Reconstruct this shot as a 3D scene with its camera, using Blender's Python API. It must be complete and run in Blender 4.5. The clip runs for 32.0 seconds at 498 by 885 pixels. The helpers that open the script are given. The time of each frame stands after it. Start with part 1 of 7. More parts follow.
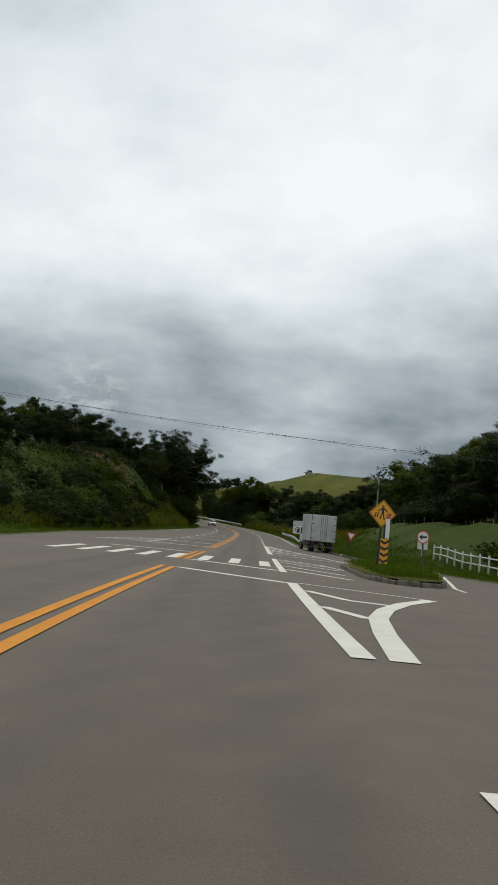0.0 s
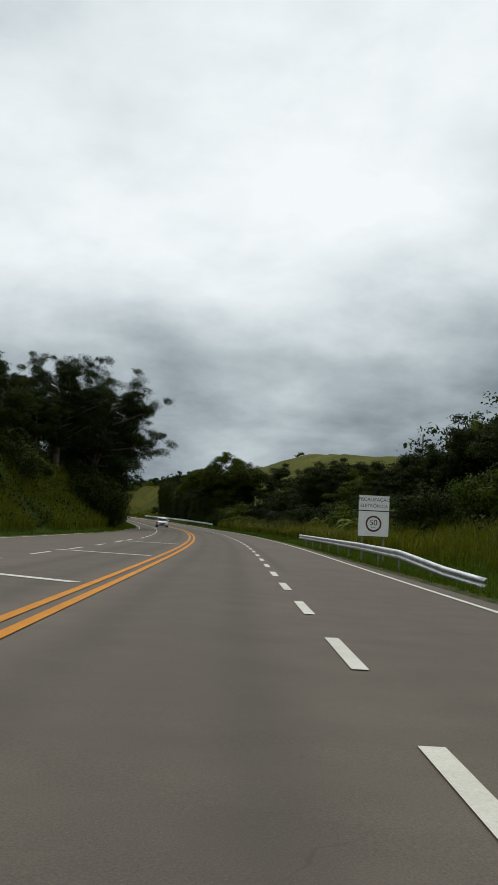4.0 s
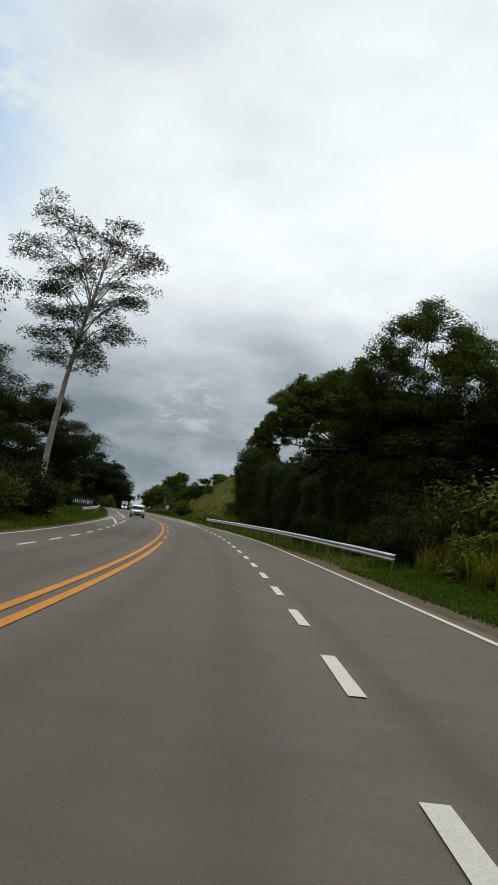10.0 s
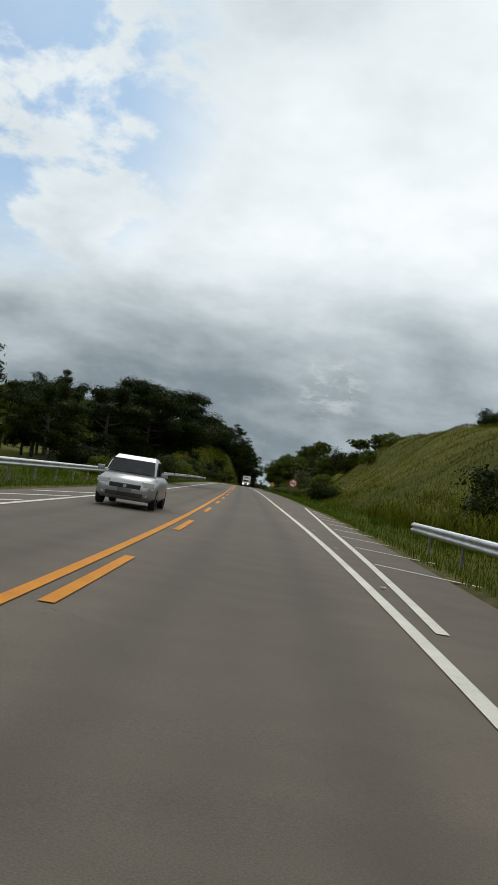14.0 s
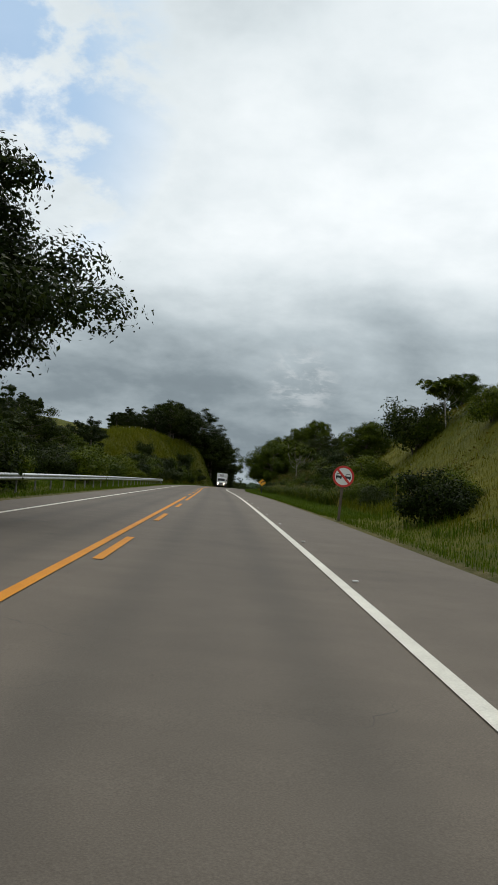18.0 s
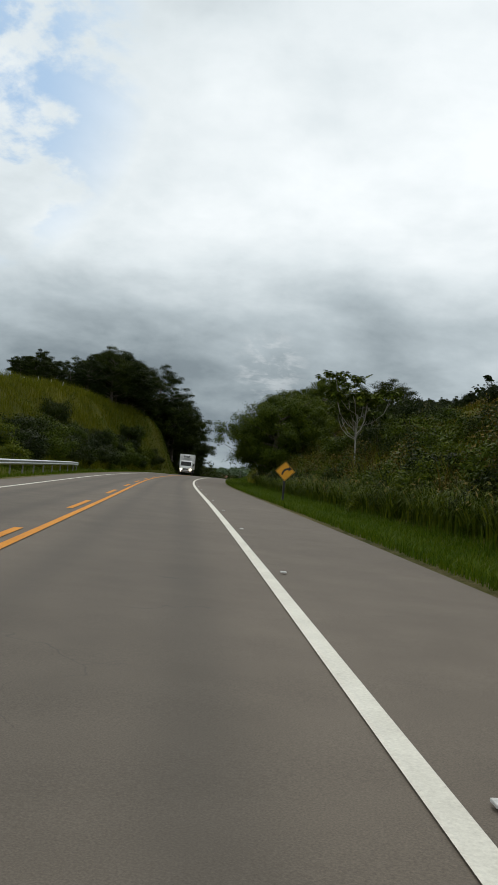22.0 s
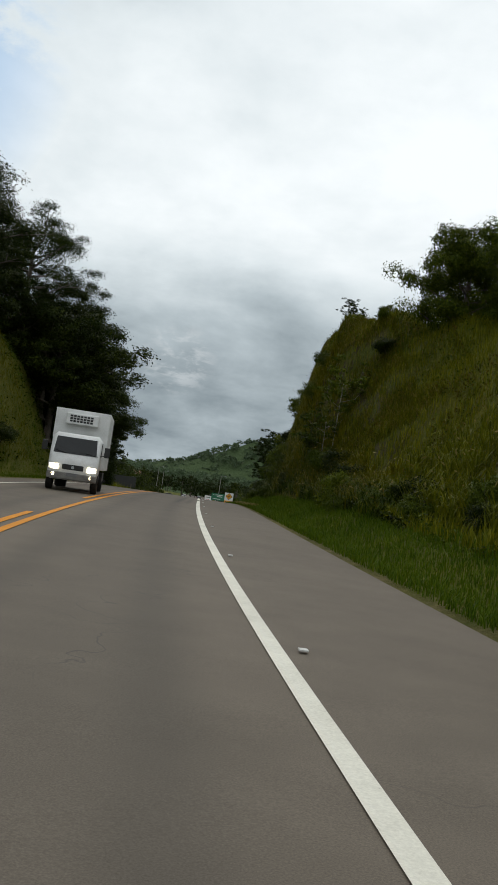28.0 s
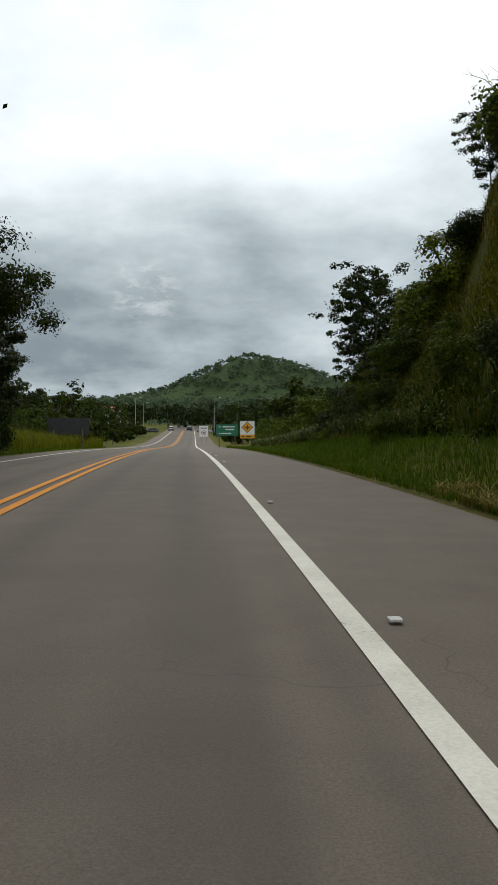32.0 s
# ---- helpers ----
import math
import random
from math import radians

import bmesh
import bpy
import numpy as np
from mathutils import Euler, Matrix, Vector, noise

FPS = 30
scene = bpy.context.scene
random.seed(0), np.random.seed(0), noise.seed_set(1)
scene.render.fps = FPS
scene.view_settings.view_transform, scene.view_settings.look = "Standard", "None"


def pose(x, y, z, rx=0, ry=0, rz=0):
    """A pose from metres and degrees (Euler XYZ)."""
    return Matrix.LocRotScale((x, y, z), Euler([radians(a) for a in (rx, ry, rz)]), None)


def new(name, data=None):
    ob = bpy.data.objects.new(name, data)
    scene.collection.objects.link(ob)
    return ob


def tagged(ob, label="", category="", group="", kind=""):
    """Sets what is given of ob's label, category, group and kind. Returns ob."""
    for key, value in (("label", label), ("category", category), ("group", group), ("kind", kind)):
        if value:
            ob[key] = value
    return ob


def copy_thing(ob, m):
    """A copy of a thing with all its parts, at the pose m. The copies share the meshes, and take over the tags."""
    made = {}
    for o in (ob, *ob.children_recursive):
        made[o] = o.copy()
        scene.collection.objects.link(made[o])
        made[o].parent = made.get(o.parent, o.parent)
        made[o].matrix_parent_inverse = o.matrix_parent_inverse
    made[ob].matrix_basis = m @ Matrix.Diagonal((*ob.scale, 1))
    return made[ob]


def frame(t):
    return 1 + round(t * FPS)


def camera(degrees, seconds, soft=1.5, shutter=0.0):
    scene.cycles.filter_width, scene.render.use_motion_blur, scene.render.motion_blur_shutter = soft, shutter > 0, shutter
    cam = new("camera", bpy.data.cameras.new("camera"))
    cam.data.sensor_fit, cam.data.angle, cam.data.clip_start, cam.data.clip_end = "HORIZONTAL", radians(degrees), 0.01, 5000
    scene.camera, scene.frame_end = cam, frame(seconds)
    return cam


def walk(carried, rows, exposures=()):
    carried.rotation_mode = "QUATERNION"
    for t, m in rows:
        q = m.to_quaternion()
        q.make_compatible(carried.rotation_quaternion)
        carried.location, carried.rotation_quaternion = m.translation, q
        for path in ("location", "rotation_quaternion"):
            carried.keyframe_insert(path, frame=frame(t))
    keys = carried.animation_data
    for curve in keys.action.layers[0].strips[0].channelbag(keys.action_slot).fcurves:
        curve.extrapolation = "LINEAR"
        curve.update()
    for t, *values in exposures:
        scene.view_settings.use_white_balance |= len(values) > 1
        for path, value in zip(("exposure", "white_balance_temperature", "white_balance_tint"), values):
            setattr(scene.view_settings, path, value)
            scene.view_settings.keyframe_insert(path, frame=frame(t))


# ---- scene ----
# Camera: a phone held behind the windscreen of a car that follows the right lane.
cam = camera(31.0, 32.0, soft=1.1, shutter=0.0)
PATH = [
    (0.0, 2.365, 15.161, 0.994, 94.78, -5.01, -3.72),
    (0.5, 3.143, 27.110, 0.903, 94.68, -5.00, -3.78),
    (1.0, 4.154, 38.913, 0.567, 95.95, -4.49, -3.85),
    (1.5, 5.050, 50.501, 0.435, 95.53, -1.22, -4.16),
    (2.0, 5.955, 61.894, 0.159, 95.87, 3.05, -5.63),
    (2.5, 6.686, 73.108, 0.087, 96.38, 1.39, -5.77),
    (3.0, 7.399, 84.142, -0.096, 95.90, -0.66, -5.54),
    (3.5, 8.093, 94.989, -0.253, 95.19, -1.89, -5.22),
    (5.5, 10.939, 138.626, -0.551, 95.03, -4.92, -5.64),
    (6.0, 11.801, 149.198, -0.582, 94.93, -4.67, -5.13),
    (6.5, 12.497, 159.774, -0.485, 94.56, -5.06, -4.85),
    (7.0, 13.031, 170.376, -0.584, 95.23, -5.51, -3.89),
    (7.5, 13.460, 180.996, -0.615, 95.13, -7.96, -3.24),
    (8.0, 13.750, 191.564, -0.562, 94.76, -6.57, -2.37),
    (8.5, 13.819, 202.108, -0.502, 95.42, -6.40, -1.84),
    (9.0, 13.664, 212.670, -0.569, 94.83, -5.67, -0.56),
    (9.5, 13.418, 223.329, -0.519, 95.18, -6.67, 1.53),
    (10.0, 12.822, 234.157, -0.584, 95.41, -6.11, 2.36),
    (10.5, 12.208, 245.145, -0.582, 94.85, -6.72, 3.03),
    (11.0, 11.516, 256.105, -0.496, 94.97, -5.55, 3.69),
    (11.5, 10.573, 267.143, -0.565, 89.58, -7.23, 8.54),
    (12.0, 9.566, 278.034, -0.393, 90.62, -8.38, 9.17),
    (12.5, 7.945, 288.526, -0.179, 91.39, -6.28, 9.13),
    (13.0, 6.326, 298.644, -0.030, 92.35, -9.79, 10.38),
    (13.5, 4.738, 308.409, 0.139, 91.90, -8.73, 11.48),
    (14.0, 3.186, 317.817, 0.179, 93.07, -8.91, 11.26),
    (14.5, 1.718, 326.880, 0.337, 92.65, -7.33, 10.76),
    (15.0, 0.282, 335.655, 0.375, 93.17, -6.08, 10.51),
    (15.5, -1.244, 344.186, 0.465, 92.79, -6.27, 11.00),
    (17.5, -7.693, 373.408, 0.675, 94.11, -6.01, 10.95),
    (18.0, -9.388, 381.506, 0.849, 93.11, -4.73, 9.85),
    (18.5, -11.148, 389.690, 0.964, 92.08, -7.88, 9.59),
    (19.0, -12.856, 397.919, 1.030, 92.63, -6.98, 9.33),
    (19.5, -14.485, 406.130, 1.229, 92.17, -8.08, 8.30),
    (20.0, -16.095, 414.273, 1.160, 91.75, -7.55, 8.19),
    (20.5, -17.650, 422.302, 1.427, 91.31, -7.54, 8.06),
    (21.0, -19.174, 430.160, 1.319, 92.38, -6.15, 7.43),
    (21.5, -20.665, 437.846, 1.515, 92.28, -5.25, 7.30),
    (22.0, -22.161, 445.355, 1.529, 92.30, -5.06, 7.77),
    (22.5, -23.781, 452.631, 1.514, 92.18, -4.84, 7.68),
    (23.0, -25.417, 459.814, 1.585, 92.37, -4.38, 7.69),
    (23.5, -27.136, 467.017, 1.534, 92.83, -4.29, 7.47),
    (24.0, -28.764, 474.303, 1.709, 92.53, -5.34, 7.00),
    (24.5, -30.351, 481.702, 1.816, 92.70, -5.35, 6.70),
    (26.5, -38.104, 518.126, 2.058, 93.53, -8.78, 3.58),
    (27.0, -39.637, 526.469, 2.090, 93.62, -8.72, 3.38),
    (27.5, -41.015, 534.853, 2.413, 93.01, -8.55, 2.63),
    (28.0, -42.277, 543.315, 2.377, 92.75, -8.30, 1.43),
    (28.5, -43.365, 551.534, 2.324, 92.69, -8.03, -0.71),
    (29.0, -44.098, 559.322, 2.285, 91.86, -5.01, -1.21),
    (29.5, -44.833, 566.795, 2.513, 91.41, -4.42, 0.58),
    (30.0, -45.511, 573.943, 2.385, 90.72, -2.70, -0.08),
    (30.5, -46.048, 580.925, 2.422, 88.77, -1.80, 0.31),
    (31.0, -46.673, 587.702, 2.313, 88.30, -1.83, 0.15),
    (31.5, -47.257, 594.414, 2.319, 87.59, -1.22, 0.10),
    (32.0, -47.789, 601.073, 2.244, 87.64, 0.04, 0.49),
]
walk(cam, [(r[0], pose(*r[1:])) for r in PATH], exposures=[(0.0, -0.1), (3.5, -0.1), (6.5, 0.0), (27.0, 0.0), (29.5, 0.03), (31, 0.1), (32, 0.18)])

# ---- world, sun ----
SUN_AZ, SUN_EL = 12.0, 48.0     # degrees left of the road's first heading, above the horizon


def link(nt, a, b):
    nt.links.new(a, b)


def ramp(nt, stops, src=None, mode="EASE"):
    r = nt.nodes.new("ShaderNodeValToRGB")
    r.color_ramp.interpolation = mode
    els = r.color_ramp.elements
    while len(els) < len(stops):
        els.new(0.5)
    for e, (p, col) in zip(els, stops):
        e.position = p
        e.color = col if len(col) == 4 else (*col, 1)
    if src is not None:
        nt.links.new(src, r.inputs[0])
    return r


def maths(nt, op, a, b=None, c=None, clamp=False):
    m = nt.nodes.new("ShaderNodeMath")
    m.operation, m.use_clamp = op, clamp
    for i, v in enumerate((a, b, c)):
        if v is None:
            continue
        if isinstance(v, (int, float)):
            m.inputs[i].default_value = v
        else:
            nt.links.new(v, m.inputs[i])
    return m.outputs[0]


def mixc(nt, fac, a, b, mode="MIX"):
    m = nt.nodes.new("ShaderNodeMix")
    m.data_type, m.blend_type = "RGBA", mode
    for sock, v in ((m.inputs[0], fac), (m.inputs[6], a), (m.inputs[7], b)):
        if isinstance(v, (int, float)):
            sock.default_value = v
        elif isinstance(v, tuple):
            sock.default_value = v if len(v) == 4 else (*v, 1)
        else:
            nt.links.new(v, sock)
    return m.outputs[2]


def build_world():
    world = bpy.data.worlds.new("overcast_sky")
    scene.world = world
    world.use_nodes = True
    nt = world.node_tree
    nt.nodes.clear()
    out = nt.nodes.new("ShaderNodeOutputWorld")
    sky = nt.nodes.new("ShaderNodeTexSky")
    sky.sky_type, sky.sun_disc = "NISHITA", False
    sky.sun_elevation, sky.sun_rotation = radians(SUN_EL), radians(-SUN_AZ)
    sky.air_density, sky.dust_density = 1.0, 1.5
    blue = mixc(nt, 1.0, sky.outputs[0], (0.043, 0.068, 0.088), "MULTIPLY")
    co = nt.nodes.new("ShaderNodeTexCoord")
    sep = nt.nodes.new("ShaderNodeSeparateXYZ")
    link(nt, co.outputs["Generated"], sep.inputs[0])
    up = maths(nt, "MAXIMUM", sep.outputs[2], 0.0)
    # a flat cloud deck seen in perspective
    den = maths(nt, "ADD", up, 0.34)
    px, py = maths(nt, "DIVIDE", sep.outputs[0], den), maths(nt, "DIVIDE", sep.outputs[1], den)
    deck = nt.nodes.new("ShaderNodeCombineXYZ")
    link(nt, px, deck.inputs[0])
    link(nt, py, deck.inputs[1])
    def cloud(scale, detail, rough, dist, off):
        mp = nt.nodes.new("ShaderNodeMapping")
        mp.inputs["Location"].default_value = off
        link(nt, deck.outputs[0], mp.inputs[0])
        no = nt.nodes.new("ShaderNodeTexNoise")
        no.inputs["Scale"].default_value, no.inputs["Detail"].default_value = scale, detail
        no.inputs["Roughness"].default_value, no.inputs["Distortion"].default_value = rough, dist
        link(nt, mp.outputs[0], no.inputs["Vector"])
        return no.outputs[0]
    big = cloud(1.7, 6, 0.52, 0.2, (3.1, 1.7, 0))
    small = cloud(4.4, 9, 0.58, 0.15, (0.3, 5.2, 0))
    puff = cloud(2.6, 6, 0.55, 0.3, (7.3, 2.2, 0))
    # thick, dark cloud low down; thin and bright higher up
    rise = ramp(nt, [(0.0, (0.37,) * 3), (0.09, (0.34,) * 3), (0.18, (0.46,) * 3), (0.27, (0.84,) * 3), (0.42, (0.90,) * 3), (1.0, (0.74,) * 3)], up, "B_SPLINE").outputs[0]
    v = maths(nt, "ADD", rise, maths(nt, "MULTIPLY", maths(nt, "SUBTRACT", big, 0.5), 1.0))
    v = maths(nt, "ADD", v, maths(nt, "MULTIPLY", maths(nt, "SUBTRACT", small, 0.5), 0.42))
    tone = ramp(nt, [(0.0, (0.165, 0.20, 0.225)), (0.25, (0.235, 0.285, 0.315)), (0.5, (0.47, 0.54, 0.575)), (0.75, (0.74, 0.81, 0.84)), (1.0, (0.96, 1.01, 1.03))], v, "LINEAR").outputs[0]
    # a rent with blue above, to the left of the road's line
    def towards(d, a, b):
        vm = nt.nodes.new("ShaderNodeVectorMath")
        vm.operation = "DOT_PRODUCT"
        link(nt, co.outputs["Generated"], vm.inputs[0])
        vm.inputs[1].default_value = Vector(d).normalized()
        return maths(nt, "MULTIPLY", maths(nt, "SUBTRACT", vm.outputs["Value"], a), 1.0 / (b - a), clamp=True)
    gap = ramp(nt, [(0.45, (0, 0, 0)), (0.55, (1, 1, 1))], small).outputs[0]
    gapf = maths(nt, "MULTIPLY", gap, maths(nt, "MULTIPLY", towards((-0.46, 0.81, 0.39), 0.976, 0.994), 0.72))
    col = mixc(nt, gapf, tone, blue)
    # a small white streak low over the hills
    wisp = cloud(14.0, 6, 0.6, 0.3, (1.0, 2.0, 0))
    wf = maths(nt, "MULTIPLY", ramp(nt, [(0.46, (0, 0, 0)), (0.62, (0.55,) * 3)], wisp).outputs[0], towards((-0.122, 0.984, 0.128), 0.9990, 0.9998))
    col = mixc(nt, wf, col, (0.62, 0.66, 0.68))
    bg = nt.nodes.new("ShaderNodeBackground")
    link(nt, col, bg.inputs[0])
    bg.inputs[1].default_value = 1.0
    link(nt, bg.outputs[0], out.inputs[0])


build_world()
sun_data = bpy.data.lights.new("sun", "SUN")
sun_data.energy, sun_data.angle, sun_data.color = 0.9, radians(25), (1.0, 0.96, 0.9)
sun = new("sun", sun_data)
sun.rotation_euler = (radians(90 - SUN_EL), 0, radians(180 + SUN_AZ))
scene.view_settings.exposure = 0.0


# ---- materials ----
def mat(name):
    m = bpy.data.materials.new(name)
    m.use_nodes = True
    nt = m.node_tree
    return m, nt, nt.nodes["Principled BSDF"]


def noise_tex(nt, scale, detail=4, rough=0.55, coord="Object", stretch=None):
    co = nt.nodes.new("ShaderNodeTexCoord")
    src = co.outputs[coord]
    if stretch:
        mp = nt.nodes.new("ShaderNodeMapping")
        mp.inputs["Scale"].default_value = stretch
        link(nt, src, mp.inputs[0])
        src = mp.outputs[0]
    no = nt.nodes.new("ShaderNodeTexNoise")
    no.inputs["Scale"].default_value, no.inputs["Detail"].default_value, no.inputs["Roughness"].default_value = scale, detail, rough
    link(nt, src, no.inputs["Vector"])
    return no.outputs[0]


def bump(nt, bsdf, height, strength=0.3, dist=0.02):
    b = nt.nodes.new("ShaderNodeBump")
    b.inputs["Strength"].default_value, b.inputs["Distance"].default_value = strength, dist
    link(nt, height, b.inputs["Height"])
    link(nt, b.outputs[0], bsdf.inputs["Normal"])


def surface(name, c1, c2, big=0.5, fine=25.0, rough=0.8, metal=0.0, relief=0.25, dist=0.01, spec=0.5):
    """Two colours mixed at two scales, with a fine relief."""
    m, nt, b = mat(name)
    n1, n2 = noise_tex(nt, big, 5), noise_tex(nt, fine, 6, 0.65)
    f = maths(nt, "ADD", maths(nt, "MULTIPLY", n1, 0.6), maths(nt, "MULTIPLY", n2, 0.4))
    r = ramp(nt, [(0.36, c1), (0.64, c2)], f, "LINEAR")
    link(nt, r.outputs[0], b.inputs["Base Color"])
    b.inputs["Roughness"].default_value, b.inputs["Metallic"].default_value = rough, metal
    b.inputs["Specular IOR Level"].default_value = spec
    if relief:
        bump(nt, b, n2, relief, dist)
    return m


def foliage(name, dark, mid, light, through_=0.16, rough=0.6):
    """Leaves: each one its own tint, lighter ones yellower; some light passes through."""
    m, nt, b = mat(name)
    g = nt.nodes.new("ShaderNodeNewGeometry")
    oi = nt.nodes.new("ShaderNodeObjectInfo")
    n1 = noise_tex(nt, 0.45, 3)
    f = maths(nt, "ADD", maths(nt, "MULTIPLY", g.outputs["Random Per Island"], 0.5), maths(nt, "MULTIPLY", n1, 0.5))
    f = maths(nt, "ADD", f, maths(nt, "MULTIPLY", maths(nt, "SUBTRACT", oi.outputs["Random"], 0.5), 0.25))
    r = ramp(nt, [(0.2, dark), (0.55, mid), (0.9, light)], f, "LINEAR")
    link(nt, r.outputs[0], b.inputs["Base Color"])
    b.inputs["Roughness"].default_value = rough
    b.inputs["Specular IOR Level"].default_value = 0.07
    tr = nt.nodes.new("ShaderNodeBsdfTranslucent")
    link(nt, r.outputs[0], tr.inputs[0])
    mx = nt.nodes.new("ShaderNodeMixShader")
    mx.inputs[0].default_value = through_
    link(nt, b.outputs[0], mx.inputs[1])
    link(nt, tr.outputs[0], mx.inputs[2])
    link(nt, mx.outputs[0], nt.nodes["Material Output"].inputs[0])
    return m


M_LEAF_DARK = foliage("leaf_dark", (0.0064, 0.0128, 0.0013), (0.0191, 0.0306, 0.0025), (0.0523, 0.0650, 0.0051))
M_LEAF_MID = foliage("leaf_mid", (0.0204, 0.0357, 0.0026), (0.0527, 0.0765, 0.0043), (0.1232, 0.1403, 0.0085))
M_LEAF_LIGHT = foliage("leaf_light", (0.0368, 0.0560, 0.0032), (0.0840, 0.1088, 0.0048), (0.1560, 0.1680, 0.0104))
M_LEAF_GREY = foliage("leaf_grey", (0.016, 0.024, 0.009), (0.036, 0.048, 0.018), (0.070, 0.085, 0.038))
# paler, bluer and low in contrast: distance haze put into the leaf colour
M_LEAF_FAR_HAZY = foliage("leaf_far_hazy", (0.072, 0.106, 0.056), (0.094, 0.134, 0.070), (0.118, 0.160, 0.086), 0.3)
M_LEAF_RUST = foliage("leaf_rust", (0.045, 0.036, 0.008), (0.100, 0.076, 0.012), (0.180, 0.125, 0.022))
M_GRASS = foliage("grass_blade", (0.0258, 0.0530, 0.0020), (0.0598, 0.1020, 0.0034), (0.1122, 0.1428, 0.0068), 0.3, 0.6)
M_GRASS_DRY = foliage("dry_grass_blade", (0.110, 0.092, 0.022), (0.230, 0.180, 0.050), (0.380, 0.300, 0.110), 0.3, 0.7)
M_CANE = foliage("tall_grass_blade", (0.050, 0.063, 0.0030), (0.112, 0.121, 0.0045), (0.215, 0.197, 0.012), 0.3, 0.5)
M_MEADOW = foliage("meadow_grass_blade", (0.056, 0.063, 0.0016), (0.097, 0.095, 0.0022), (0.150, 0.134, 0.0042), 0.3)
M_FLOWER = foliage("yellow_flower", (0.45, 0.34, 0.02), (0.6, 0.48, 0.03), (0.7, 0.6, 0.08), 0.3)
M_BARK = surface("bark", (0.045, 0.036, 0.028), (0.14, 0.115, 0.09), 1.2, 14, 0.95, relief=0.8, dist=0.03)
M_BARK_PALE = surface("pale_bark", (0.16, 0.145, 0.12), (0.42, 0.39, 0.34), 1.5, 10, 0.9, relief=0.5, dist=0.02)
M_CONCRETE = surface("concrete", (0.20, 0.19, 0.17), (0.42, 0.40, 0.37), 0.8, 20, 0.9, relief=0.4)
M_KERB = surface("mossy_kerb_concrete", (0.035, 0.032, 0.020), (0.19, 0.17, 0.13), 2.0, 22, 0.95, relief=0.7, dist=0.03)
M_STEEL = surface("galvanised_steel", (0.38, 0.40, 0.41), (0.58, 0.60, 0.60), 2.0, 30, 0.42, 0.85, 0.08)
M_STEEL_DULL = surface("weathered_steel", (0.13, 0.12, 0.11), (0.30, 0.29, 0.27), 3.0, 30, 0.6, 0.6, 0.2)
M_WOOD_POST = surface("weathered_timber", (0.06, 0.045, 0.03), (0.16, 0.125, 0.09), 2.0, 18, 0.9, relief=0.6)
M_BLACK = surface("black_paint", (0.012, 0.012, 0.012), (0.03, 0.03, 0.03), 3, 30, 0.55, relief=0.05)
M_RUBBER = surface("tyre_rubber", (0.012, 0.012, 0.012), (0.028, 0.027, 0.025), 5, 40, 0.85, relief=0.3)
M_WHITE = surface("white_paint", (0.62, 0.62, 0.60), (0.80, 0.80, 0.79), 2.0, 20, 0.45, relief=0.04)
M_WHITE_OLD = surface("chalky_white_paint", (0.42, 0.41, 0.38), (0.72, 0.71, 0.68), 3.0, 25, 0.8, relief=0.25)
M_SIGN_WHITE = surface("sign_white", (0.66, 0.66, 0.64), (0.78, 0.78, 0.77), 1.5, 9, 0.4, relief=0.0)
M_SIGN_YELLOW = surface("sign_yellow", (0.70, 0.30, 0.012), (0.82, 0.38, 0.02), 1.5, 9, 0.4, relief=0.0)
M_SIGN_RED = surface("sign_red", (0.50, 0.02, 0.015), (0.62, 0.04, 0.03), 1.5, 9, 0.4, relief=0.0)
M_SIGN_GREEN = surface("sign_green", (0.012, 0.12, 0.06), (0.02, 0.17, 0.09), 1.5, 9, 0.4, relief=0.0)
M_SIGN_BACK = surface("sign_back_aluminium", (0.10, 0.10, 0.10), (0.22, 0.22, 0.22), 2.0, 15, 0.6, 0.4, 0.05)
M_ALU = surface("ribbed_aluminium", (0.46, 0.47, 0.47), (0.66, 0.67, 0.67), 1.2, 12, 0.45, 0.35, 0.05)
M_CAR_WHITE = surface("white_car_paint", (0.72, 0.72, 0.71), (0.80, 0.80, 0.79), 1.0, 8, 0.25, relief=0.0)
M_CAR_SILVER = surface("silver_car_paint", (0.30, 0.30, 0.30), (0.40, 0.40, 0.40), 1.0, 8, 0.3, 0.5, relief=0.0)
M_CAR_DARK = surface("dark_car_paint", (0.02, 0.02, 0.022), (0.05, 0.05, 0.055), 1.0, 8, 0.3, relief=0.0)
M_WALL_PALE = surface("pale_render", (0.50, 0.49, 0.45), (0.70, 0.69, 0.66), 0.6, 10, 0.85, relief=0.15)
M_ROOF_TILE = surface("clay_roof", (0.20, 0.085, 0.05), (0.34, 0.16, 0.10), 0.8, 9, 0.9, relief=0.5)
M_STRIPE_RED = surface("faded_red_stripe", (0.35, 0.06, 0.04), (0.5, 0.12, 0.08), 2, 20, 0.6, relief=0)


def glass_mat(name, tint, rough=0.05):
    m, nt, b = mat(name)
    b.inputs["Base Color"].default_value = (*tint, 1)
    b.inputs["Roughness"].default_value = rough
    b.inputs["Specular IOR Level"].default_value = 0.8
    return m


M_GLASS = glass_mat("dark_window_glass", (0.012, 0.015, 0.017))
M_LAMP_GLASS = glass_mat("lamp_glass", (0.55, 0.56, 0.56), 0.12)
M_LAMP_RED = glass_mat("red_lamp_glass", (0.30, 0.01, 0.01), 0.2)


def glow(name, col, strength):
    m, nt, b = mat(name)
    b.inputs["Emission Color"].default_value = (*col, 1)
    b.inputs["Emission Strength"].default_value = strength
    return m


M_HEADLIGHT = glow("lit_headlamp", (1.0, 0.86, 0.55), 6.0)


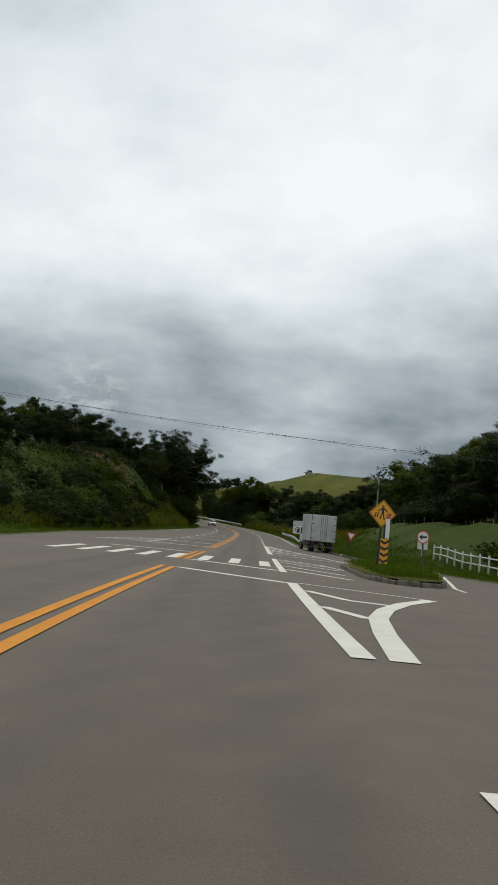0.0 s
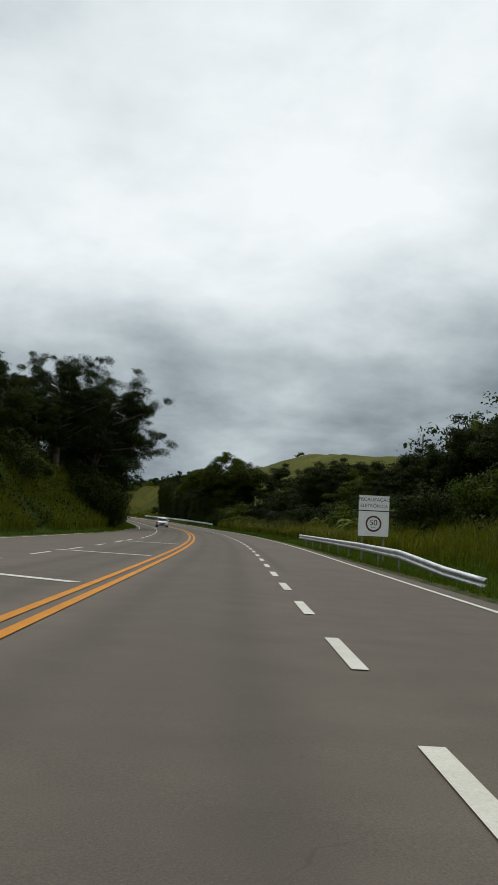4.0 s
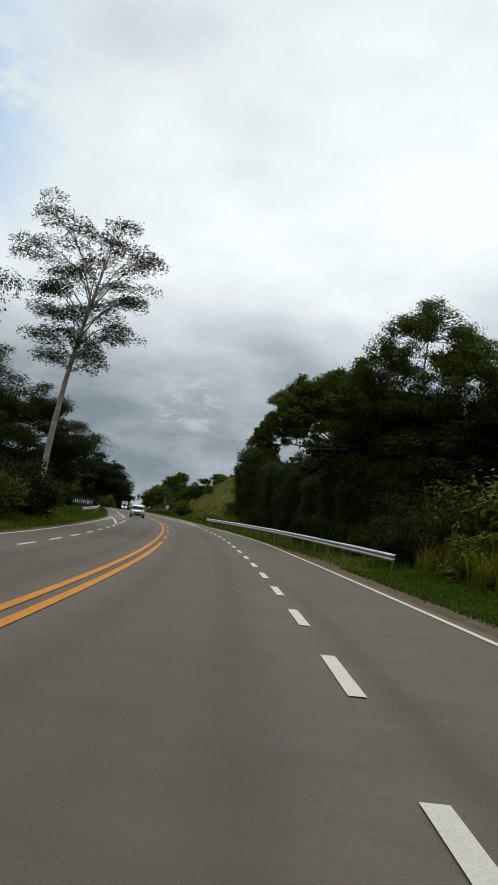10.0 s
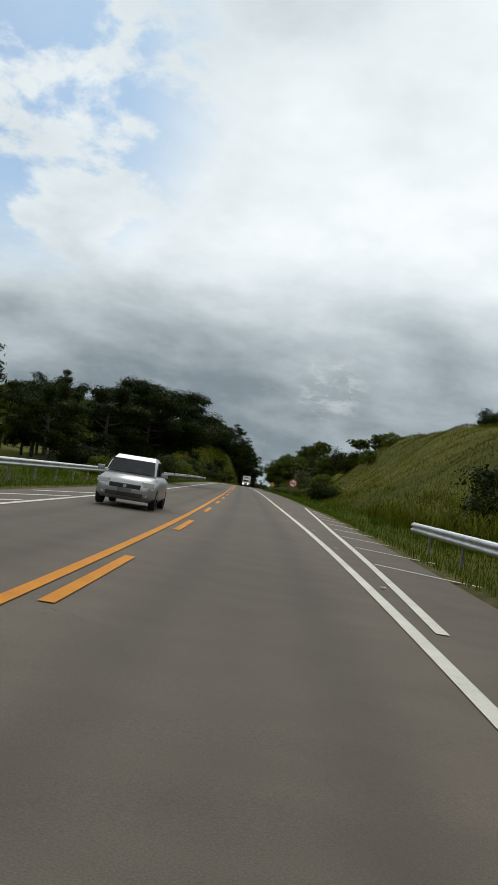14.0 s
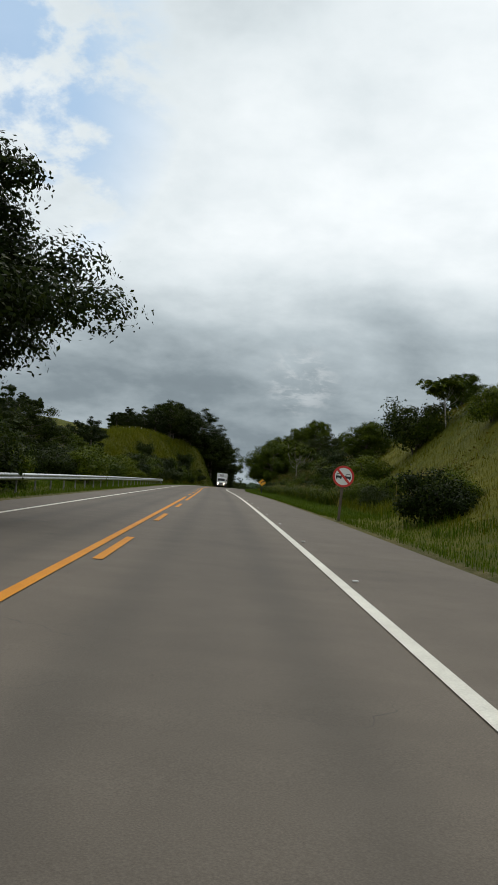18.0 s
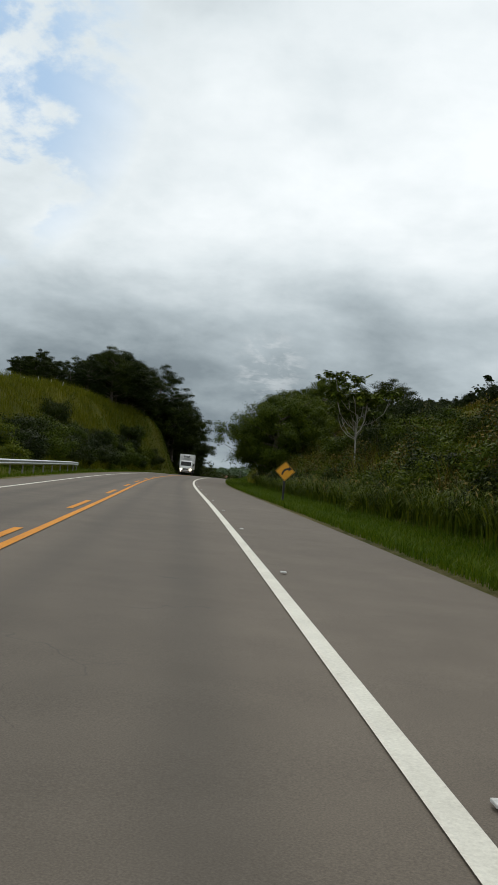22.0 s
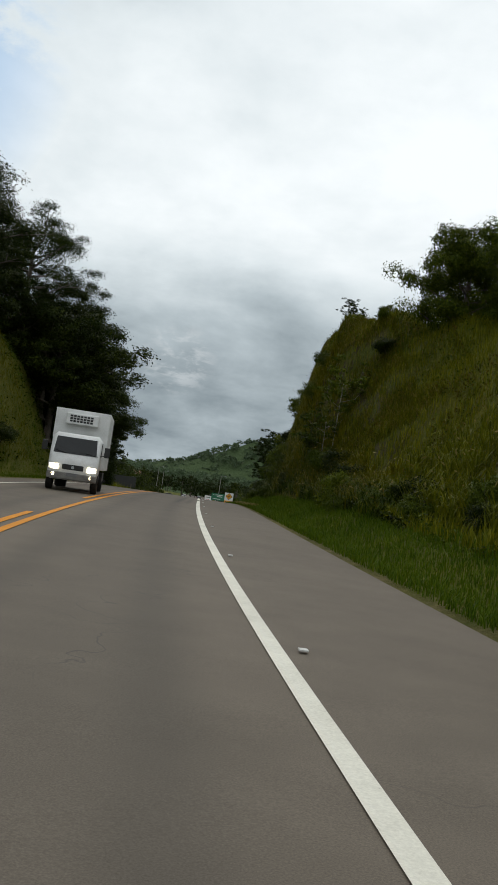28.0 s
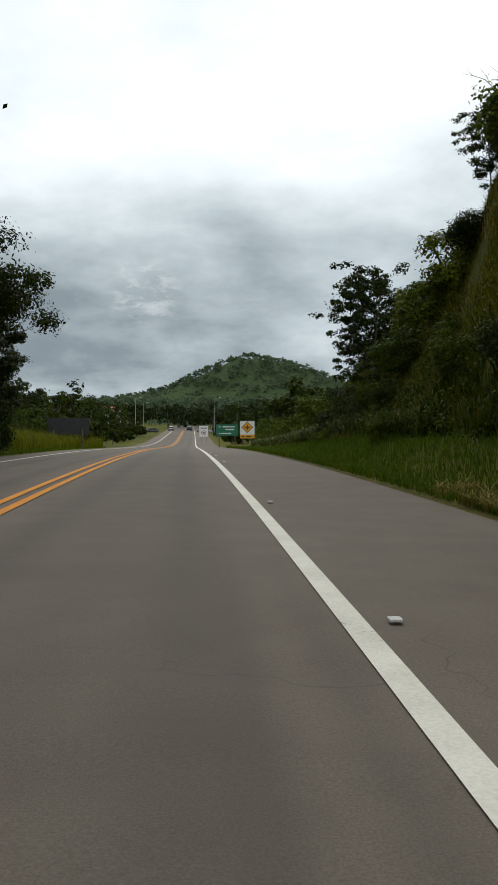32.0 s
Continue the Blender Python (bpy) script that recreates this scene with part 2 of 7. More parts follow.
def asphalt():
    m, nt, b = mat("worn_asphalt")
    n1, n2, n3 = noise_tex(nt, 0.12, 5), noise_tex(nt, 1.3, 6), noise_tex(nt, 90, 4, 0.7)
    f = maths(nt, "ADD", maths(nt, "MULTIPLY", n1, 0.18), maths(nt, "MULTIPLY", n2, 0.20))
    f = maths(nt, "ADD", f, maths(nt, "MULTIPLY", n3, 0.62))
    r = ramp(nt, [(0.34, (0.088, 0.073, 0.057)), (0.5, (0.136, 0.112, 0.087)), (0.66, (0.189, 0.157, 0.124))], f, "LINEAR")
    # darker tyre tracks and oil down each lane
    at = nt.nodes.new("ShaderNodeAttribute")
    at.attribute_name = "lane"
    n4 = noise_tex(nt, 0.35, 4)
    d = maths(nt, "MULTIPLY", at.outputs["Fac"], maths(nt, "ADD", maths(nt, "MULTIPLY", n4, 0.4), 0.50))
    col = mixc(nt, d, r.outputs[0], (0.050, 0.045, 0.038))
    # hairline cracks
    vo = nt.nodes.new("ShaderNodeTexVoronoi")
    vo.feature = "DISTANCE_TO_EDGE"
    vo.inputs["Scale"].default_value = 0.35
    co = nt.nodes.new("ShaderNodeTexCoord")
    wob = nt.nodes.new("ShaderNodeTexNoise")
    wob.inputs["Scale"].default_value = 1.6
    link(nt, co.outputs["Object"], wob.inputs["Vector"])
    add = nt.nodes.new("ShaderNodeVectorMath")
    link(nt, co.outputs["Object"], add.inputs[0])
    link(nt, wob.outputs["Color"], add.inputs[1])
    link(nt, add.outputs[0], vo.inputs["Vector"])
    crack = ramp(nt, [(0.0, (1, 1, 1)), (0.003, (0, 0, 0))], vo.outputs["Distance"], "LINEAR").outputs[0]
    crack = maths(nt, "MULTIPLY", crack, ramp(nt, [(0.5, (0, 0, 0)), (0.65, (0.6,) * 3)], n4).outputs[0])
    col = mixc(nt, crack, col, (0.05, 0.048, 0.045))
    link(nt, col, b.inputs["Base Color"])
    b.inputs["Roughness"].default_value = 0.82
    b.inputs["Specular IOR Level"].default_value = 0.18
    bump(nt, b, n3, 0.35, 0.006)
    return m


def paint(name, c1, c2):
    """Road paint, worn through in specks to the asphalt below."""
    m, nt, b = mat(name)
    n1, n2 = noise_tex(nt, 1.2, 6, 0.7), noise_tex(nt, 45, 5, 0.7)
    f = maths(nt, "ADD", maths(nt, "MULTIPLY", n1, 0.5), maths(nt, "MULTIPLY", n2, 0.5))
    r = ramp(nt, [(0.33, (0.15, 0.145, 0.13)), (0.38, c1), (0.62, c2)], f, "LINEAR")
    link(nt, r.outputs[0], b.inputs["Base Color"])
    b.inputs["Roughness"].default_value = 0.7
    b.inputs["Specular IOR Level"].default_value = 0.15
    bump(nt, b, n2, 0.2, 0.004)
    return m


M_ASPHALT = asphalt()
M_PAINT_WHITE = paint("white_road_paint", (0.58, 0.55, 0.47), (0.78, 0.75, 0.65))
M_PAINT_YELLOW = paint("yellow_road_paint", (0.52, 0.185, 0.003), (0.66, 0.26, 0.006))


def ground_mat():
    """Grass, worn to earth by the road's edge and on steep banks."""
    m, nt, b = mat("grassy_ground")
    n1, n2, n3 = noise_tex(nt, 0.05, 5), noise_tex(nt, 0.9, 6, 0.65), noise_tex(nt, 9.0, 6, 0.7)
    f = maths(nt, "ADD", maths(nt, "MULTIPLY", n1, 0.45), maths(nt, "MULTIPLY", n2, 0.35))
    f = maths(nt, "ADD", f, maths(nt, "MULTIPLY", n3, 0.2))
    r = ramp(nt, [(0.33, (0.026, 0.040, 0.003)), (0.48, (0.070, 0.076, 0.003)), (0.62, (0.128, 0.117, 0.006)), (0.75, (0.160, 0.135, 0.018))], f, "LINEAR")
    lu = nt.nodes.new("ShaderNodeAttribute")
    lu.attribute_name = "lush"
    lawn = ramp(nt, [(0.33, (0.018, 0.036, 0.003)), (0.5, (0.040, 0.066, 0.004)), (0.68, (0.075, 0.096, 0.008))], f, "LINEAR").outputs[0]
    turf = mixc(nt, lu.outputs["Fac"], r.outputs[0], lawn)
    at = nt.nodes.new("ShaderNodeAttribute")
    at.attribute_name = "bare"
    e = maths(nt, "ADD", at.outputs["Fac"], maths(nt, "MULTIPLY", maths(nt, "SUBTRACT", n2, 0.5), 1.6), clamp=True)
    e = maths(nt, "MULTIPLY", e, ramp(nt, [(0.02, (0, 0, 0)), (0.2, (1, 1, 1))], at.outputs["Fac"]).outputs[0])
    earth = ramp(nt, [(0.35, (0.10, 0.070, 0.045)), (0.65, (0.24, 0.175, 0.12))], n3, "LINEAR").outputs[0]
    col = mixc(nt, e, turf, earth)
    sc = nt.nodes.new("ShaderNodeAttribute")
    sc.attribute_name = "scar"
    sf = maths(nt, "MULTIPLY", sc.outputs["Fac"], ramp(nt, [(0.38, (0, 0, 0)), (0.52, (1, 1, 1))], n2).outputs[0])
    red = ramp(nt, [(0.35, (0.17, 0.060, 0.022)), (0.65, (0.38, 0.17, 0.075))], n3, "LINEAR").outputs[0]
    col = mixc(nt, sf, col, red)
    rk = nt.nodes.new("ShaderNodeAttribute")
    rk.attribute_name = "rock"
    rf = maths(nt, "MULTIPLY", rk.outputs["Fac"], ramp(nt, [(0.44, (0, 0, 0)), (0.56, (1, 1, 1))], n2).outputs[0])
    stone = ramp(nt, [(0.35, (0.014, 0.010, 0.006)), (0.65, (0.060, 0.042, 0.022))], n3, "LINEAR").outputs[0]
    col = mixc(nt, rf, col, stone)
    link(nt, col, b.inputs["Base Color"])
    b.inputs["Roughness"].default_value = 0.95
    b.inputs["Specular IOR Level"].default_value = 0.15
    bump(nt, b, maths(nt, "ADD", n3, n2), 0.9, 0.12)
    return m


M_GROUND = ground_mat()
# tone lifted: haze over the far hills is put into the base colour
M_FAR_WOOD_HAZY = surface("far_woodland_hazy", (0.040, 0.062, 0.026), (0.062, 0.090, 0.038), 0.02, 0.2, 0.95, relief=1.0, dist=4.0, spec=0.03)

# ---- the road's line: s metres along it, n metres to the left of its middle, h metres above it ----
KNOT = np.arange(0.0, 801.0, 40.0)
CURVE = [-2.86, -0.42, 0.23, -0.25, 1.35, 1.29, 1.57, 1.26, 1.51, 0.02, 0.12, 0.1, 0.32, -1.5, -2.22, 0.12, -0.04, -0.2, 0.0, 0.0, 0.0]
GRADE = [-1.43, -1.79, -1.2, -0.75, -0.22, 0.08, 0.05, 1.35, 1.09, 0.95, 1.18, 0.94, 0.7, 0.77, 0.82, -0.97, -3.27, -4.4, -4.0, -2.6, -1.0]
STEP = 2.0
ST = np.arange(-160.0, 1100.0, STEP)
_k = np.interp(ST, np.r_[-40.0, KNOT], np.r_[0.0, CURVE]) / 1000
_g = np.interp(ST, KNOT, GRADE) / 100
_i0 = int(np.searchsorted(ST, 0.0))
TH = np.r_[0.0, np.cumsum(_k[:-1]) * STEP]
TH -= TH[_i0]
RX, RY, RZ = (np.r_[0.0, np.cumsum(v[:-1]) * STEP] for v in (-np.sin(TH), np.cos(TH), _g))
RX, RY, RZ = RX - RX[_i0], RY - RY[_i0], RZ - RZ[_i0]


def on_line(s, n):
    """World x, y of road coordinates (numbers or arrays)."""
    t = np.interp(s, ST, TH)
    return np.interp(s, ST, RX) - n * np.cos(t), np.interp(s, ST, RY) - n * np.sin(t)


def road_z(s):
    return np.interp(s, ST, RZ)


def heading(s):
    return math.degrees(float(np.interp(s, ST, TH)))


# cross-section beside the road: s, paved to, bank's foot, bank's top, its height, far, its height
RIGHT = [
    (-150, 8.0, 22, 60, 2.0, 150, 8), (20, 9.0, 26, 60, 3.0, 130, 12), (34, 15.0, 19, 50, 4.0, 120, 13), (48, 15.5, 18.5, 46, 5.0, 115, 14),
    (60, 12.5, 16.5, 44, 5.5, 110, 14), (75, 9.8, 13.0, 28, 4.6, 100, 15),
    (92, 9.0, 11.5, 22, 3.8, 90, 15), (115, 7.8, 10.5, 18.5, 3.5, 80, 13), (160, 7.6, 11, 24, 2.6, 80, 14), (220, 7.0, 10, 22, 1.6, 70, 12),
    (275, 6.6, 10, 20, 1.8, 70, 16), (330, 5.6, 8.5, 22, 5.0, 64, 20), (370, 6.5, 9, 25, 9.5, 64, 22),
    (425, 6.6, 9, 24, 10.5, 64, 17), (455, 6.6, 9, 24, 10.5, 60, 16), (485, 6.6, 9, 23, 6.5, 46, 12), (530, 6.5, 9.5, 21, 6.5, 42, 11.2),
]
RIGHT2 = [
    (568, 6.5, 8.8, 20, 7.5, 50, 12), (588, 6.5, 8.8, 15.0, 8.7, 50, 13), (596, 6.5, 8.8, 13.0, 9.8, 50, 13), (603, 6.5, 8.6, 11.0, 11.5, 50, 14), (614, 6.5, 8.8, 11.4, 11.6, 40, 14), (622, 6.5, 8.8, 11.8, 10.8, 40, 12),
    (632, 6.5, 8.9, 12.6, 8.6, 40, 10), (646, 6.5, 9.0, 14.6, 6.3, 40, 9), (690, 6.5, 10, 22, 5.0, 60, 7), (800, 7.0, 12, 40, 3.0, 100, 5), (1100, 7, 14, 40, 2, 100, 4),
]
LEFT = [
    (-150, 8.0, 15, 40, 3.0, 110, 8), (40, 9.5, 14, 40, 3.0, 110, 16), (90, 12.8, 17, 36, 5.0, 90, 18),
    (150, 10.6, 13, 25, 11.0, 70, 20), (190, 7.2, 9.5, 21, 11.0, 60, 18), (225, 5.9, 8.3, 16, 6.0, 60, 14),
    (240, 5.8, 7.6, 12.5, 5.4, 60, 13), (256, 5.7, 7.6, 12.5, 4.6, 60, 10), (270, 5.6, 8.4, 16, 3.0, 60, 8), (330, 5.4, 9, 20, 0.8, 60, 3), (420, 5.4, 8.5, 20, 0.5, 60, 5), (500, 5.4, 8.5, 20, 2.5, 60, 10),
]
LEFT2 = [
    (545, 5.3, 8.0, 17, 9.0, 50, 11), (580, 5.2, 7.6, 14.5, 10.0, 50, 12), (604, 5.2, 7.2, 11.6, 9.6, 40, 12), (618, 5.2, 7.2, 11.8, 8.8, 40, 11), (640, 5.2, 7.5, 14, 4.0, 40, 7),
    (690, 5.5, 9, 20, 2.0, 60, 4), (800, 6, 12, 30, 2, 80, 4), (1100, 6, 12, 30, 2, 80, 3),
]


def table(rows):
    a = np.array(rows, float)
    return lambda s: [np.interp(s, a[:, 0], a[:, i]) for i in range(1, 7)]


PROF = {-1: table(RIGHT + RIGHT2), 1: table(LEFT + LEFT2)}


def edge(side, s):
    return PROF[side](s)[0]


def smooth(x):
    x = np.clip(x, 0, 1)
    return x * x * (3 - 2 * x)


def ripple(s, n):
    """Small unevenness of the ground."""
    return (np.sin(s * 0.21 + n * 0.13) + np.sin(s * 0.087 - n * 0.31 + 1.3) + 0.6 * np.sin(s * 0.53 + n * 0.47 + 0.4) + 0.45 * np.sin(s * 1.13 - n * 0.9)) / 3


def rise(s, n):
    """Height of the ground over the road's level."""
    s, n = np.asarray(s, float), np.asarray(n, float)
    out = np.zeros(np.broadcast(s, n).shape)
    for side in (-1, 1):
        d = n * side
        e, v, bt, hb, f, hf = PROF[side](s)
        h = -0.10 * smooth((d - e) / 1.2) + 0.18 * smooth((d - e - 1) / np.maximum(v - e, 0.5))
        h = h + (hb - 0.1) * smooth((d - v) / (bt - v)) * 0.75 + (hb - 0.1) * 0.25 * np.clip((d - v) / (bt - v), 0, 1)
        h = h + (hf - hb) * smooth((d - bt) / (f - bt)) - (hf + 14) * smooth((d - f - 15) / 140)
        amp = np.clip((d - e - 1.5) / 8, 0, 1) * (0.25 + 0.5 * np.clip((d - v) / 10, 0, 1))
        h = h + amp * ripple(s, n)
        if side < 0:
            h = h + 0.85 * np.exp(-((s - 610) / 50) ** 4) * smooth((d - e - 0.2) / (v - e))
            cut = np.exp(-((s - 605) / 42) ** 4) * smooth((d - v - 0.5) / 1.4) * smooth((bt + 3 - d) / 3)
            h = h + cut * (0.42 * np.sin(s * 0.43 + h * 0.8) * np.sin(s * 0.19 + 1) + 0.3 * np.sin(s * 1.1 - h * 1.3))
        out = np.where(d > e, h, out)
    return out


def ground_z(s, n):
    return road_z(s) + rise(s, n)


def place(s, n, h=0.0, turn=0.0, sit=True):
    """A pose on the ground at road coordinates, turned from the road's heading."""
    x, y = on_line(s, n)
    z = float(ground_z(s, n)) if sit else float(road_z(s))
    return pose(float(x), float(y), z + h, 0, 0, heading(s) + turn)


# ---- mesh helpers ----
def quads_mesh(name, verts, material, smooth_=False):
    """A mesh of loose quads from an array (k, 4, 3)."""
    k = len(verts)
    me = bpy.data.meshes.new(name)
    me.vertices.add(4 * k)
    me.vertices.foreach_set("co", np.ascontiguousarray(verts, np.float32).ravel())
    me.loops.add(4 * k)
    me.loops.foreach_set("vertex_index", np.arange(4 * k, dtype=np.int32))
    me.polygons.add(k)
    me.polygons.foreach_set("loop_start", np.arange(0, 4 * k, 4, dtype=np.int32))
    me.materials.append(material)
    me.update(calc_edges=True)
    return me


def grid_mesh(name, pts, material, smooth_=True):
    """A mesh of a grid of points (rows, cols, 3)."""
    r, c = pts.shape[:2]
    idx = np.arange(r * c).reshape(r, c)
    f = np.stack([idx[:-1, :-1], idx[1:, :-1], idx[1:, 1:], idx[:-1, 1:]], -1).reshape(-1, 4)
    me = bpy.data.meshes.new(name)
    me.from_pydata(pts.reshape(-1, 3).tolist(), [], f.tolist())
    me.materials.append(material)
    if smooth_:
        me.shade_smooth()
    return me


def part(name, bm, material, parent, label=""):
    me = bpy.data.meshes.new(name)
    bm.to_mesh(me)
    bm.free()
    me.materials.append(material)
    ob = new(name, me)
    ob.parent = parent
    if label:
        ob["label"] = label
    return ob


def child(name, me, parent, label=""):
    ob = new(name, me)
    ob.parent = parent
    if label:
        ob["label"] = label
    return ob


def thing(name, m, label, category, group="", kind=""):
    ob = new(name)
    ob.empty_display_size = 0.2
    ob.matrix_world = m
    return tagged(ob, label, category, group, kind)


def box(bm, size, at=(0, 0, 0), rot=(0, 0, 0), bevel=0.0):
    m = pose(*at, *rot) @ Matrix.Diagonal((*size, 1))
    g = bmesh.ops.create_cube(bm, size=1.0, matrix=m)
    if bevel:
        es = list({e for v in g["verts"] for e in v.link_edges})
        bmesh.ops.bevel(bm, geom=es, offset=bevel, segments=2, affect="EDGES", profile=0.6)
    return bm


def tube(bm, a, b, r1, r2=None, seg=8, caps=True):
    a, b = Vector(a), Vector(b)
    d = b - a
    m = Matrix.Translation((a + b) / 2) @ d.to_track_quat("Z", "Y").to_matrix().to_4x4()
    bmesh.ops.create_cone(bm, cap_ends=caps, segments=seg, radius1=r1, radius2=r1 if r2 is None else r2, depth=d.length, matrix=m)
    return bm


def poly_prism(bm, pts, y0, y1):
    """A flat outline in x, z given thickness from y0 to y1."""
    lo = [bm.verts.new((x, y0, z)) for x, z in pts]
    hi = [bm.verts.new((x, y1, z)) for x, z in pts]
    bm.faces.new(lo)
    bm.faces.new(hi[::-1])
    k = len(pts)
    for i in range(k):
        bm.faces.new((lo[i], hi[i], hi[(i + 1) % k], lo[(i + 1) % k]))
    return bm


# ---- ground and road ----
def build_ground():
    s = np.r_[np.arange(-150.0, 540.0, 2.5), np.arange(540.0, 670.0, 0.7), np.arange(670.0, 1060.0, 2.5)]
    rel = np.array([0, 0.25, 0.6, 1.0, 1.3, 1.6, 1.9, 2.2, 2.5, 2.9, 3.4, 3.9, 4.5, 5.1, 5.7, 6.4, 7.2, 8.0, 9.0, 10.4, 12, 14, 16.5, 19, 22, 26, 31, 37, 45, 55, 68, 85, 110, 145, 190, 240])
    S = s[:, None]
    eL, eR = edge(1, S), edge(-1, S)
    n = np.concatenate([(eL + rel[None])[:, ::-1], np.zeros((len(s), 1)), -(eR + rel[None])], 1)
    S = S + 0 * n
    x, y = on_line(S, n)
    z = ground_z(S, n)
    inside = np.zeros(n.shape, bool)
    inside[:, len(rel) - 1:len(rel) + 2] = True
    z = np.where(inside, z - 0.07, z)
    me = grid_mesh("ground", np.stack([x, y, z], -1), M_GROUND)
    bare = np.zeros(n.shape)
    for side in (-1, 1):
        d, (e, v, bt, hb, f, hf) = n * side, PROF[side](S)
        steep = hb / (bt - v)
        b = 0.30 * np.exp(-((d - e) / 0.5) ** 2) + np.clip(steep - 1.2, 0, 1.2) * 0.08 * ((d > v) & (d < bt + 2))
        b = b + 0.85 * np.exp(-((S - 253) / 26) ** 4 - ((d - e - 0.4) / 0.7) ** 2) * (side < 0)
        bare = np.where(d > 0, b, bare)
    a = me.attributes.new("bare", "FLOAT", "POINT")
    a.data.foreach_set("value", bare.ravel().astype(np.float32))
    for nm, val in (("lush", smooth((275 - S) / 40)), ("scar", 1.2 * np.exp(-((S - 162) / 9) ** 2 - ((n - 22.6) / 3.2) ** 2) + 1.1 * np.exp(-((S - 247) / 9) ** 4 - ((n - 9.0) / 1.7) ** 4)), ("rock", np.exp(-((S - 604) / 27) ** 4) * 0.9 * np.exp(-((n + 10.2) / 2.3) ** 4))):
        a = me.attributes.new(nm, "FLOAT", "POINT")
        a.data.foreach_set("value", np.clip(val, 0, 1).ravel().astype(np.float32))
    tagged(new("ground", me), "grassy verges, banks and hillsides beside the highway", "ground", kind="structure")


def build_road():
    s = np.arange(-150.0, 1050.0, 2.0)
    u = np.linspace(0, 1, 111)
    S = s[:, None]
    eL, eR = edge(1, S), edge(-1, S)
    n = eL * (1 - u) - eR * u
    S = S + 0 * n
    x, y = on_line(S, n)
    fray = 0.10 * np.sin(S * 1.7) * np.sin(S * 0.61 + 1)
    z = road_z(S) - 0.012 * np.abs(n) * 0.4
    z[:, 0] -= 0.05
    z[:, -1] -= 0.05
    me = grid_mesh("road", np.stack([x, y, z], -1), M_ASPHALT)
    c = np.abs(np.abs(n) - 1.8)
    lane = np.exp(-((c - 0.8) / 0.33) ** 2) * 0.55 + np.exp(-(c / 0.5) ** 2) * 0.35
    lane = np.where(np.abs(n) > 3.9, 0.06, lane)
    # skid marks before the far junction
    run = smooth((S - 586) / 6) * smooth((618 - S) / 14)
    for c in (-2.75, -3.2, -0.75):
        lane = lane + 0.6 * run * np.exp(-((n - c - 0.012 * (600 - S)) / 0.13) ** 2)
    # tyre marks and the dark seam beside the slip lane
    for c, s0, s1, w, k in ((-3.95, 128, 262, 0.17, 0.55), (-2.65, 200, 240, 0.15, 0.5), (-1.1, 206, 234, 0.14, 0.35)):
        lane = lane + k * smooth((S - s0) / 8) * smooth((s1 - S) / 12) * np.exp(-((n - c) / w) ** 2)
    a = me.attributes.new("lane", "FLOAT", "POINT")
    a.data.foreach_set("value", lane.ravel().astype(np.float32))
    return tagged(new("road", me), "worn grey asphalt highway with two lanes and paved shoulders", "road", kind="structure")


build_ground()
ROAD = build_road()


def stripe(name, s0, s1, na, width, material, nb=None, step=2.0, label=""):
    """A painted line along the road, from offset na to nb, laid 8 mm proud."""
    k = max(2, int(abs(s1 - s0) / step) + 1)
    s = np.linspace(s0, s1, k)
    n = np.linspace(na, na if nb is None else nb, k)
    pts = []
    for off in (width / 2, -width / 2):
        x, y = on_line(s, n + off)
        pts.append(np.stack([x, y, road_z(s) - 0.0048 * np.abs(n) + 0.012], -1))
    return child(name, grid_mesh(name, np.stack(pts, 1), material, False), ROAD, label)


def across(name, s0, n0, s1, n1, width, material):
    """A straight painted bar between two points of the road."""
    k = 8
    s, n = np.linspace(s0, s1, k), np.linspace(n0, n1, k)
    x, y = on_line(s, n)
    d = np.array([x[-1] - x[0], y[-1] - y[0]])
    d = d / np.hypot(*d)
    z = road_z(s) - 0.0048 * np.abs(n) + 0.010
    a = np.stack([x - d[1] * width / 2, y + d[0] * width / 2, z], -1)
    b = np.stack([x + d[1] * width / 2, y - d[0] * width / 2, z], -1)
    return child(name, grid_mesh(name, np.stack([a, b], 1), material, False), ROAD)


def strokes(name, pts, width, material):
    """A painted line through several points of the road."""
    for (s0, n0), (s1, n1) in zip(pts, pts[1:]):
        across(name, s0, n0, s1, n1, width, material)


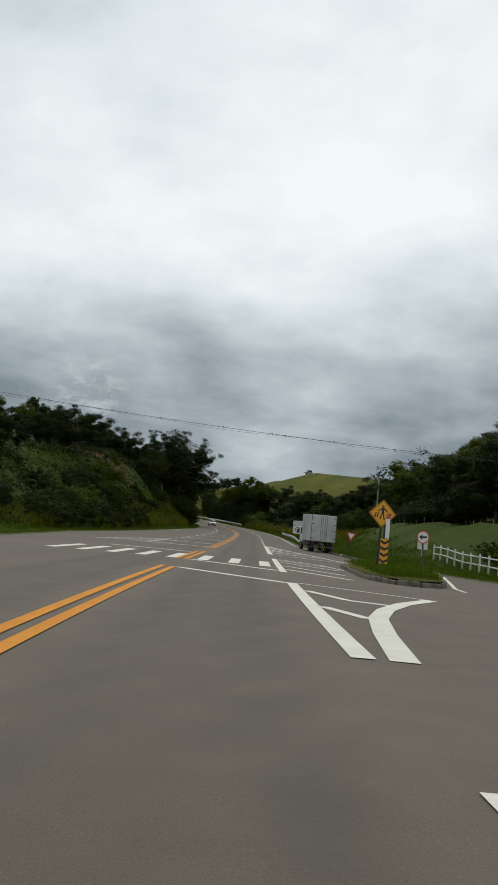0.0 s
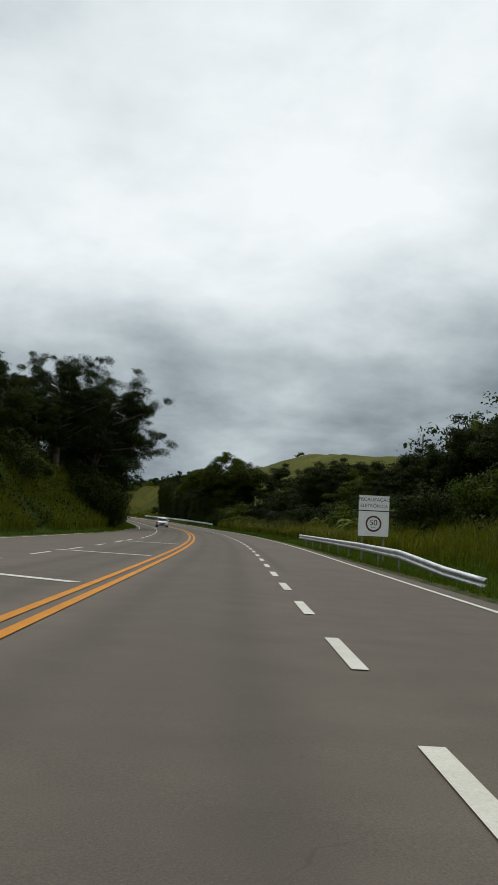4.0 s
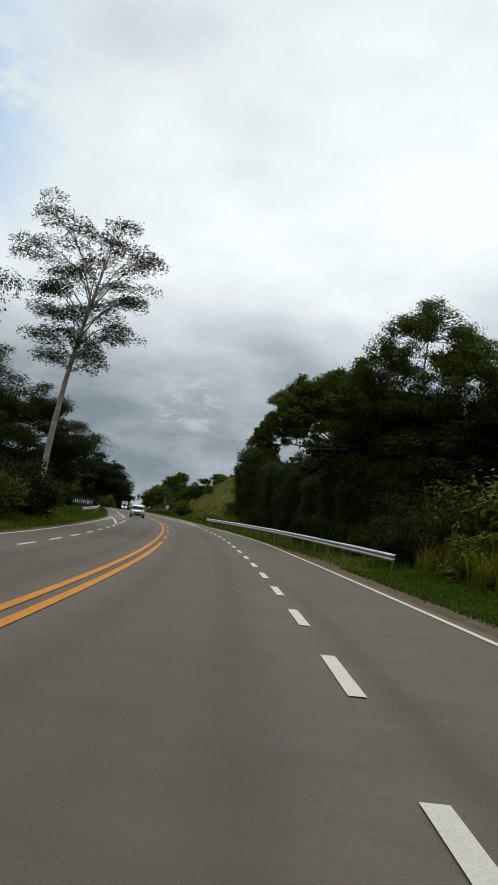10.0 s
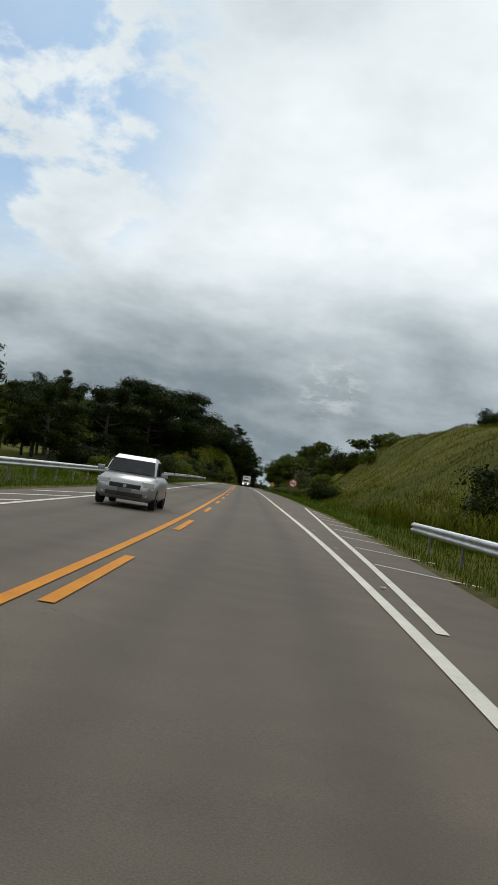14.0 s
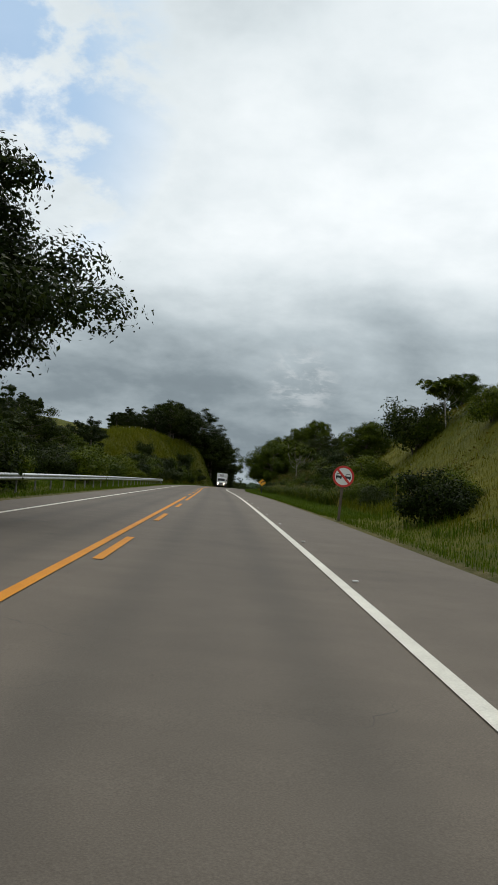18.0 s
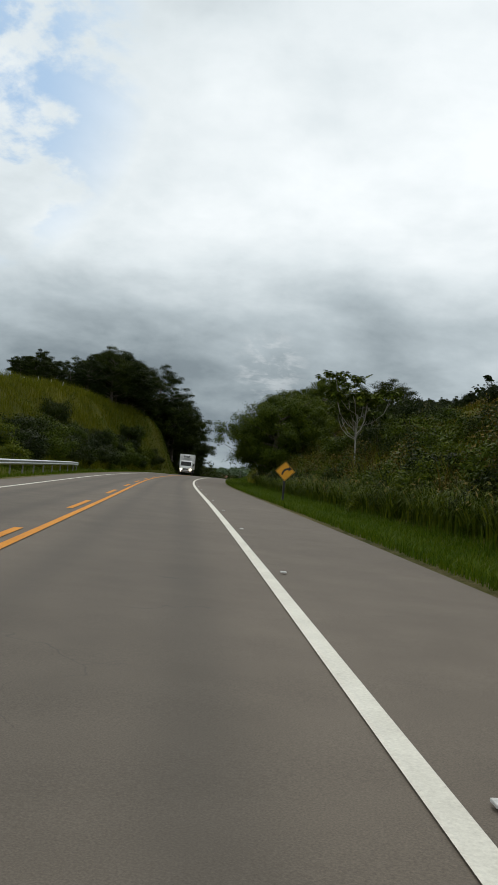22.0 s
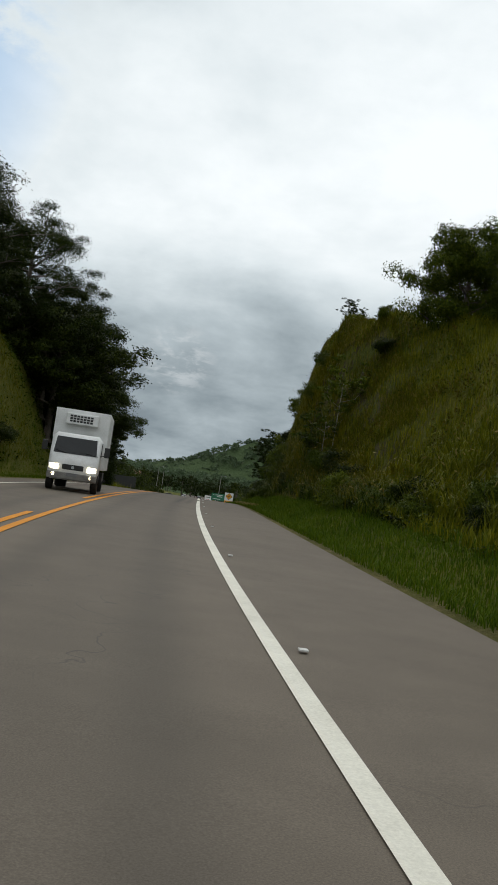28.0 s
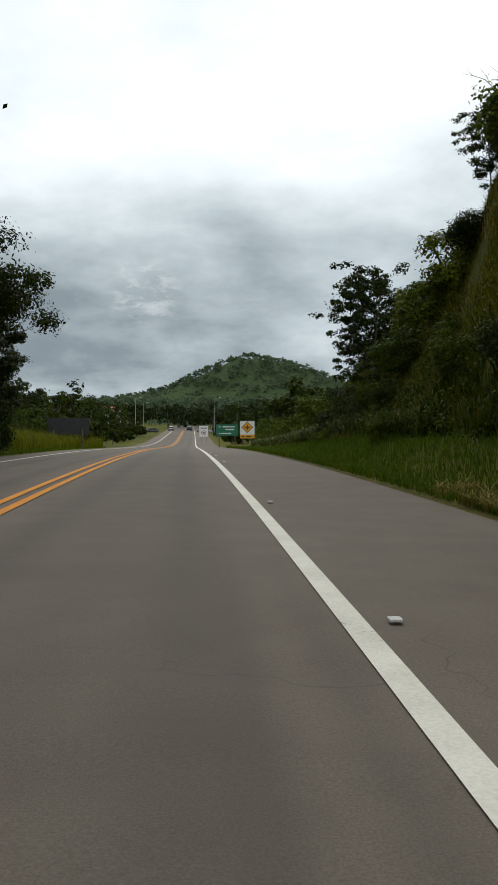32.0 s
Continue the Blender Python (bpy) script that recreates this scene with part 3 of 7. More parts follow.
def build_markings():
    Y, W = M_PAINT_YELLOW, M_PAINT_WHITE
    # yellow middle lines
    stripe("yellow_line", -60, 43.4, 0.17, 0.18, Y)
    stripe("yellow_line", -60, 42.9, -0.17, 0.18, Y)
    for n in (0.37, 0.02):
        stripe("yellow_line", 50.4, 64.2, n, 0.18, Y)
        stripe("yellow_line", 72.4, 110.0, n, 0.17, Y, nb=n - 0.2)
    stripe("yellow_line", 110.0, 275.0, 0.17, 0.16, Y)
    stripe("yellow_line", 110.0, 275.0, -0.18, 0.16, Y)
    stripe("yellow_line", 275, 437, 0.15, 0.15, Y)
    for i in range(13):
        stripe("yellow_dash", 279.2 + i * 11.7, 284 + i * 11.7, -0.17, 0.15, Y)
    stripe("yellow_line", 431, 578, -0.15, 0.15, Y)
    for i in range(12):
        stripe("yellow_dash", 435.5 + i * 11.6, 440.3 + i * 11.6, 0.17, 0.15, Y)
    stripe("yellow_line", 578, 900, 0.16, 0.15, Y)
    stripe("yellow_line", 578, 900, -0.16, 0.15, Y)
    # crossing and stop lines
    for i in range(8):
        n = -3.1 + i * 1.25
        stripe("crossing_bar", 50.5 + i * 0.2, 56.3 + i * 0.4, n, 0.44, W, step=1.4)
    across("stop_line", 42.9, -0.3, 39.4, -3.5, 0.32, W)
    across("stop_line", 50.6, -0.2, 47.4, -3.5, 0.30, W)
    across("stop_line", 75.9, 0.6, 76.5, 5.4, 0.30, W)
    across("stop_line", 61.5, 0.6, 63.2, 5.0, 0.30, W)
    # lane edge and the hatched noses of the side road
    stripe("edge_line", -60, 20, -3.6, 0.15, W)
    stripe("edge_line", 25, 39.6, -3.65, 0.28, W)
    strokes("hatch_border", [(39.8, -3.8), (38.5, -5.4), (37.2, -6.9)], 0.12, W)
    strokes("corner_line", [(37.2, -6.9), (34.9, -5.85), (32.6, -5.1), (30.5, -4.65), (27.9, -4.35), (25.0, -4.1)], 0.34, W)
    strokes("hatch_bar", [(36.6, -3.85), (34.4, -4.6), (34.0, -5.4)], 0.24, W)
    strokes("hatch_bar", [(32.0, -3.85), (30.2, -4.45)], 0.24, W)
    stripe("edge_line", 46.4, 62.2, -3.68, 0.26, W)
    strokes("hatch_border", [(61.6, -3.9), (58.6, -5.8), (54.0, -6.5)], 0.14, W)
    strokes("hatch_bar", [(60.2, -3.9), (56.6, -5.9)], 0.18, W)
    strokes("hatch_bar", [(57.2, -3.9), (53.0, -6.2)], 0.18, W)
    strokes("hatch_bar", [(53.0, -3.9), (48.4, -6.0)], 0.18, W)
    strokes("hatch_bar", [(49.2, -3.9), (45.0, -5.9)], 0.22, W)
    stripe("edge_line", 71.0, 95.6, -3.64, 0.30, W)
    strokes("hatch_border", [(96.6, -3.75), (81.7, -5.8), (75.7, -6.7), (70.2, -7.4), (62.0, -8.6)], 0.15, W)
    for pts in ([(94.6, -3.75), (91.8, -4.35)], [(91.9, -3.75), (87.7, -4.9)], [(87.9, -3.75), (83.4, -5.5)], [(83.6, -3.75), (80.6, -4.7), (79.9, -5.9)], [(79.7, -3.75), (77.9, -5.1), (77.6, -6.3)], [(76.0, -3.75), (73.4, -5.5), (73.0, -6.9)]):
        strokes("hatch_bar", pts, 0.30, W)
    strokes("hatch_bar", [(70.9, -3.7), (66.8, -7.1), (64.5, -9.0)], 0.14, W)
    strokes("edge_line", [(58.0, -11.6), (50.0, -10.2), (45.6, -9.4), (43.7, -9.3)], 0.14, W)
    # dashes between the lane and the slip lane
    for i in range(44):
        s0 = 99.0 + i * 5.1
        stripe("lane_dash", s0, s0 + 2.3, -3.6, 0.16, W, step=1.2)
    # outer edge of the slip lane, running out into the lane's edge
    stripe("edge_line", 108, 215, -7.0, 0.13, W)
    stripe("edge_line", 215, 236, -7.0, 0.13, W, nb=-6.45)
    stripe("edge_line", 241, 290, -6.4, 0.13, W, nb=-6.2)
    stripe("edge_line", 290, 326, -6.2, 0.14, W, nb=-5.2)
    stripe("edge_line", 324, 600, -3.6, 0.16, W)
    stripe("edge_line", 603, 900, -3.6, 0.16, W)
    # hatched nose where the slip lane has ended
    stripe("hatch_border", 328, 350, -3.95, 0.15, W, nb=-4.65)
    stripe("hatch_border", 350, 385, -4.65, 0.15, W, nb=-6.05)
    for i in range(9):
        s0 = 337 + i * 5.2
        n0 = -4.3 - 0.038 * (s0 - 337)
        across("hatch_bar", s0, n0 - 0.08, s0 - 1.6 - 0.2 * i * 0.1, max(-6.4, n0 - 1.9), 0.16, W)
    # the far lane's edge
    stripe("edge_line", 77.0, 93.5, 4.6, 0.15, W)
    for i in range(11):
        stripe("lane_dash", 96 + i * 6.6, 99 + i * 6.6, 4.5 - 0.075 * i, 0.14, W, nb=4.5 - 0.075 * i - 0.035, step=1.5)
    for i in range(28):
        stripe("lane_dash", 168.8 + i * 5.4, 171.5 + i * 5.4, 3.4, 0.14, W, step=1.35)
    for s0, s1 in ((86.3, 87.8), (104.2, 106.1), (123.5, 126.5), (139.0, 141.3), (158, 160.5)):
        across("hatch_bar", s0, 0.5, s1, 4.4, 0.32, W)
    strokes("edge_line", [(93.5, 4.65), (86.9, 6.4), (76, 8.0)], 0.14, W)
    for s0, s1, n1 in ((89.5, 87.4, 5.6), (86.6, 84.0, 6.3), (83.4, 80.4, 6.8), (80.4, 77.4, 7.2)):
        across("hatch_bar", s0, 4.75, s1, n1, 0.18, W)
    stripe("edge_line", 150, 215, 9.9, 0.12, W, nb=6.3)
    stripe("edge_line", 215, 330, 5.5, 0.12, W, nb=5.0)
    stripe("edge_line", 330, 900, 3.6, 0.15, W)
    stripe("hatch_border", 300, 330, 3.6, 0.15, W, nb=5.0)
    for i in range(7):
        across("hatch_bar", 352 - i * 6, 3.8, 346 - i * 6, 5.0, 0.15, W)
    # reflector studs beside the lines
    stud = bpy.data.meshes.new("road_stud")
    bm = box(bmesh.new(), (0.08, 0.09, 0.018), (0, 0, 0.008), bevel=0.006)
    bm.to_mesh(stud)
    bm.free()
    stud.materials.append(M_WHITE_OLD)
    for s0 in np.arange(332.0, 660.0, 8.0):
        o = child("road_stud", stud, ROAD)
        o.matrix_basis = place(float(s0), -3.85, 0.0, 0, sit=False)


build_markings()


HILLS = ((-66, 1620, 40, 78, 100), (-40, 1640, 22, 180, 130), (24, 1610, 20, 70, 90), (-100, 1180, 20, 420, 110), (-300, 1700, 18, 260, 150), (420, 1500, 44, 260, 220),
         (-1000, 1500, 50, 380, 300), (1100, 1500, 70, 380, 320), (-1500, 500, 80, 500, 600), (1500, 400, 80, 500, 600), (0, -1400, 80, 900, 400))


def hill_z(x, y):
    z = -16 + 0 * x
    for cx, cy, h, wx, wy in HILLS:
        z = z + h * np.exp(-((x - cx) / wx) ** 2 - ((y - cy) / wy) ** 2)
    far = np.clip((np.hypot(x, y - 300) - 700) / 300, 0, 1)
    return z + far * (3.0 * np.sin(x * 0.031 + y * 0.012) * np.sin(y * 0.027) + 2.2 * np.sin(x * 0.083) * np.sin(y * 0.071 + 1))


def build_far_ground():
    r = np.r_[1, 90, 200, 260, 340, 450, 600, 800, np.arange(1000, 2300, 60), 2600, 3000, 3600, 4400]
    a = np.linspace(0, 2 * math.pi, 241)
    rr, aa = np.meshgrid(r, a, indexing="ij")
    x, y = rr * np.sin(aa), 300 + rr * np.cos(aa)
    me = grid_mesh("backdrop", np.stack([x, y, hill_z(x, y)], -1), M_FAR_WOOD_HAZY)
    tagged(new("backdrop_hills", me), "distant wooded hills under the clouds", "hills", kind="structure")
    # tree tops over the hills that face the road
    rng = np.random.default_rng(21)
    x, y = rng.uniform(-340, 230, 6500), rng.uniform(1040, 1690, 6500)
    z, h = hill_z(x, y) - 2.2, rng.uniform(4.5, 7.5, 6500)
    return [(float(p), float(q), float(u), float(v)) for p, q, u, v in zip(x, y, z, h)]


HILL_SPOTS = build_far_ground()


# ---- plants ----
RNG = np.random.default_rng(7)


def leaf_quads(centres, size, rng, up=0.35, long=1.7, out=None):
    """One leaf (a rhomb) at each centre, turned at random, more flat than upright by up, or facing out of its clump."""
    k = len(centres)
    nrm = rng.normal(size=(k, 3))
    if out is None:
        nrm[:, 2] += up * np.sign(nrm[:, 2] + 0.3) * 2
    else:
        nrm = nrm * 0.55 + out * 1.25 + (0, 0, up)
    nrm /= np.linalg.norm(nrm, axis=1, keepdims=True)
    a = np.cross(nrm, rng.normal(size=(k, 3)))
    a /= np.linalg.norm(a, axis=1, keepdims=True)
    b = np.cross(nrm, a)
    sz = size * rng.uniform(0.6, 1.35, (k, 1))
    a, b = a * sz * long / 2, b * sz / 2
    droop = np.zeros((k, 3))
    droop[:, 2] = -0.12 * sz[:, 0]
    return np.stack([centres - a, centres - b * 0.9, centres + a + droop, centres + b * 0.9], 1)


def clump(rng, c, r, k, flat=0.7):
    """A rounded tuft of k leaf places round c with an uneven skin, thin below, and the way each one faces."""
    v = rng.normal(size=(k, 3))
    v /= np.linalg.norm(v, axis=1, keepdims=True)
    v[:, 2] = np.where((v[:, 2] < -0.25) & (rng.uniform(size=k) < 0.6), -v[:, 2], v[:, 2])
    w = rng.uniform(0, 6.283, 3)
    skin = 1 + 0.20 * np.sin(5 * v[:, 0] + w[0]) * np.sin(5 * v[:, 1] + w[1]) + 0.14 * np.sin(8 * v[:, 2] + w[2])
    rad = r * skin * np.minimum(np.abs(rng.normal(0.84, 0.20, k)), 1.18)
    return c + v * rad[:, None] * (1, 1, flat), v


def limb(bm, pts, r0, r1, seg=7):
    k = len(pts) - 1
    for i in range(k):
        tube(bm, pts[i], pts[i + 1], r0 + (r1 - r0) * i / k, r0 + (r1 - r0) * (i + 1) / k, seg, caps=(i in (0, k - 1)))


def tree_meshes(seed, height=10.0, trunk=0.35, bare=0.3, spread=3.6, limbs=9, puffs=60, leaves=90, leaf=0.30, flat=0.6, leafmat=None, bark=None, lean=0.3, tuft=0.27):
    """A trunk with limbs, and a crown of leaf clumps at the limbs' ends."""
    rng = np.random.default_rng(seed)
    bm = bmesh.new()
    top = height * 0.72
    bend = rng.normal(size=2) * lean
    stem = [Vector((bend[0] * (t ** 1.6), bend[1] * (t ** 1.6), top * t)) for t in np.linspace(0, 1, 7)]
    limb(bm, stem, trunk, trunk * 0.28, 9)
    bmesh.ops.create_cone(bm, cap_ends=True, segments=9, radius1=trunk * 1.6, radius2=trunk * 0.95, depth=trunk * 1.6, matrix=Matrix.Translation((0, 0, trunk * 0.6)))
    tips = []
    for i in range(limbs):
        t = bare + (1 - bare) * (i + 0.5) / limbs
        j = min(5, int(t * 6))
        base = stem[j].lerp(stem[j + 1], t * 6 - j)
        az = i * 2.4 + rng.uniform(-0.5, 0.5)
        prof = math.sin(math.pi * min(1, max(0.12, (t - bare) / (1 - bare) * 0.85 + 0.15)))
        reach = spread * (0.55 + 0.50 * prof) * rng.uniform(0.8, 1.1)
        lift = height * rng.uniform(0.06, 0.17)
        d = Vector((math.cos(az), math.sin(az), 0))
        mid = base + d * reach * 0.5 + Vector((0, 0, lift * 0.4))
        end = base + d * reach + Vector((rng.normal() * 0.3, rng.normal() * 0.3, lift))
        limb(bm, [base, mid, end], trunk * 0.34, trunk * 0.07, 5)
        tips += [end, mid.lerp(end, 0.7), mid.lerp(end, 0.35), mid]
        for q in range(2):
            e2 = end + Vector((max(-1.3, min(1.3, rng.normal())) * reach * 0.33, max(-1.3, min(1.3, rng.normal())) * reach * 0.33, abs(rng.normal()) * height * 0.06))
            limb(bm, [mid.lerp(end, 0.6), e2], trunk * 0.13, trunk * 0.04, 4)
            tips += [e2, mid.lerp(end, 0.6).lerp(e2, 0.5)]
    tips.append(stem[-1] + Vector((0, 0, height * 0.12)))
    me_t = bpy.data.meshes.new("trunk")
    bm.to_mesh(me_t)
    bm.free()
    me_t.materials.append(bark or M_BARK)
    me_t.shade_smooth()
    tips = np.array([tuple(v) for v in tips])
    rng.shuffle(tips)
    puffs = max(puffs, int(len(tips) * 1.2))
    cs, ns = [], []
    for i in range(puffs):
        c = tips[i % len(tips)] + rng.normal(size=3) * (spread * 0.10, spread * 0.10, height * 0.03)
        c[2] = min(c[2], height - 0.4)
        p, v = clump(rng, c, rng.uniform(0.5, 1.0) * spread * tuft, leaves, flat)
        cs.append(p)
        ns.append(v)
    q = leaf_quads(np.concatenate(cs), leaf, rng, out=np.concatenate(ns))
    return me_t, quads_mesh("crown", q, leafmat or M_LEAF_DARK)


def bush_mesh(seed, height=2.5, spread=1.8, puffs=26, leaves=80, leaf=0.2, leafmat=None, dome=0.55):
    rng = np.random.default_rng(seed)
    cs, ns = [], []
    for i in range(puffs):
        a, rr = rng.uniform(0, 6.283), spread * math.sqrt(rng.uniform(0, 1)) * 0.78
        hh = height * (1 - dome * (rr / spread) ** 2) * rng.uniform(0.12, 0.88)
        p, v = clump(rng, np.array([rr * math.cos(a), rr * math.sin(a), hh]), spread * rng.uniform(0.2, 0.36), leaves, 0.85)
        cs.append(p)
        ns.append(v)
    p = np.concatenate(cs)
    p[:, 2] = np.abs(p[:, 2])
    return quads_mesh("foliage", leaf_quads(p, leaf, rng, out=np.concatenate(ns)), leafmat or M_LEAF_MID)


def bush_stems(seed, height, spread):
    rng = np.random.default_rng(seed)
    bm = bmesh.new()
    for i in range(6):
        a = i * 1.05 + rng.uniform(-0.3, 0.3)
        e = Vector((math.cos(a) * spread * 0.5, math.sin(a) * spread * 0.5, height * rng.uniform(0.5, 0.8)))
        limb(bm, [Vector((e.x * 0.1, e.y * 0.1, -0.1)), e * 0.55, e], 0.05, 0.015, 5)
    me = bpy.data.meshes.new("stems")
    bm.to_mesh(me)
    bm.free()
    me.materials.append(M_BARK)
    return me


TREES = {
    "broad": ("tree", tree_meshes(11, 10, 0.28, 0.18, 3.6, 14, 120, 270, 0.122, 0.7, leafmat=M_LEAF_DARK), "tall dark-green broadleaf tree with a full crown on the wooded slope", "tree"),
    "broad2": ("tree", tree_meshes(23, 10, 0.24, 0.26, 3.4, 13, 100, 270, 0.122, 0.65, leafmat=M_LEAF_DARK), "dark-green broadleaf tree with an uneven open crown", "tree"),
    "light": ("tree", tree_meshes(31, 10, 0.22, 0.26, 3.4, 12, 100, 280, 0.115, 0.62, leafmat=M_LEAF_MID), "green broadleaf tree with a loose leafy crown", "tree"),
    "slim": ("tree", tree_meshes(47, 10, 0.10, 0.42, 1.7, 9, 30, 60, 0.22, 0.55, leafmat=M_LEAF_MID, bark=M_BARK_PALE), "slender tree with a pale trunk and a small airy crown", "tree"),
    "giant": ("tree", tree_meshes(71, 10, 0.28, 0.18, 3.2, 24, 260, 260, 0.068, 0.6, leafmat=M_LEAF_DARK), "very tall dark spreading tree on the bank over the road", "tree"),
    "tall": ("tree", tree_meshes(71, 10, 0.28, 0.18, 3.2, 26, 430, 250, 0.062, 0.7, leafmat=M_LEAF_DARK, tuft=0.19), "very tall dark spreading tree on the bank over the road", "tree"),
    "oak": ("tree", tree_meshes(77, 10, 0.26, 0.30, 4.6, 18, 320, 480, 0.088, 0.62, leafmat=M_LEAF_DARK), "big dark tree leaning over the guard rail", "tree"),
    "mango": ("tree", tree_meshes(61, 10, 0.42, 0.10, 4.0, 22, 260, 420, 0.095, 0.85, leafmat=M_LEAF_MID), "dense round-crowned mango-like tree beside the road", "tree"),
    "rust": ("tree", tree_meshes(67, 10, 0.28, 0.25, 3.6, 11, 80, 150, 0.16, 0.65, leafmat=M_LEAF_RUST), "tree with rusty brown-green leaves", "tree"),
    "sapling": ("tree", tree_meshes(53, 10, 0.075, 0.55, 2.6, 6, 20, 26, 0.20, 0.4, leafmat=M_LEAF_MID, bark=M_BARK_PALE), "young pale-stemmed tree with a thin flat crown", "tree"),
    "twig": ("tree", tree_meshes(83, 10, 0.09, 0.22, 2.4, 14, 40, 70, 0.13, 0.5, leafmat=M_LEAF_DARK, bark=M_BARK), "sparse twiggy tree with small leaf tufts on the crest", "tree"),
}
BUSHES = {
    "bush": ("bush", (bush_stems(5, 2.5, 1.8), bush_mesh(5, 2.5, 1.8, 44, 190, 0.078, leafmat=M_LEAF_MID)), "leafy green bush on the verge", "bush"),
    "dark": ("bush", (bush_stems(6, 2.6, 1.9), bush_mesh(6, 2.6, 1.9, 44, 190, 0.078, leafmat=M_LEAF_DARK)), "dense dark-green bush in the undergrowth", "bush"),
    "pale": ("shrub", (bush_stems(8, 2.3, 1.7), bush_mesh(8, 2.3, 1.7, 40, 190, 0.078, leafmat=M_LEAF_LIGHT)), "yellow-green shrub in the tall grass", "shrub"),
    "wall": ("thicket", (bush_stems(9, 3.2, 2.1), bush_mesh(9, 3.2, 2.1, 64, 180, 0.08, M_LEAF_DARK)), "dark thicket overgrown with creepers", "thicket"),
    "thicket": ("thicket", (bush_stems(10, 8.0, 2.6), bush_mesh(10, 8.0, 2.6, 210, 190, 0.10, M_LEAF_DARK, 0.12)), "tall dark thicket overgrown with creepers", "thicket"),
}
BASE_H = {"bush": 2.5, "dark": 2.6, "pale": 2.3, "wall": 3.2, "thicket": 8.0}
FIRST = {}


def plant(kind, s, n, height, turn=0.0, label="", group="", widen=1.0, sink=0.15, tilt=(0, 0)):
    name, (low, high), lab, cat = TREES.get(kind) or BUSHES[kind]
    base = BASE_H.get(kind, 10.0)
    k = height / base
    m = place(s, n, -sink, turn) @ pose(0, 0, 0, tilt[0], tilt[1], 0)
    m = m @ Matrix.Diagonal((k * widen, k * widen, k, 1))
    if kind not in FIRST:
        ob = thing(name, m, label or lab, cat, group or ("trees of the slopes" if kind in TREES else "bushes of the verges"))
        low_part = child("trunk" if kind in TREES else "branch_base", low, ob)
        if kind in BUSHES:
            tagged(low_part, kind="stuff")
        child("crown" if kind in TREES else "foliage", high, ob)
        FIRST[kind] = ob
        return ob
    ob = copy_thing(FIRST[kind], m)
    ob.matrix_basis = m
    tagged(ob, label or lab, cat, group or ("trees of the slopes" if kind in TREES else "bushes of the verges"))
    return ob


def scatter(kinds, s0, s1, n0, n1, count, h0, h1, widen=(0.85, 1.25), sink=0.2):
    for i in range(count):
        s = s0 + (s1 - s0) * (i + RNG.uniform(0, 1)) / count
        n = n0 + (n1 - n0) * RNG.uniform(0, 1)
        plant(kinds[RNG.integers(len(kinds))], s, n, RNG.uniform(h0, h1), RNG.uniform(0, 360), widen=RNG.uniform(*widen), sink=sink)


def far_wood(name, spots, label, leaf=0.55, clumps=(16, 26), wide=1.0, leafmat=None):
    """Many far trees as one mass: a stem and some leafy clumps for each (x, y, z, height)."""
    rng = np.random.default_rng(len(spots))
    qs, ns, stems = [], [], []
    for x, y, z, h in spots:
        w = h * rng.uniform(0.26, 0.40) * wide
        for i in range(clumps[0]):
            a, r = rng.uniform(0, 6.283), w * math.sqrt(rng.uniform(0, 1))
            c = np.array([x + r * math.cos(a), y + r * math.sin(a), z + h * (0.92 - 0.45 * (r / w) ** 2 - rng.uniform(0, 0.38))])
            p, v = clump(rng, c, w * rng.uniform(0.22, 0.40), clumps[1], 0.75)
            qs.append(p)
            ns.append(v)
        for a in (0.0, 2.1, 4.2):
            d, e = np.array([math.cos(a), math.sin(a), 0]) * h * 0.022, np.array([math.cos(a + 2.1), math.sin(a + 2.1), 0]) * h * 0.022
            b = np.array([x, y, z - 0.3])
            t = np.array([x, y, z + h * 0.7])
            stems.append([b + d, b + e, t + e * 0.4, t + d * 0.4])
    ob = thing(name, Matrix.Identity(4), label, "woodland", kind="stuff")
    child("canopy", quads_mesh("canopy", leaf_quads(np.concatenate(qs), leaf, rng, out=np.concatenate(ns)), leafmat or M_LEAF_DARK), ob)
    child("stems", quads_mesh("stems", np.array(stems), M_BARK), ob)


def spots_on(s0, s1, n0, n1, count, h0, h1):
    s, n = RNG.uniform(s0, s1, count), RNG.uniform(n0, n1, count)
    x, y = on_line(s, n)
    return list(zip(x, y, ground_z(s, n), RNG.uniform(h0, h1, count)))


def blades(name, s, n, hmin, hmax, width, material, label, category, bendy=0.45, lift=0.0, tips=None):
    """Grass: bent two-piece blades rooted on the ground, in one mesh."""
    k = len(s)
    x, y = on_line(s, n)
    z = ground_z(s, n) + lift
    h = RNG.uniform(hmin, hmax, k)
    a = RNG.uniform(0, 2 * math.pi, k)
    bend = h * RNG.uniform(0.1, bendy, k)
    dx, dy = np.cos(a), np.sin(a)
    w = width * RNG.uniform(0.6, 1.3, k) / 2
    def pt(f, wf, bf):
        ox, oy = x + dx * bend * bf, y + dy * bend * bf
        return np.stack([ox - dy * w * wf, oy + dx * w * wf, z + h * f], -1), np.stack([ox + dy * w * wf, oy - dx * w * wf, z + h * f], -1)
    l0, r0 = pt(-0.05, 1.0, 0)
    l1, r1 = pt(0.6, 0.85, 0.35)
    l2, r2 = pt(0.97, 0.12, 1.0)
    q = np.concatenate([np.stack([l0, r0, r1, l1], 1), np.stack([l1, r1, r2, l2], 1)])
    ob = new(name, quads_mesh(name, q, material))
    return tagged(ob, label, category, kind="stuff")


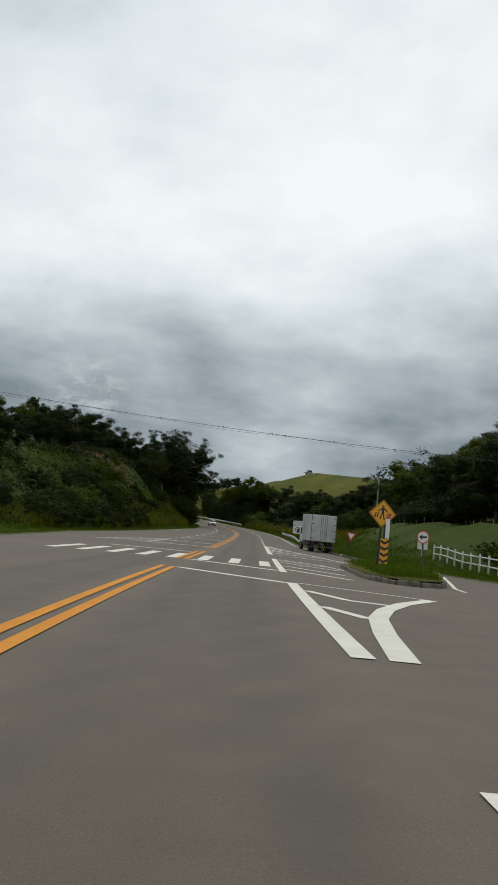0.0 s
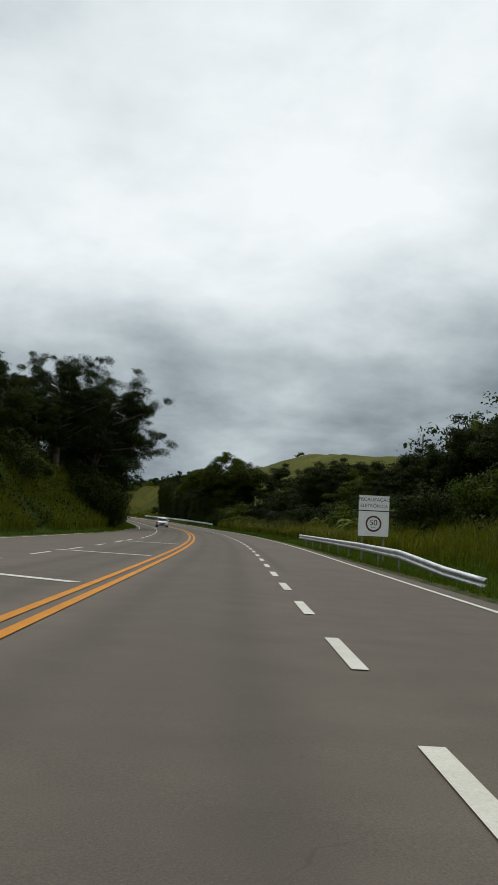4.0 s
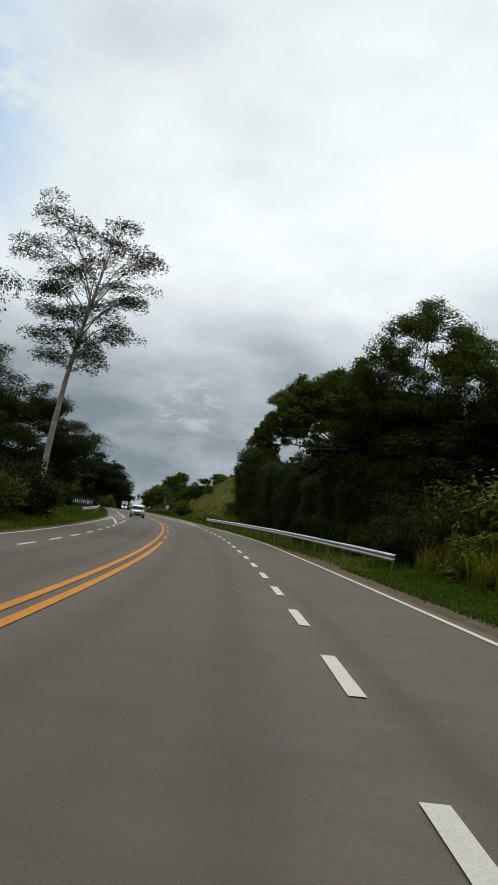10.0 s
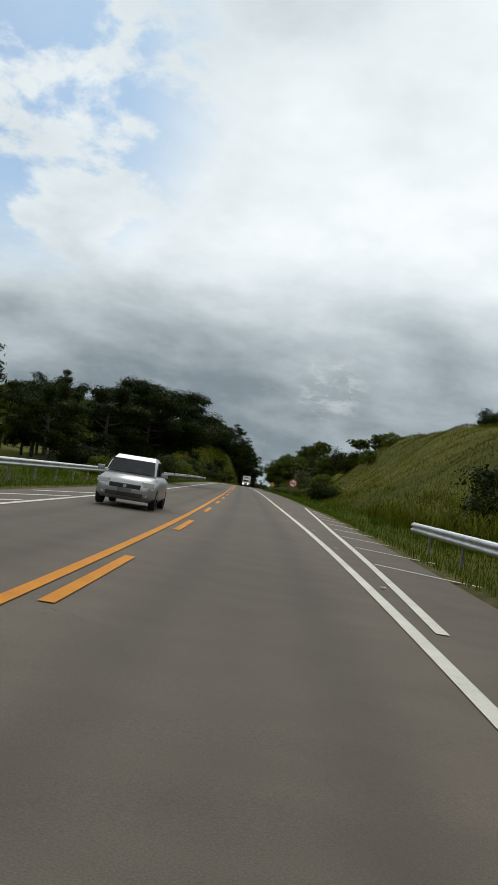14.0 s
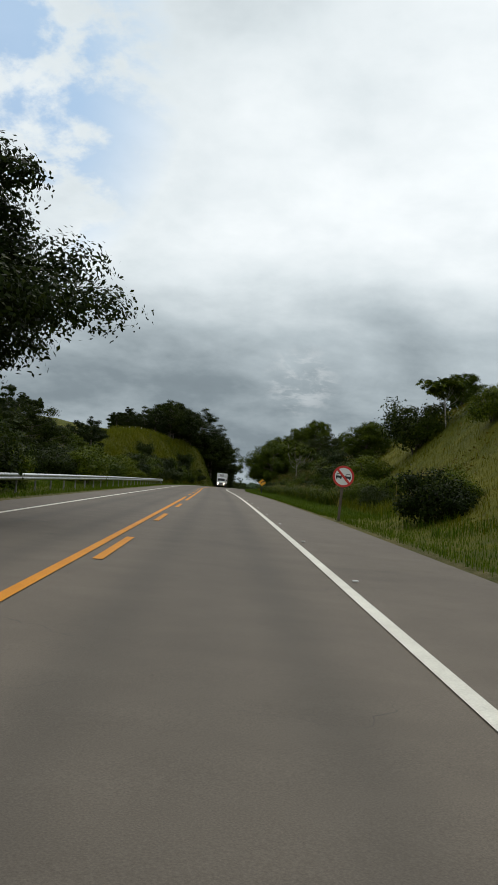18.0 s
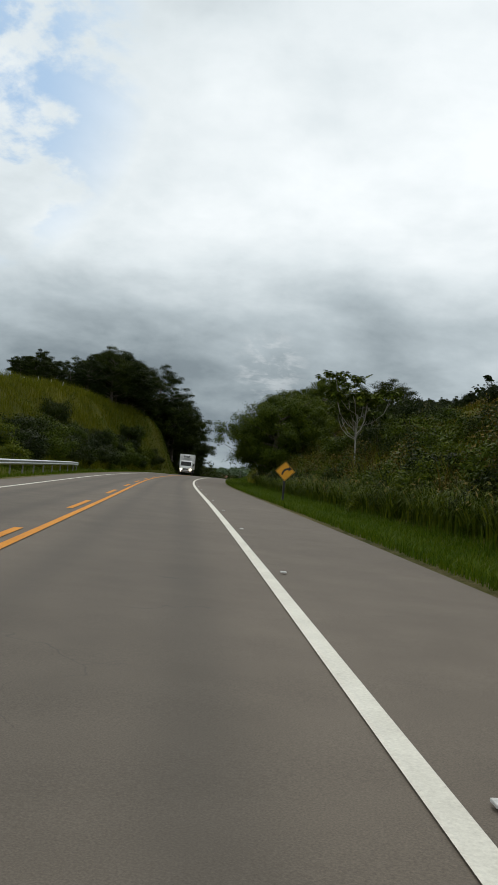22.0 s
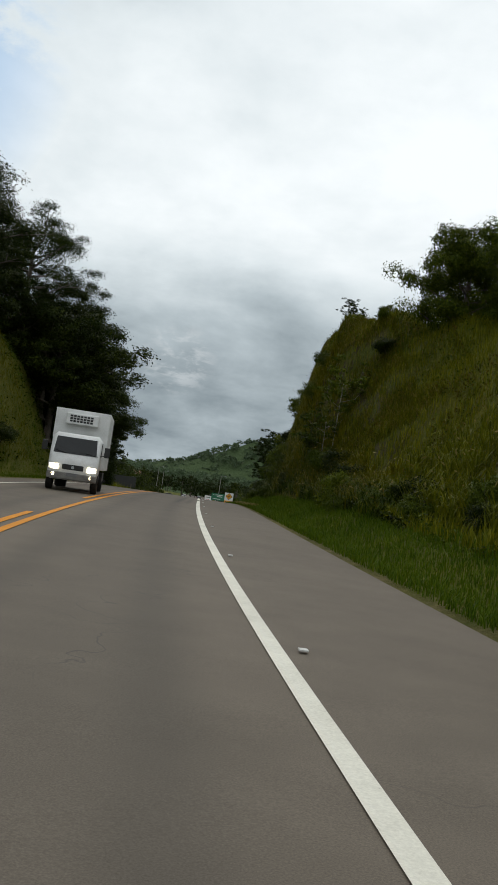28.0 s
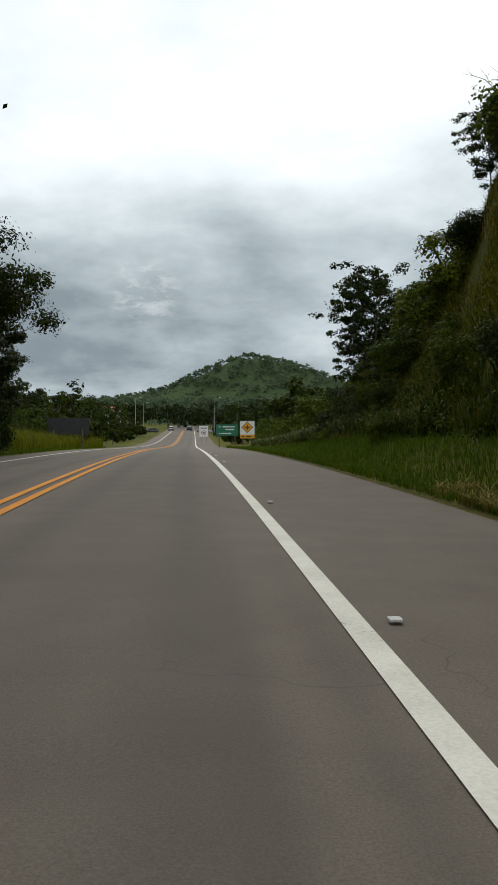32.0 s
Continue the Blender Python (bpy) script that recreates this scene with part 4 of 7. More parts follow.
def zone(count, s0, s1, d0, d1, side, clump=0.0):
    """Random road coordinates beside the road; d counts from the paved edge."""
    s = RNG.uniform(s0, s1, count)
    d = RNG.uniform(d0, d1, count)
    if clump:
        cs, cd = RNG.uniform(s0, s1, int(count / 60) + 1), RNG.uniform(d0, d1, int(count / 60) + 1)
        i = RNG.integers(len(cs), size=count)
        s, d = cs[i] + RNG.normal(0, clump, count), np.clip(cd[i] + RNG.normal(0, clump, count), d0, d1)
    return s, side * (edge(side, s) + d)


def patchy(s, n, keep=0.0):
    """Leaves out irregular patches, so that bare dark ground shows between."""
    h = rise(s, n)
    f = np.sin(s * 0.55 + h * 0.9) * np.sin(s * 0.23 - h * 0.6 + 1.1) + 0.7 * np.sin(s * 1.3 + h * 1.1 + 0.4) * np.sin(h * 1.7 - s * 0.4) + RNG.normal(0, 0.22, len(s))
    f = f + 0.5 * np.exp(-((s - 634) / 12) ** 2)
    f = f - 0.3 * np.exp(-((s - 620) / 7) ** 2 - ((h - 5.0) / 2.2) ** 2) - 0.9 * np.exp(-((s - 606) / 6) ** 2 - ((h - 8.0) / 2.0) ** 2)
    ok = f > keep - 0.25
    return s[ok], n[ok]


def verge_grass():
    for side, nm in ((-1, "right"), (1, "left")):
        s, n = zone(120000, 20, 700, 0.06, 4.0, side)
        if side < 0:
            sandy = (np.abs(s - 253) < 30) & (np.abs(n) - edge(-1, s) < 0.9) & (RNG.uniform(0, 1, len(s)) < 0.85)
            s, n = s[~sandy], n[~sandy]
        blades("verge_grass", s, n, 0.05, 0.20, 0.018, M_GRASS, "short green grass along the asphalt's edge", "grass")
        s, n = zone(30000, 20, 700, 2.2, 7.0, side, 0.5)
        blades("rough_grass", s, n, 0.2, 0.5, 0.022, M_GRASS, "rough green grass on the verge", "grass")
    s, n = zone(70000, 555, 700, 0.04, 2.9, -1)
    blades("lush_grass", s, n, 0.06, 0.24, 0.02, M_GRASS, "lush green grass below the cut slope", "grass", 0.8)
    s, n = zone(2200, 604, 622, 0.15, 0.7, -1, 0.25)
    blades("mown_straw", s, n, 0.10, 0.26, 0.03, M_GRASS_DRY, "mown dry straw on the verge", "straw", 1.8)
    s, n = zone(70000, 425, 556, 0.02, 2.6, -1)
    blades("lush_grass", s, n, 0.06, 0.26, 0.02, M_GRASS, "lush green grass beside the shoulder", "grass", 0.9)
    s, n = zone(110000, 192, 268, 0.03, 4.2, -1)
    ok = (np.abs(s - 253) > 28) | (np.abs(n) - edge(-1, s) > RNG.uniform(0.3, 1.1, len(s)))
    s, n = s[ok], n[ok]
    blades("lawn", s, n, 0.04, 0.13, 0.03, M_GRASS, "short mown dark-green grass beside the slip lane", "grass", 1.2)
    s, n = zone(40000, 60, 170, 0.05, 6.0, -1)
    blades("lush_grass", s, n, 0.06, 0.24, 0.022, M_GRASS, "lush green grass beside the slip lane", "grass", 0.9)


def tall_grass():
    for s0, s1, d0, d1, side, k, h0, h1 in ((150, 205, 3.4, 9.0, -1, 12000, 0.6, 1.5), (196, 268, 3.6, 8.0, -1, 10000, 0.5, 1.5), (125, 165, 3.5, 9, -1, 7000, 0.4, 0.9), 
                                            (425, 465, 2.8, 5.5, -1, 2500, 0.3, 0.7), (465, 530, 3.6, 5.5, -1, 5000, 0.4, 0.9), (540, 600, 2.4, 13, -1, 36000, 0.2, 0.6), (585, 690, 3.0, 7.5, -1, 50000, 0.15, 0.42),
                                            (85, 215, 2.5, 8, 1, 20000, 0.6, 1.6), (520, 600, 2.6, 13, 1, 22000, 0.5, 1.2), (640, 720, 2.5, 8, 1, 10000, 0.6, 1.5)):
        s, n = zone(k, s0, s1, d0, d1, side, 0.7)
        if s0 == 585:
            s, n = patchy(s, n)
        blades("tall_grass", s, n, h0, h1, 0.032, M_CANE, "tall seeding grass on the bank", "tall grass", 0.7)
    s, n = zone(110000, 343, 468, 3.0, 32, -1)
    blades("meadow_grass", s, n, 0.10, 0.34, 0.02, M_MEADOW, "yellow-green meadow grass over the hill", "grass", 0.9)
    s, n = zone(70000, 520, 612, 2.6, 17, 1)
    blades("bank_grass", s, n, 0.12, 0.42, 0.026, M_MEADOW, "olive grass over the bank on the far side of the road", "grass", 0.9)
    s, n = zone(60000, 468, 580, 9, 34, -1)
    blades("meadow_grass", s, n, 0.14, 0.42, 0.026, M_MEADOW, "olive-yellow meadow grass over the far slope", "grass", 0.9)
    s, n = patchy(*zone(190000, 584, 690, 2.5, 6.2, -1))
    blades("slope_grass", s, n, 0.12, 0.40, 0.02, M_MEADOW, "fine yellow-olive grass on the cut slope", "grass", 0.9)
    s, n = patchy(*zone(34000, 584, 655, 2.8, 6.0, -1, 0.6))
    blades("slope_grass", s, n, 0.10, 0.36, 0.018, M_GRASS_DRY, "bleached grass on the upper cut slope", "grass", 1.0)
    s, n = zone(5000, 196, 268, 3.8, 8.5, -1, 0.4)
    blades("brown_weeds", s, n, 0.6, 1.7, 0.03, M_LEAF_RUST, "tall rusty-brown weeds behind the mown verge", "weeds", 0.6)
    s, n = zone(3000, 470, 528, 3.4, 9.5, -1, 0.5)
    blades("tall_grass", s, n, 0.8, 2.1, 0.034, M_CANE, "head-high olive grass behind the verge", "tall grass", 0.6)
    s, n = zone(2000, 470, 528, 3.8, 9.5, -1, 0.4)
    blades("brown_weeds", s, n, 0.8, 2.1, 0.03, M_LEAF_RUST, "tall brownish weeds behind the verge", "weeds", 0.6)
    tufts(600, 580, 616, 2.5, 4.0, -1, 0.4, 0.9, "bright arching cane grass on the lower cut slope", M_MEADOW)
    tufts(900, 575, 690, 2.3, 3.4, -1, 0.4, 0.9, "arching cane grass at the foot of the cut slope", M_LEAF_MID)
    tufts(500, 540, 580, 3.0, 8.0, -1, 0.6, 1.1, "arching cane grass on the bank")
    tufts(1300, 440, 530, 2.6, 4.6, -1, 0.6, 1.2, "arching cane grass behind the verge", M_LEAF_MID)
    tufts(160, 343, 375, 2.8, 6.0, -1, 0.7, 1.5, "cane grass by the end of the guard rail")
    tufts(500, 160, 262, 3.2, 6.0, -1, 0.6, 1.3, "cane grass along the slip lane")
    # cane-like leaves and dead stalks hanging on the cut slope
    s, n = zone(4000, 590, 690, 2.2, 7.0, -1, 0.8)
    blades("dry_stalks", s, n, 0.2, 0.55, 0.014, M_GRASS_DRY, "dry bent stalks on the cut slope", "dry grass", 1.1)
    s, n = zone(1000, 430, 525, 2.8, 6.0, -1, 0.8)
    blades("dry_stalks", s, n, 0.5, 1.3, 0.03, M_GRASS_DRY, "dry bent stalks among the grass", "dry grass", 1.0)


def tufts(count, s0, s1, d0, d1, side, hmin, hmax, label, leafmat=None):
    """Arching cane-like grass leaves in clumps, with pale seed heads, in one mesh."""
    k, per = count, 14
    s, n = zone(k, s0, s1, d0, d1, side)
    s, n = np.repeat(s, per) + RNG.normal(0, 0.12, k * per), np.repeat(n, per) + RNG.normal(0, 0.10, k * per)
    x, y = on_line(s, n)
    z = ground_z(s, n) - 0.05
    h = RNG.uniform(hmin, hmax, k * per)
    a, w = RNG.uniform(0, 6.283, k * per), RNG.uniform(0.012, 0.026, k * per)
    dx, dy = np.cos(a), np.sin(a)
    prev, q = None, []
    for f, o, wf in ((0.0, 0.0, 0.8), (0.55, 0.10, 1.0), (0.88, 0.34, 0.8), (0.92, 0.62, 0.45), (0.78, 0.84, 0.05)):
        cx, cy, cz = x + dx * h * o, y + dy * h * o, z + h * f
        row = np.stack([cx - dy * w * wf, cy + dx * w * wf, cz], -1), np.stack([cx + dy * w * wf, cy - dx * w * wf, cz], -1)
        if prev is not None:
            q.append(np.stack([prev[0], prev[1], row[1], row[0]], 1))
        prev = row
    tagged(new("cane_grass", quads_mesh("cane_grass", np.concatenate(q), leafmat or M_CANE)), label, "tall grass", kind="stuff")
    pick = RNG.uniform(0, 1, k * per) < 0.07
    c = np.stack([x + dx * h * 0.2, y + dy * h * 0.2, z + h * 1.08], -1)[pick]
    tagged(new("seed_heads", quads_mesh("seed_heads", leaf_quads(c, 0.05, RNG, -0.2, 3.2), M_GRASS_DRY)), "pale seed heads of the tall grass", "tall grass", kind="stuff")


def creepers(name, count, s0, s1, d0, d1, side, thick, leaf, material, label):
    """A mat of leaves over the ground."""
    s, n = zone(count, s0, s1, d0, d1, side, 1.1)
    if side < 0 and s0 > 540:
        s, n = patchy(s, n, 0.1)
    count = len(s)
    x, y = on_line(s, n)
    lump = np.clip(0.55 + 0.6 * np.sin(s * 0.9 + n * 0.7) * np.sin(s * 0.37 - n * 0.9), 0.1, 1.2)
    z = ground_z(s, n) + thick * lump * RNG.uniform(0, 1, count) ** 0.7
    q = leaf_quads(np.stack([x, y, z], -1), leaf, RNG)
    tagged(new(name, quads_mesh(name, q, material)), label, "undergrowth", kind="stuff")


def bare_tree(s, n, height, seed):
    """A dead sapling: forked grey twigs without leaves."""
    rng = np.random.default_rng(seed)
    ob = thing("dead_tree", place(s, n, -0.2, 0), "leafless dead sapling on the crest of the cut", "tree")
    bm = bmesh.new()
    def fork(a, d, length, r, depth):
        b = a + d * length
        limb(bm, [a, b], r, r * 0.65, 5)
        if depth:
            for k in (-1, 1):
                e = (d + Vector((k * rng.uniform(0.3, 0.7), rng.normal() * 0.4, rng.uniform(0.0, 0.3)))).normalized()
                fork(a.lerp(b, rng.uniform(0.65, 1.0)), e, length * rng.uniform(0.55, 0.75), r * 0.6, depth - 1)
    fork(Vector((0, 0, 0)), Vector((0.1, 0, 1)), height * 0.4, 0.05, 4)
    part("trunk", bm, M_BARK_PALE, ob)


TIERS_NEAR = ((284, -13.8, 13.0, 2.3), (286, -12.0, 11.0, 2.0), (289, -10.2, 7.9, 1.7), (288, -11.2, 9.4, 1.9), (285.6, -17.2, 11.8, 2.3), (287.5, -20.6, 10.6, 2.3),
              (288, -23.4, 9.6, 2.0), (283, -15.6, 10.6, 2.2), (286, -14.4, 9.0, 2.2), (284, -19.0, 8.8, 2.2))
TIERS_FAR = ((289, -5.4, 5.9, 0.9), (289, -5.9, 6.8, 1.0), (289, -6.4, 7.7, 1.2), (290, -7.2, 8.8, 1.4), (290, -8.4, 9.6, 1.5), (290, -9.9, 10.1, 1.6),
             (291, -11.4, 10.4, 1.7), (290, -7.9, 7.3, 1.1), (291, -9.5, 8.4, 1.4), (291, -11.1, 8.4, 1.6), (292, -13.3, 9.5, 1.8))


def spreading_tree(s0, n0, fork, tiers, seed, label):
    """A wide tree in domed tiers of leaves (s, n, height over the road, reach) on long bent limbs."""
    rng = np.random.default_rng(seed)
    foot = place(s0, n0, -0.2)
    ob = thing("tree", foot, label, "tree", "spreading trees")
    back = foot.inverted()
    bm = bmesh.new()
    top = Vector((0.4, -0.6, fork + 3.5))
    low = Vector((0.2, -0.3, fork))
    limb(bm, [Vector((0, 0, 0)), low, top], 0.42, 0.2, 10)
    cs, ns = [], []
    for s, n, h, r in tiers:
        x, y = on_line(s, n)
        c = back @ Vector((float(x), float(y), float(road_z(s)) + h))
        start = low.lerp(top, rng.uniform(0.1, 0.9))
        mid = start.lerp(c, 0.55) + Vector((rng.normal() * 0.3, rng.normal() * 0.3, -0.35))
        limb(bm, [start, start.lerp(mid, 0.5) + Vector((rng.normal() * 0.2, rng.normal() * 0.2, -0.25)), mid, mid.lerp(c, 0.5) + Vector((0, 0, 0.25)), c], 0.085, 0.025, 6)
        for i in range(int(26 + 12 * r)):
            a, q = rng.uniform(0, 6.283), r * math.sqrt(rng.uniform(0, 1))
            e = Vector((c.x + q * math.cos(a), c.y + q * math.sin(a), c.z + r * (0.45 - 0.6 * (q / r) ** 2) + rng.normal() * 0.4))
            limb(bm, [c - Vector((0, 0, 0.4)), e], 0.02, 0.006, 4)
            p, v = clump(rng, np.array(e), r * rng.uniform(0.16, 0.40), 250, 0.75)
            cs.append(p)
            ns.append(v)
    part("trunk", bm, M_BARK, ob)
    child("crown", quads_mesh("crown", leaf_quads(np.concatenate(cs), 0.078, rng, out=np.concatenate(ns)), M_LEAF_MID), ob)


def plants():
    verge_grass()
    tall_grass()
    creepers("bank_creepers", 50000, 545, 700, 2.3, 9.0, -1, 0.6, 0.075, M_LEAF_MID, "low creepers and weeds on the cut slope")
    creepers("bank_creepers", 34000, 572, 690, 2.3, 3.4, -1, 0.6, 0.07, M_LEAF_DARK, "dark leafy creepers hanging on the cut slope")
    creepers("bank_creepers", 40000, 560, 650, 3.4, 7.5, -1, 0.4, 0.07, M_LEAF_RUST, "brownish weeds on the cut slope")
    creepers("hill_weeds", 9000, 345, 466, 4.0, 30.0, -1, 0.35, 0.10, M_LEAF_RUST, "brownish weed patches over the grassy hill")
    creepers("bank_creepers", 9000, 515, 660, 2.6, 9.0, 1, 0.8, 0.13, M_LEAF_MID, "leafy undergrowth on the grassy bank")
    creepers("bank_creepers", 40000, 462, 540, 3.4, 8.5, -1, 1.3, 0.10, M_LEAF_DARK, "leafy undergrowth behind the verge")
    creepers("bank_creepers", 16000, 470, 545, 5.0, 16.0, -1, 0.9, 0.10, M_LEAF_RUST, "brownish weeds among the bushes")
    creepers("weeds", 50000, 470, 528, 3.6, 10.0, -1, 2.0, 0.085, M_LEAF_MID, "olive leafy weeds, chest high, behind the verge")
    creepers("weeds", 40000, 470, 528, 3.9, 10.0, -1, 2.1, 0.08, M_LEAF_RUST, "brownish leafy weeds behind the verge")
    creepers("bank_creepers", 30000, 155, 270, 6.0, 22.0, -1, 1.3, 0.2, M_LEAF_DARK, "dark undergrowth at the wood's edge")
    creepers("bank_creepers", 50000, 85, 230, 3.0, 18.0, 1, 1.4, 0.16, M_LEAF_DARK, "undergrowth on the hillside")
    D = ["broad", "broad2", "broad", "light"]
    # wood on the right of the junction and slip lane
    scatter(D + ["light"], 84, 215, -34, -24, 36, 7.5, 12)
    scatter(["broad", "broad2"], 100, 175, -27, -23.4, 12, 5.5, 8.0)
    far_wood("far_wood", spots_on(70, 260, -62, -38, 60, 9, 15) + spots_on(20, 240, -100, -64, 40, 10, 16), "dense dark wood on the hillside right of the road", 0.42)
    scatter(["dark", "dark", "wall"], 104, 160, -24, -19.5, 22, 2.2, 3.6)
    scatter(["dark", "bush", "dark", "wall"], 160, 200, -20, -14, 10, 2.4, 4.6)
    scatter(["dark", "wall", "dark"], 200, 268, -22, -15, 24, 2.6, 4.2)
    scatter(["bush", "pale"], 160, 262, -14.5, -11, 16, 1.2, 2.2)
    scatter(["bush", "dark", "pale"], 202, 264, -13.0, -11.2, 26, 1.0, 1.8, (0.9, 1.3))
    creepers("weeds", 26000, 198, 266, 3.8, 8.0, -1, 1.5, 0.075, M_LEAF_RUST, "rusty-brown leafy weeds behind the mown verge")
    creepers("weeds", 50000, 198, 266, 3.6, 8.0, -1, 1.4, 0.075, M_LEAF_MID, "green leafy weeds behind the mown verge")
    scatter(["broad", "light", "broad2"], 188, 214, -30, -18, 8, 6.0, 8.5)
    scatter(["broad", "broad2", "broad"], 214, 268, -30, -17, 20, 4.0, 5.4, (1.0, 1.4))
    plant("oak", 222, -18.8, 8.4, 10, "open-crowned dark tree above the weeds", widen=0.8)
    plant("broad", 228, -22.0, 9.4, 70, widen=1.1)
    plant("broad2", 217, -21.0, 8.6, 170, widen=1.1)
    for s, n, h in ((250, -21.8, 7.0), (256, -24.5, 8.2), (246, -20.5, 6.0), (262, -27, 9.0), (253, -19.6, 5.6)):
        plant("broad", s, n, h, s * 43, "dark-green tree above the weeds", widen=1.2)
    plant("broad", 238, -25.0, 9.0, 270, widen=1.1)
    plant("twig", 246, -16.5, 6.6, 30, "thin airy tree above the weeds", widen=1.0)
    plant("rust", 98, -31, 11, 40)
    for s, n, h in ((86, -33, 14.5), (93, -35, 14), (101, -35, 13.5), (109, -33, 13), (119, -32, 12), (131, -31, 11.5), (146, -30, 11)):
        plant("giant", s, n, h, s * 41, "tall dark full-crowned tree at the wood's edge", widen=1.15)
    for s, n, h in ((96, -25, 8.0), (88, -29, 10), (78, -32, 11.5), (70, -28, 11), (62, -34, 12)):
        plant("broad", s, n, h, s * 37)
    plant("thicket", 68, -19.5, 7.0, 10, "dark conifer-like tree beside the white fence", widen=0.6)
    plant("thicket", 61, -20.5, 7.5, 80, "dark conifer-like tree beside the white fence", widen=0.6)
    # the great dark clump by the guard rail
    spreading_tree(287, -14.5, 4.8, TIERS_NEAR, 5, "large spreading tree with domed tiers of grey-green leaves")
    spreading_tree(291, -12.0, 4.2, TIERS_FAR, 9, "large tree whose long limbs reach over the guard rail")
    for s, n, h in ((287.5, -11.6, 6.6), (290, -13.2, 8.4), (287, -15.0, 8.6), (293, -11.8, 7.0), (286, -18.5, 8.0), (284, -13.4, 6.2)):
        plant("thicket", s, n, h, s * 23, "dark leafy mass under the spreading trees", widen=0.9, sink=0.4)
    plant("broad", 281, -24, 11.0, 20, widen=1.1)
    scatter(["broad", "broad2"], 312, 338, -18, -14, 6, 5.5, 7.5, (0.9, 1.2), 0.8)
    scatter(["broad", "broad2", "giant"], 284, 312, -18.5, -14.5, 11, 8.0, 10.5, (0.95, 1.2), 0.8)
    for i in range(17):
        s0 = 285 + i * 3.0
        plant("thicket", s0, RNG.uniform(-13.2, -11.2), 5.6 + 2.6 * smooth((s0 - 300) / 40) + RNG.uniform(-0.3, 0.5), s0 * 53, widen=RNG.uniform(0.75, 0.95), sink=0.4)
    plant("thicket", 341, -11.0, 10.3, 20, widen=0.66)
    plant("thicket", 337, -11.4, 9.9, 70, widen=0.72)
    scatter(["wall", "dark"], 270, 340, -11.8, -10.4, 20, 2.0, 3.6, (0.7, 0.9), 0.3)
    scatter(["dark", "bush"], 258, 284, -19, -13, 9, 3, 4.6)
    for s, n, h in ((263, -11.6, 1.9), (259, -12.4, 2.1), (255, -13.2, 2.0), (267, -11.8, 1.7)):
        plant("pale", s, n, h, s * 29, "bright olive shrub hump beside the guard rail", widen=1.4)
    # grassy hill with a few shrubs
    for s, n, h, k in ((352, -11.5, 3.2, "dark"), (349, -13, 2.6, "bush"), (417, -9.9, 2.5, "dark"), (419, -11.0, 2.0, "bush"), (366, -24, 1.6, "dark"), (404, -27, 2.2, "dark"), (412, -26, 2.6, "dark")):
        plant(k, s, n, h, s * 11)
    plant("slim", 394, -67, 5.5, 0, "lone small tree on the crest of the green hill", widen=1.5)
    plant("broad2", 388, -70, 2.5, 0)
    scatter(["broad2", "dark", "broad"], 440, 520, -50, -36, 14, 3.5, 6)
    # shrubs and trees towards the bend
    scatter(["bush", "dark", "pale"], 432, 470, -20, -12, 8, 1.4, 2.6)
    scatter(["dark", "bush", "dark", "pale"], 430, 472, -11.8, -9.6, 28, 0.9, 1.7, (0.9, 1.3))
    plant("dark", 446, -15.5, 4.2, 10)
    scatter(["bush", "dark", "pale"], 444, 482, -13.5, -10.4, 18, 1.6, 2.8, (0.9, 1.2))
    plant("mango", 462, -14.6, 4.4, 60, "dark dense bush-tree behind the cane grass")
    plant("mango", 455, -21, 3.2, 10, "round dark bushy tree on the grassy slope")
    plant("mango", 470, -30, 4.6, 100, "round dark bushy tree on the grassy slope")
    scatter(["dark", "dark", "bush", "wall"], 470, 522, -18.5, -13.8, 24, 1.8, 3.0)
    scatter(["bush", "dark", "dark"], 476, 512, -11.8, -10.2, 8, 1.3, 2.0, (0.8, 1.1))
    scatter(["pale", "bush"], 470, 526, -10.4, -9.4, 8, 0.8, 1.3, (0.9, 1.3))
    scatter(["broad", "broad2", "thicket"], 540, 592, -38, -28, 13, 2.6, 3.8)
    scatter(["dark", "bush"], 480, 545, -32, -18, 12, 1.2, 2.2)
    plant("mango", 527, -10.3, 8.6, 125, "dense round-crowned tree with olive-green leaves by the road", widen=1.0)
    plant("thicket", 530.5, -11.4, 6.0, 40, "dark leafy undergrowth filling the round-crowned tree", widen=1.0)
    plant("mango", 536, -12.6, 8.6, 160, "dense dark round-crowned tree by the road", widen=1.0)
    for s, n, h in ((520, -19, 4.2), (527, -18, 4.2), (536, -19, 3.6), (543, -17.5, 4.6)):
        plant("giant", s, n, h, s * 19, "dark leafy tree behind the round-crowned ones", widen=1.3)
    plant("giant", 553, -18.0, 4.8, 80, "dark leafy tree on the slope above the verge")
    scatter(["bush", "dark"], 515, 545, -12, -9.8, 8, 1.4, 2.2)
    # on top of the cut
    plant("mango", 592, -15.2, 6.8, 20, "dense round bush-tree on top of the cut", widen=0.9, sink=1.0)
    plant("mango", 586, -18.6, 8.2, 130, "dense bush-tree with feathery shoots on top of the cut", widen=0.85, sink=1.0)
    plant("light", 578, -25, 4.6, 60)
    scatter(["twig", "dark"], 606, 618, -15.5, -13, 6, 1.2, 2.6)
    for s, n, h in ((634, -12.0, 3.4), (644, -10.4, 6.2), (649, -11.6, 6.6), (629, -12.6, 2.4), (660, -14, 3.5), (606, -11.6, 2.2)):
        plant("twig", s, n, h, s * 17, widen=1.0)
    scatter(["bush", "pale", "dark", "bush"], 566, 650, -10.6, -8.6, 30, 0.8, 1.7, (0.7, 1.1), 0.3)
    scatter(["bush", "dark", "pale"], 628, 654, -12.6, -9.4, 16, 1.0, 2.2, (0.8, 1.2), 0.3)
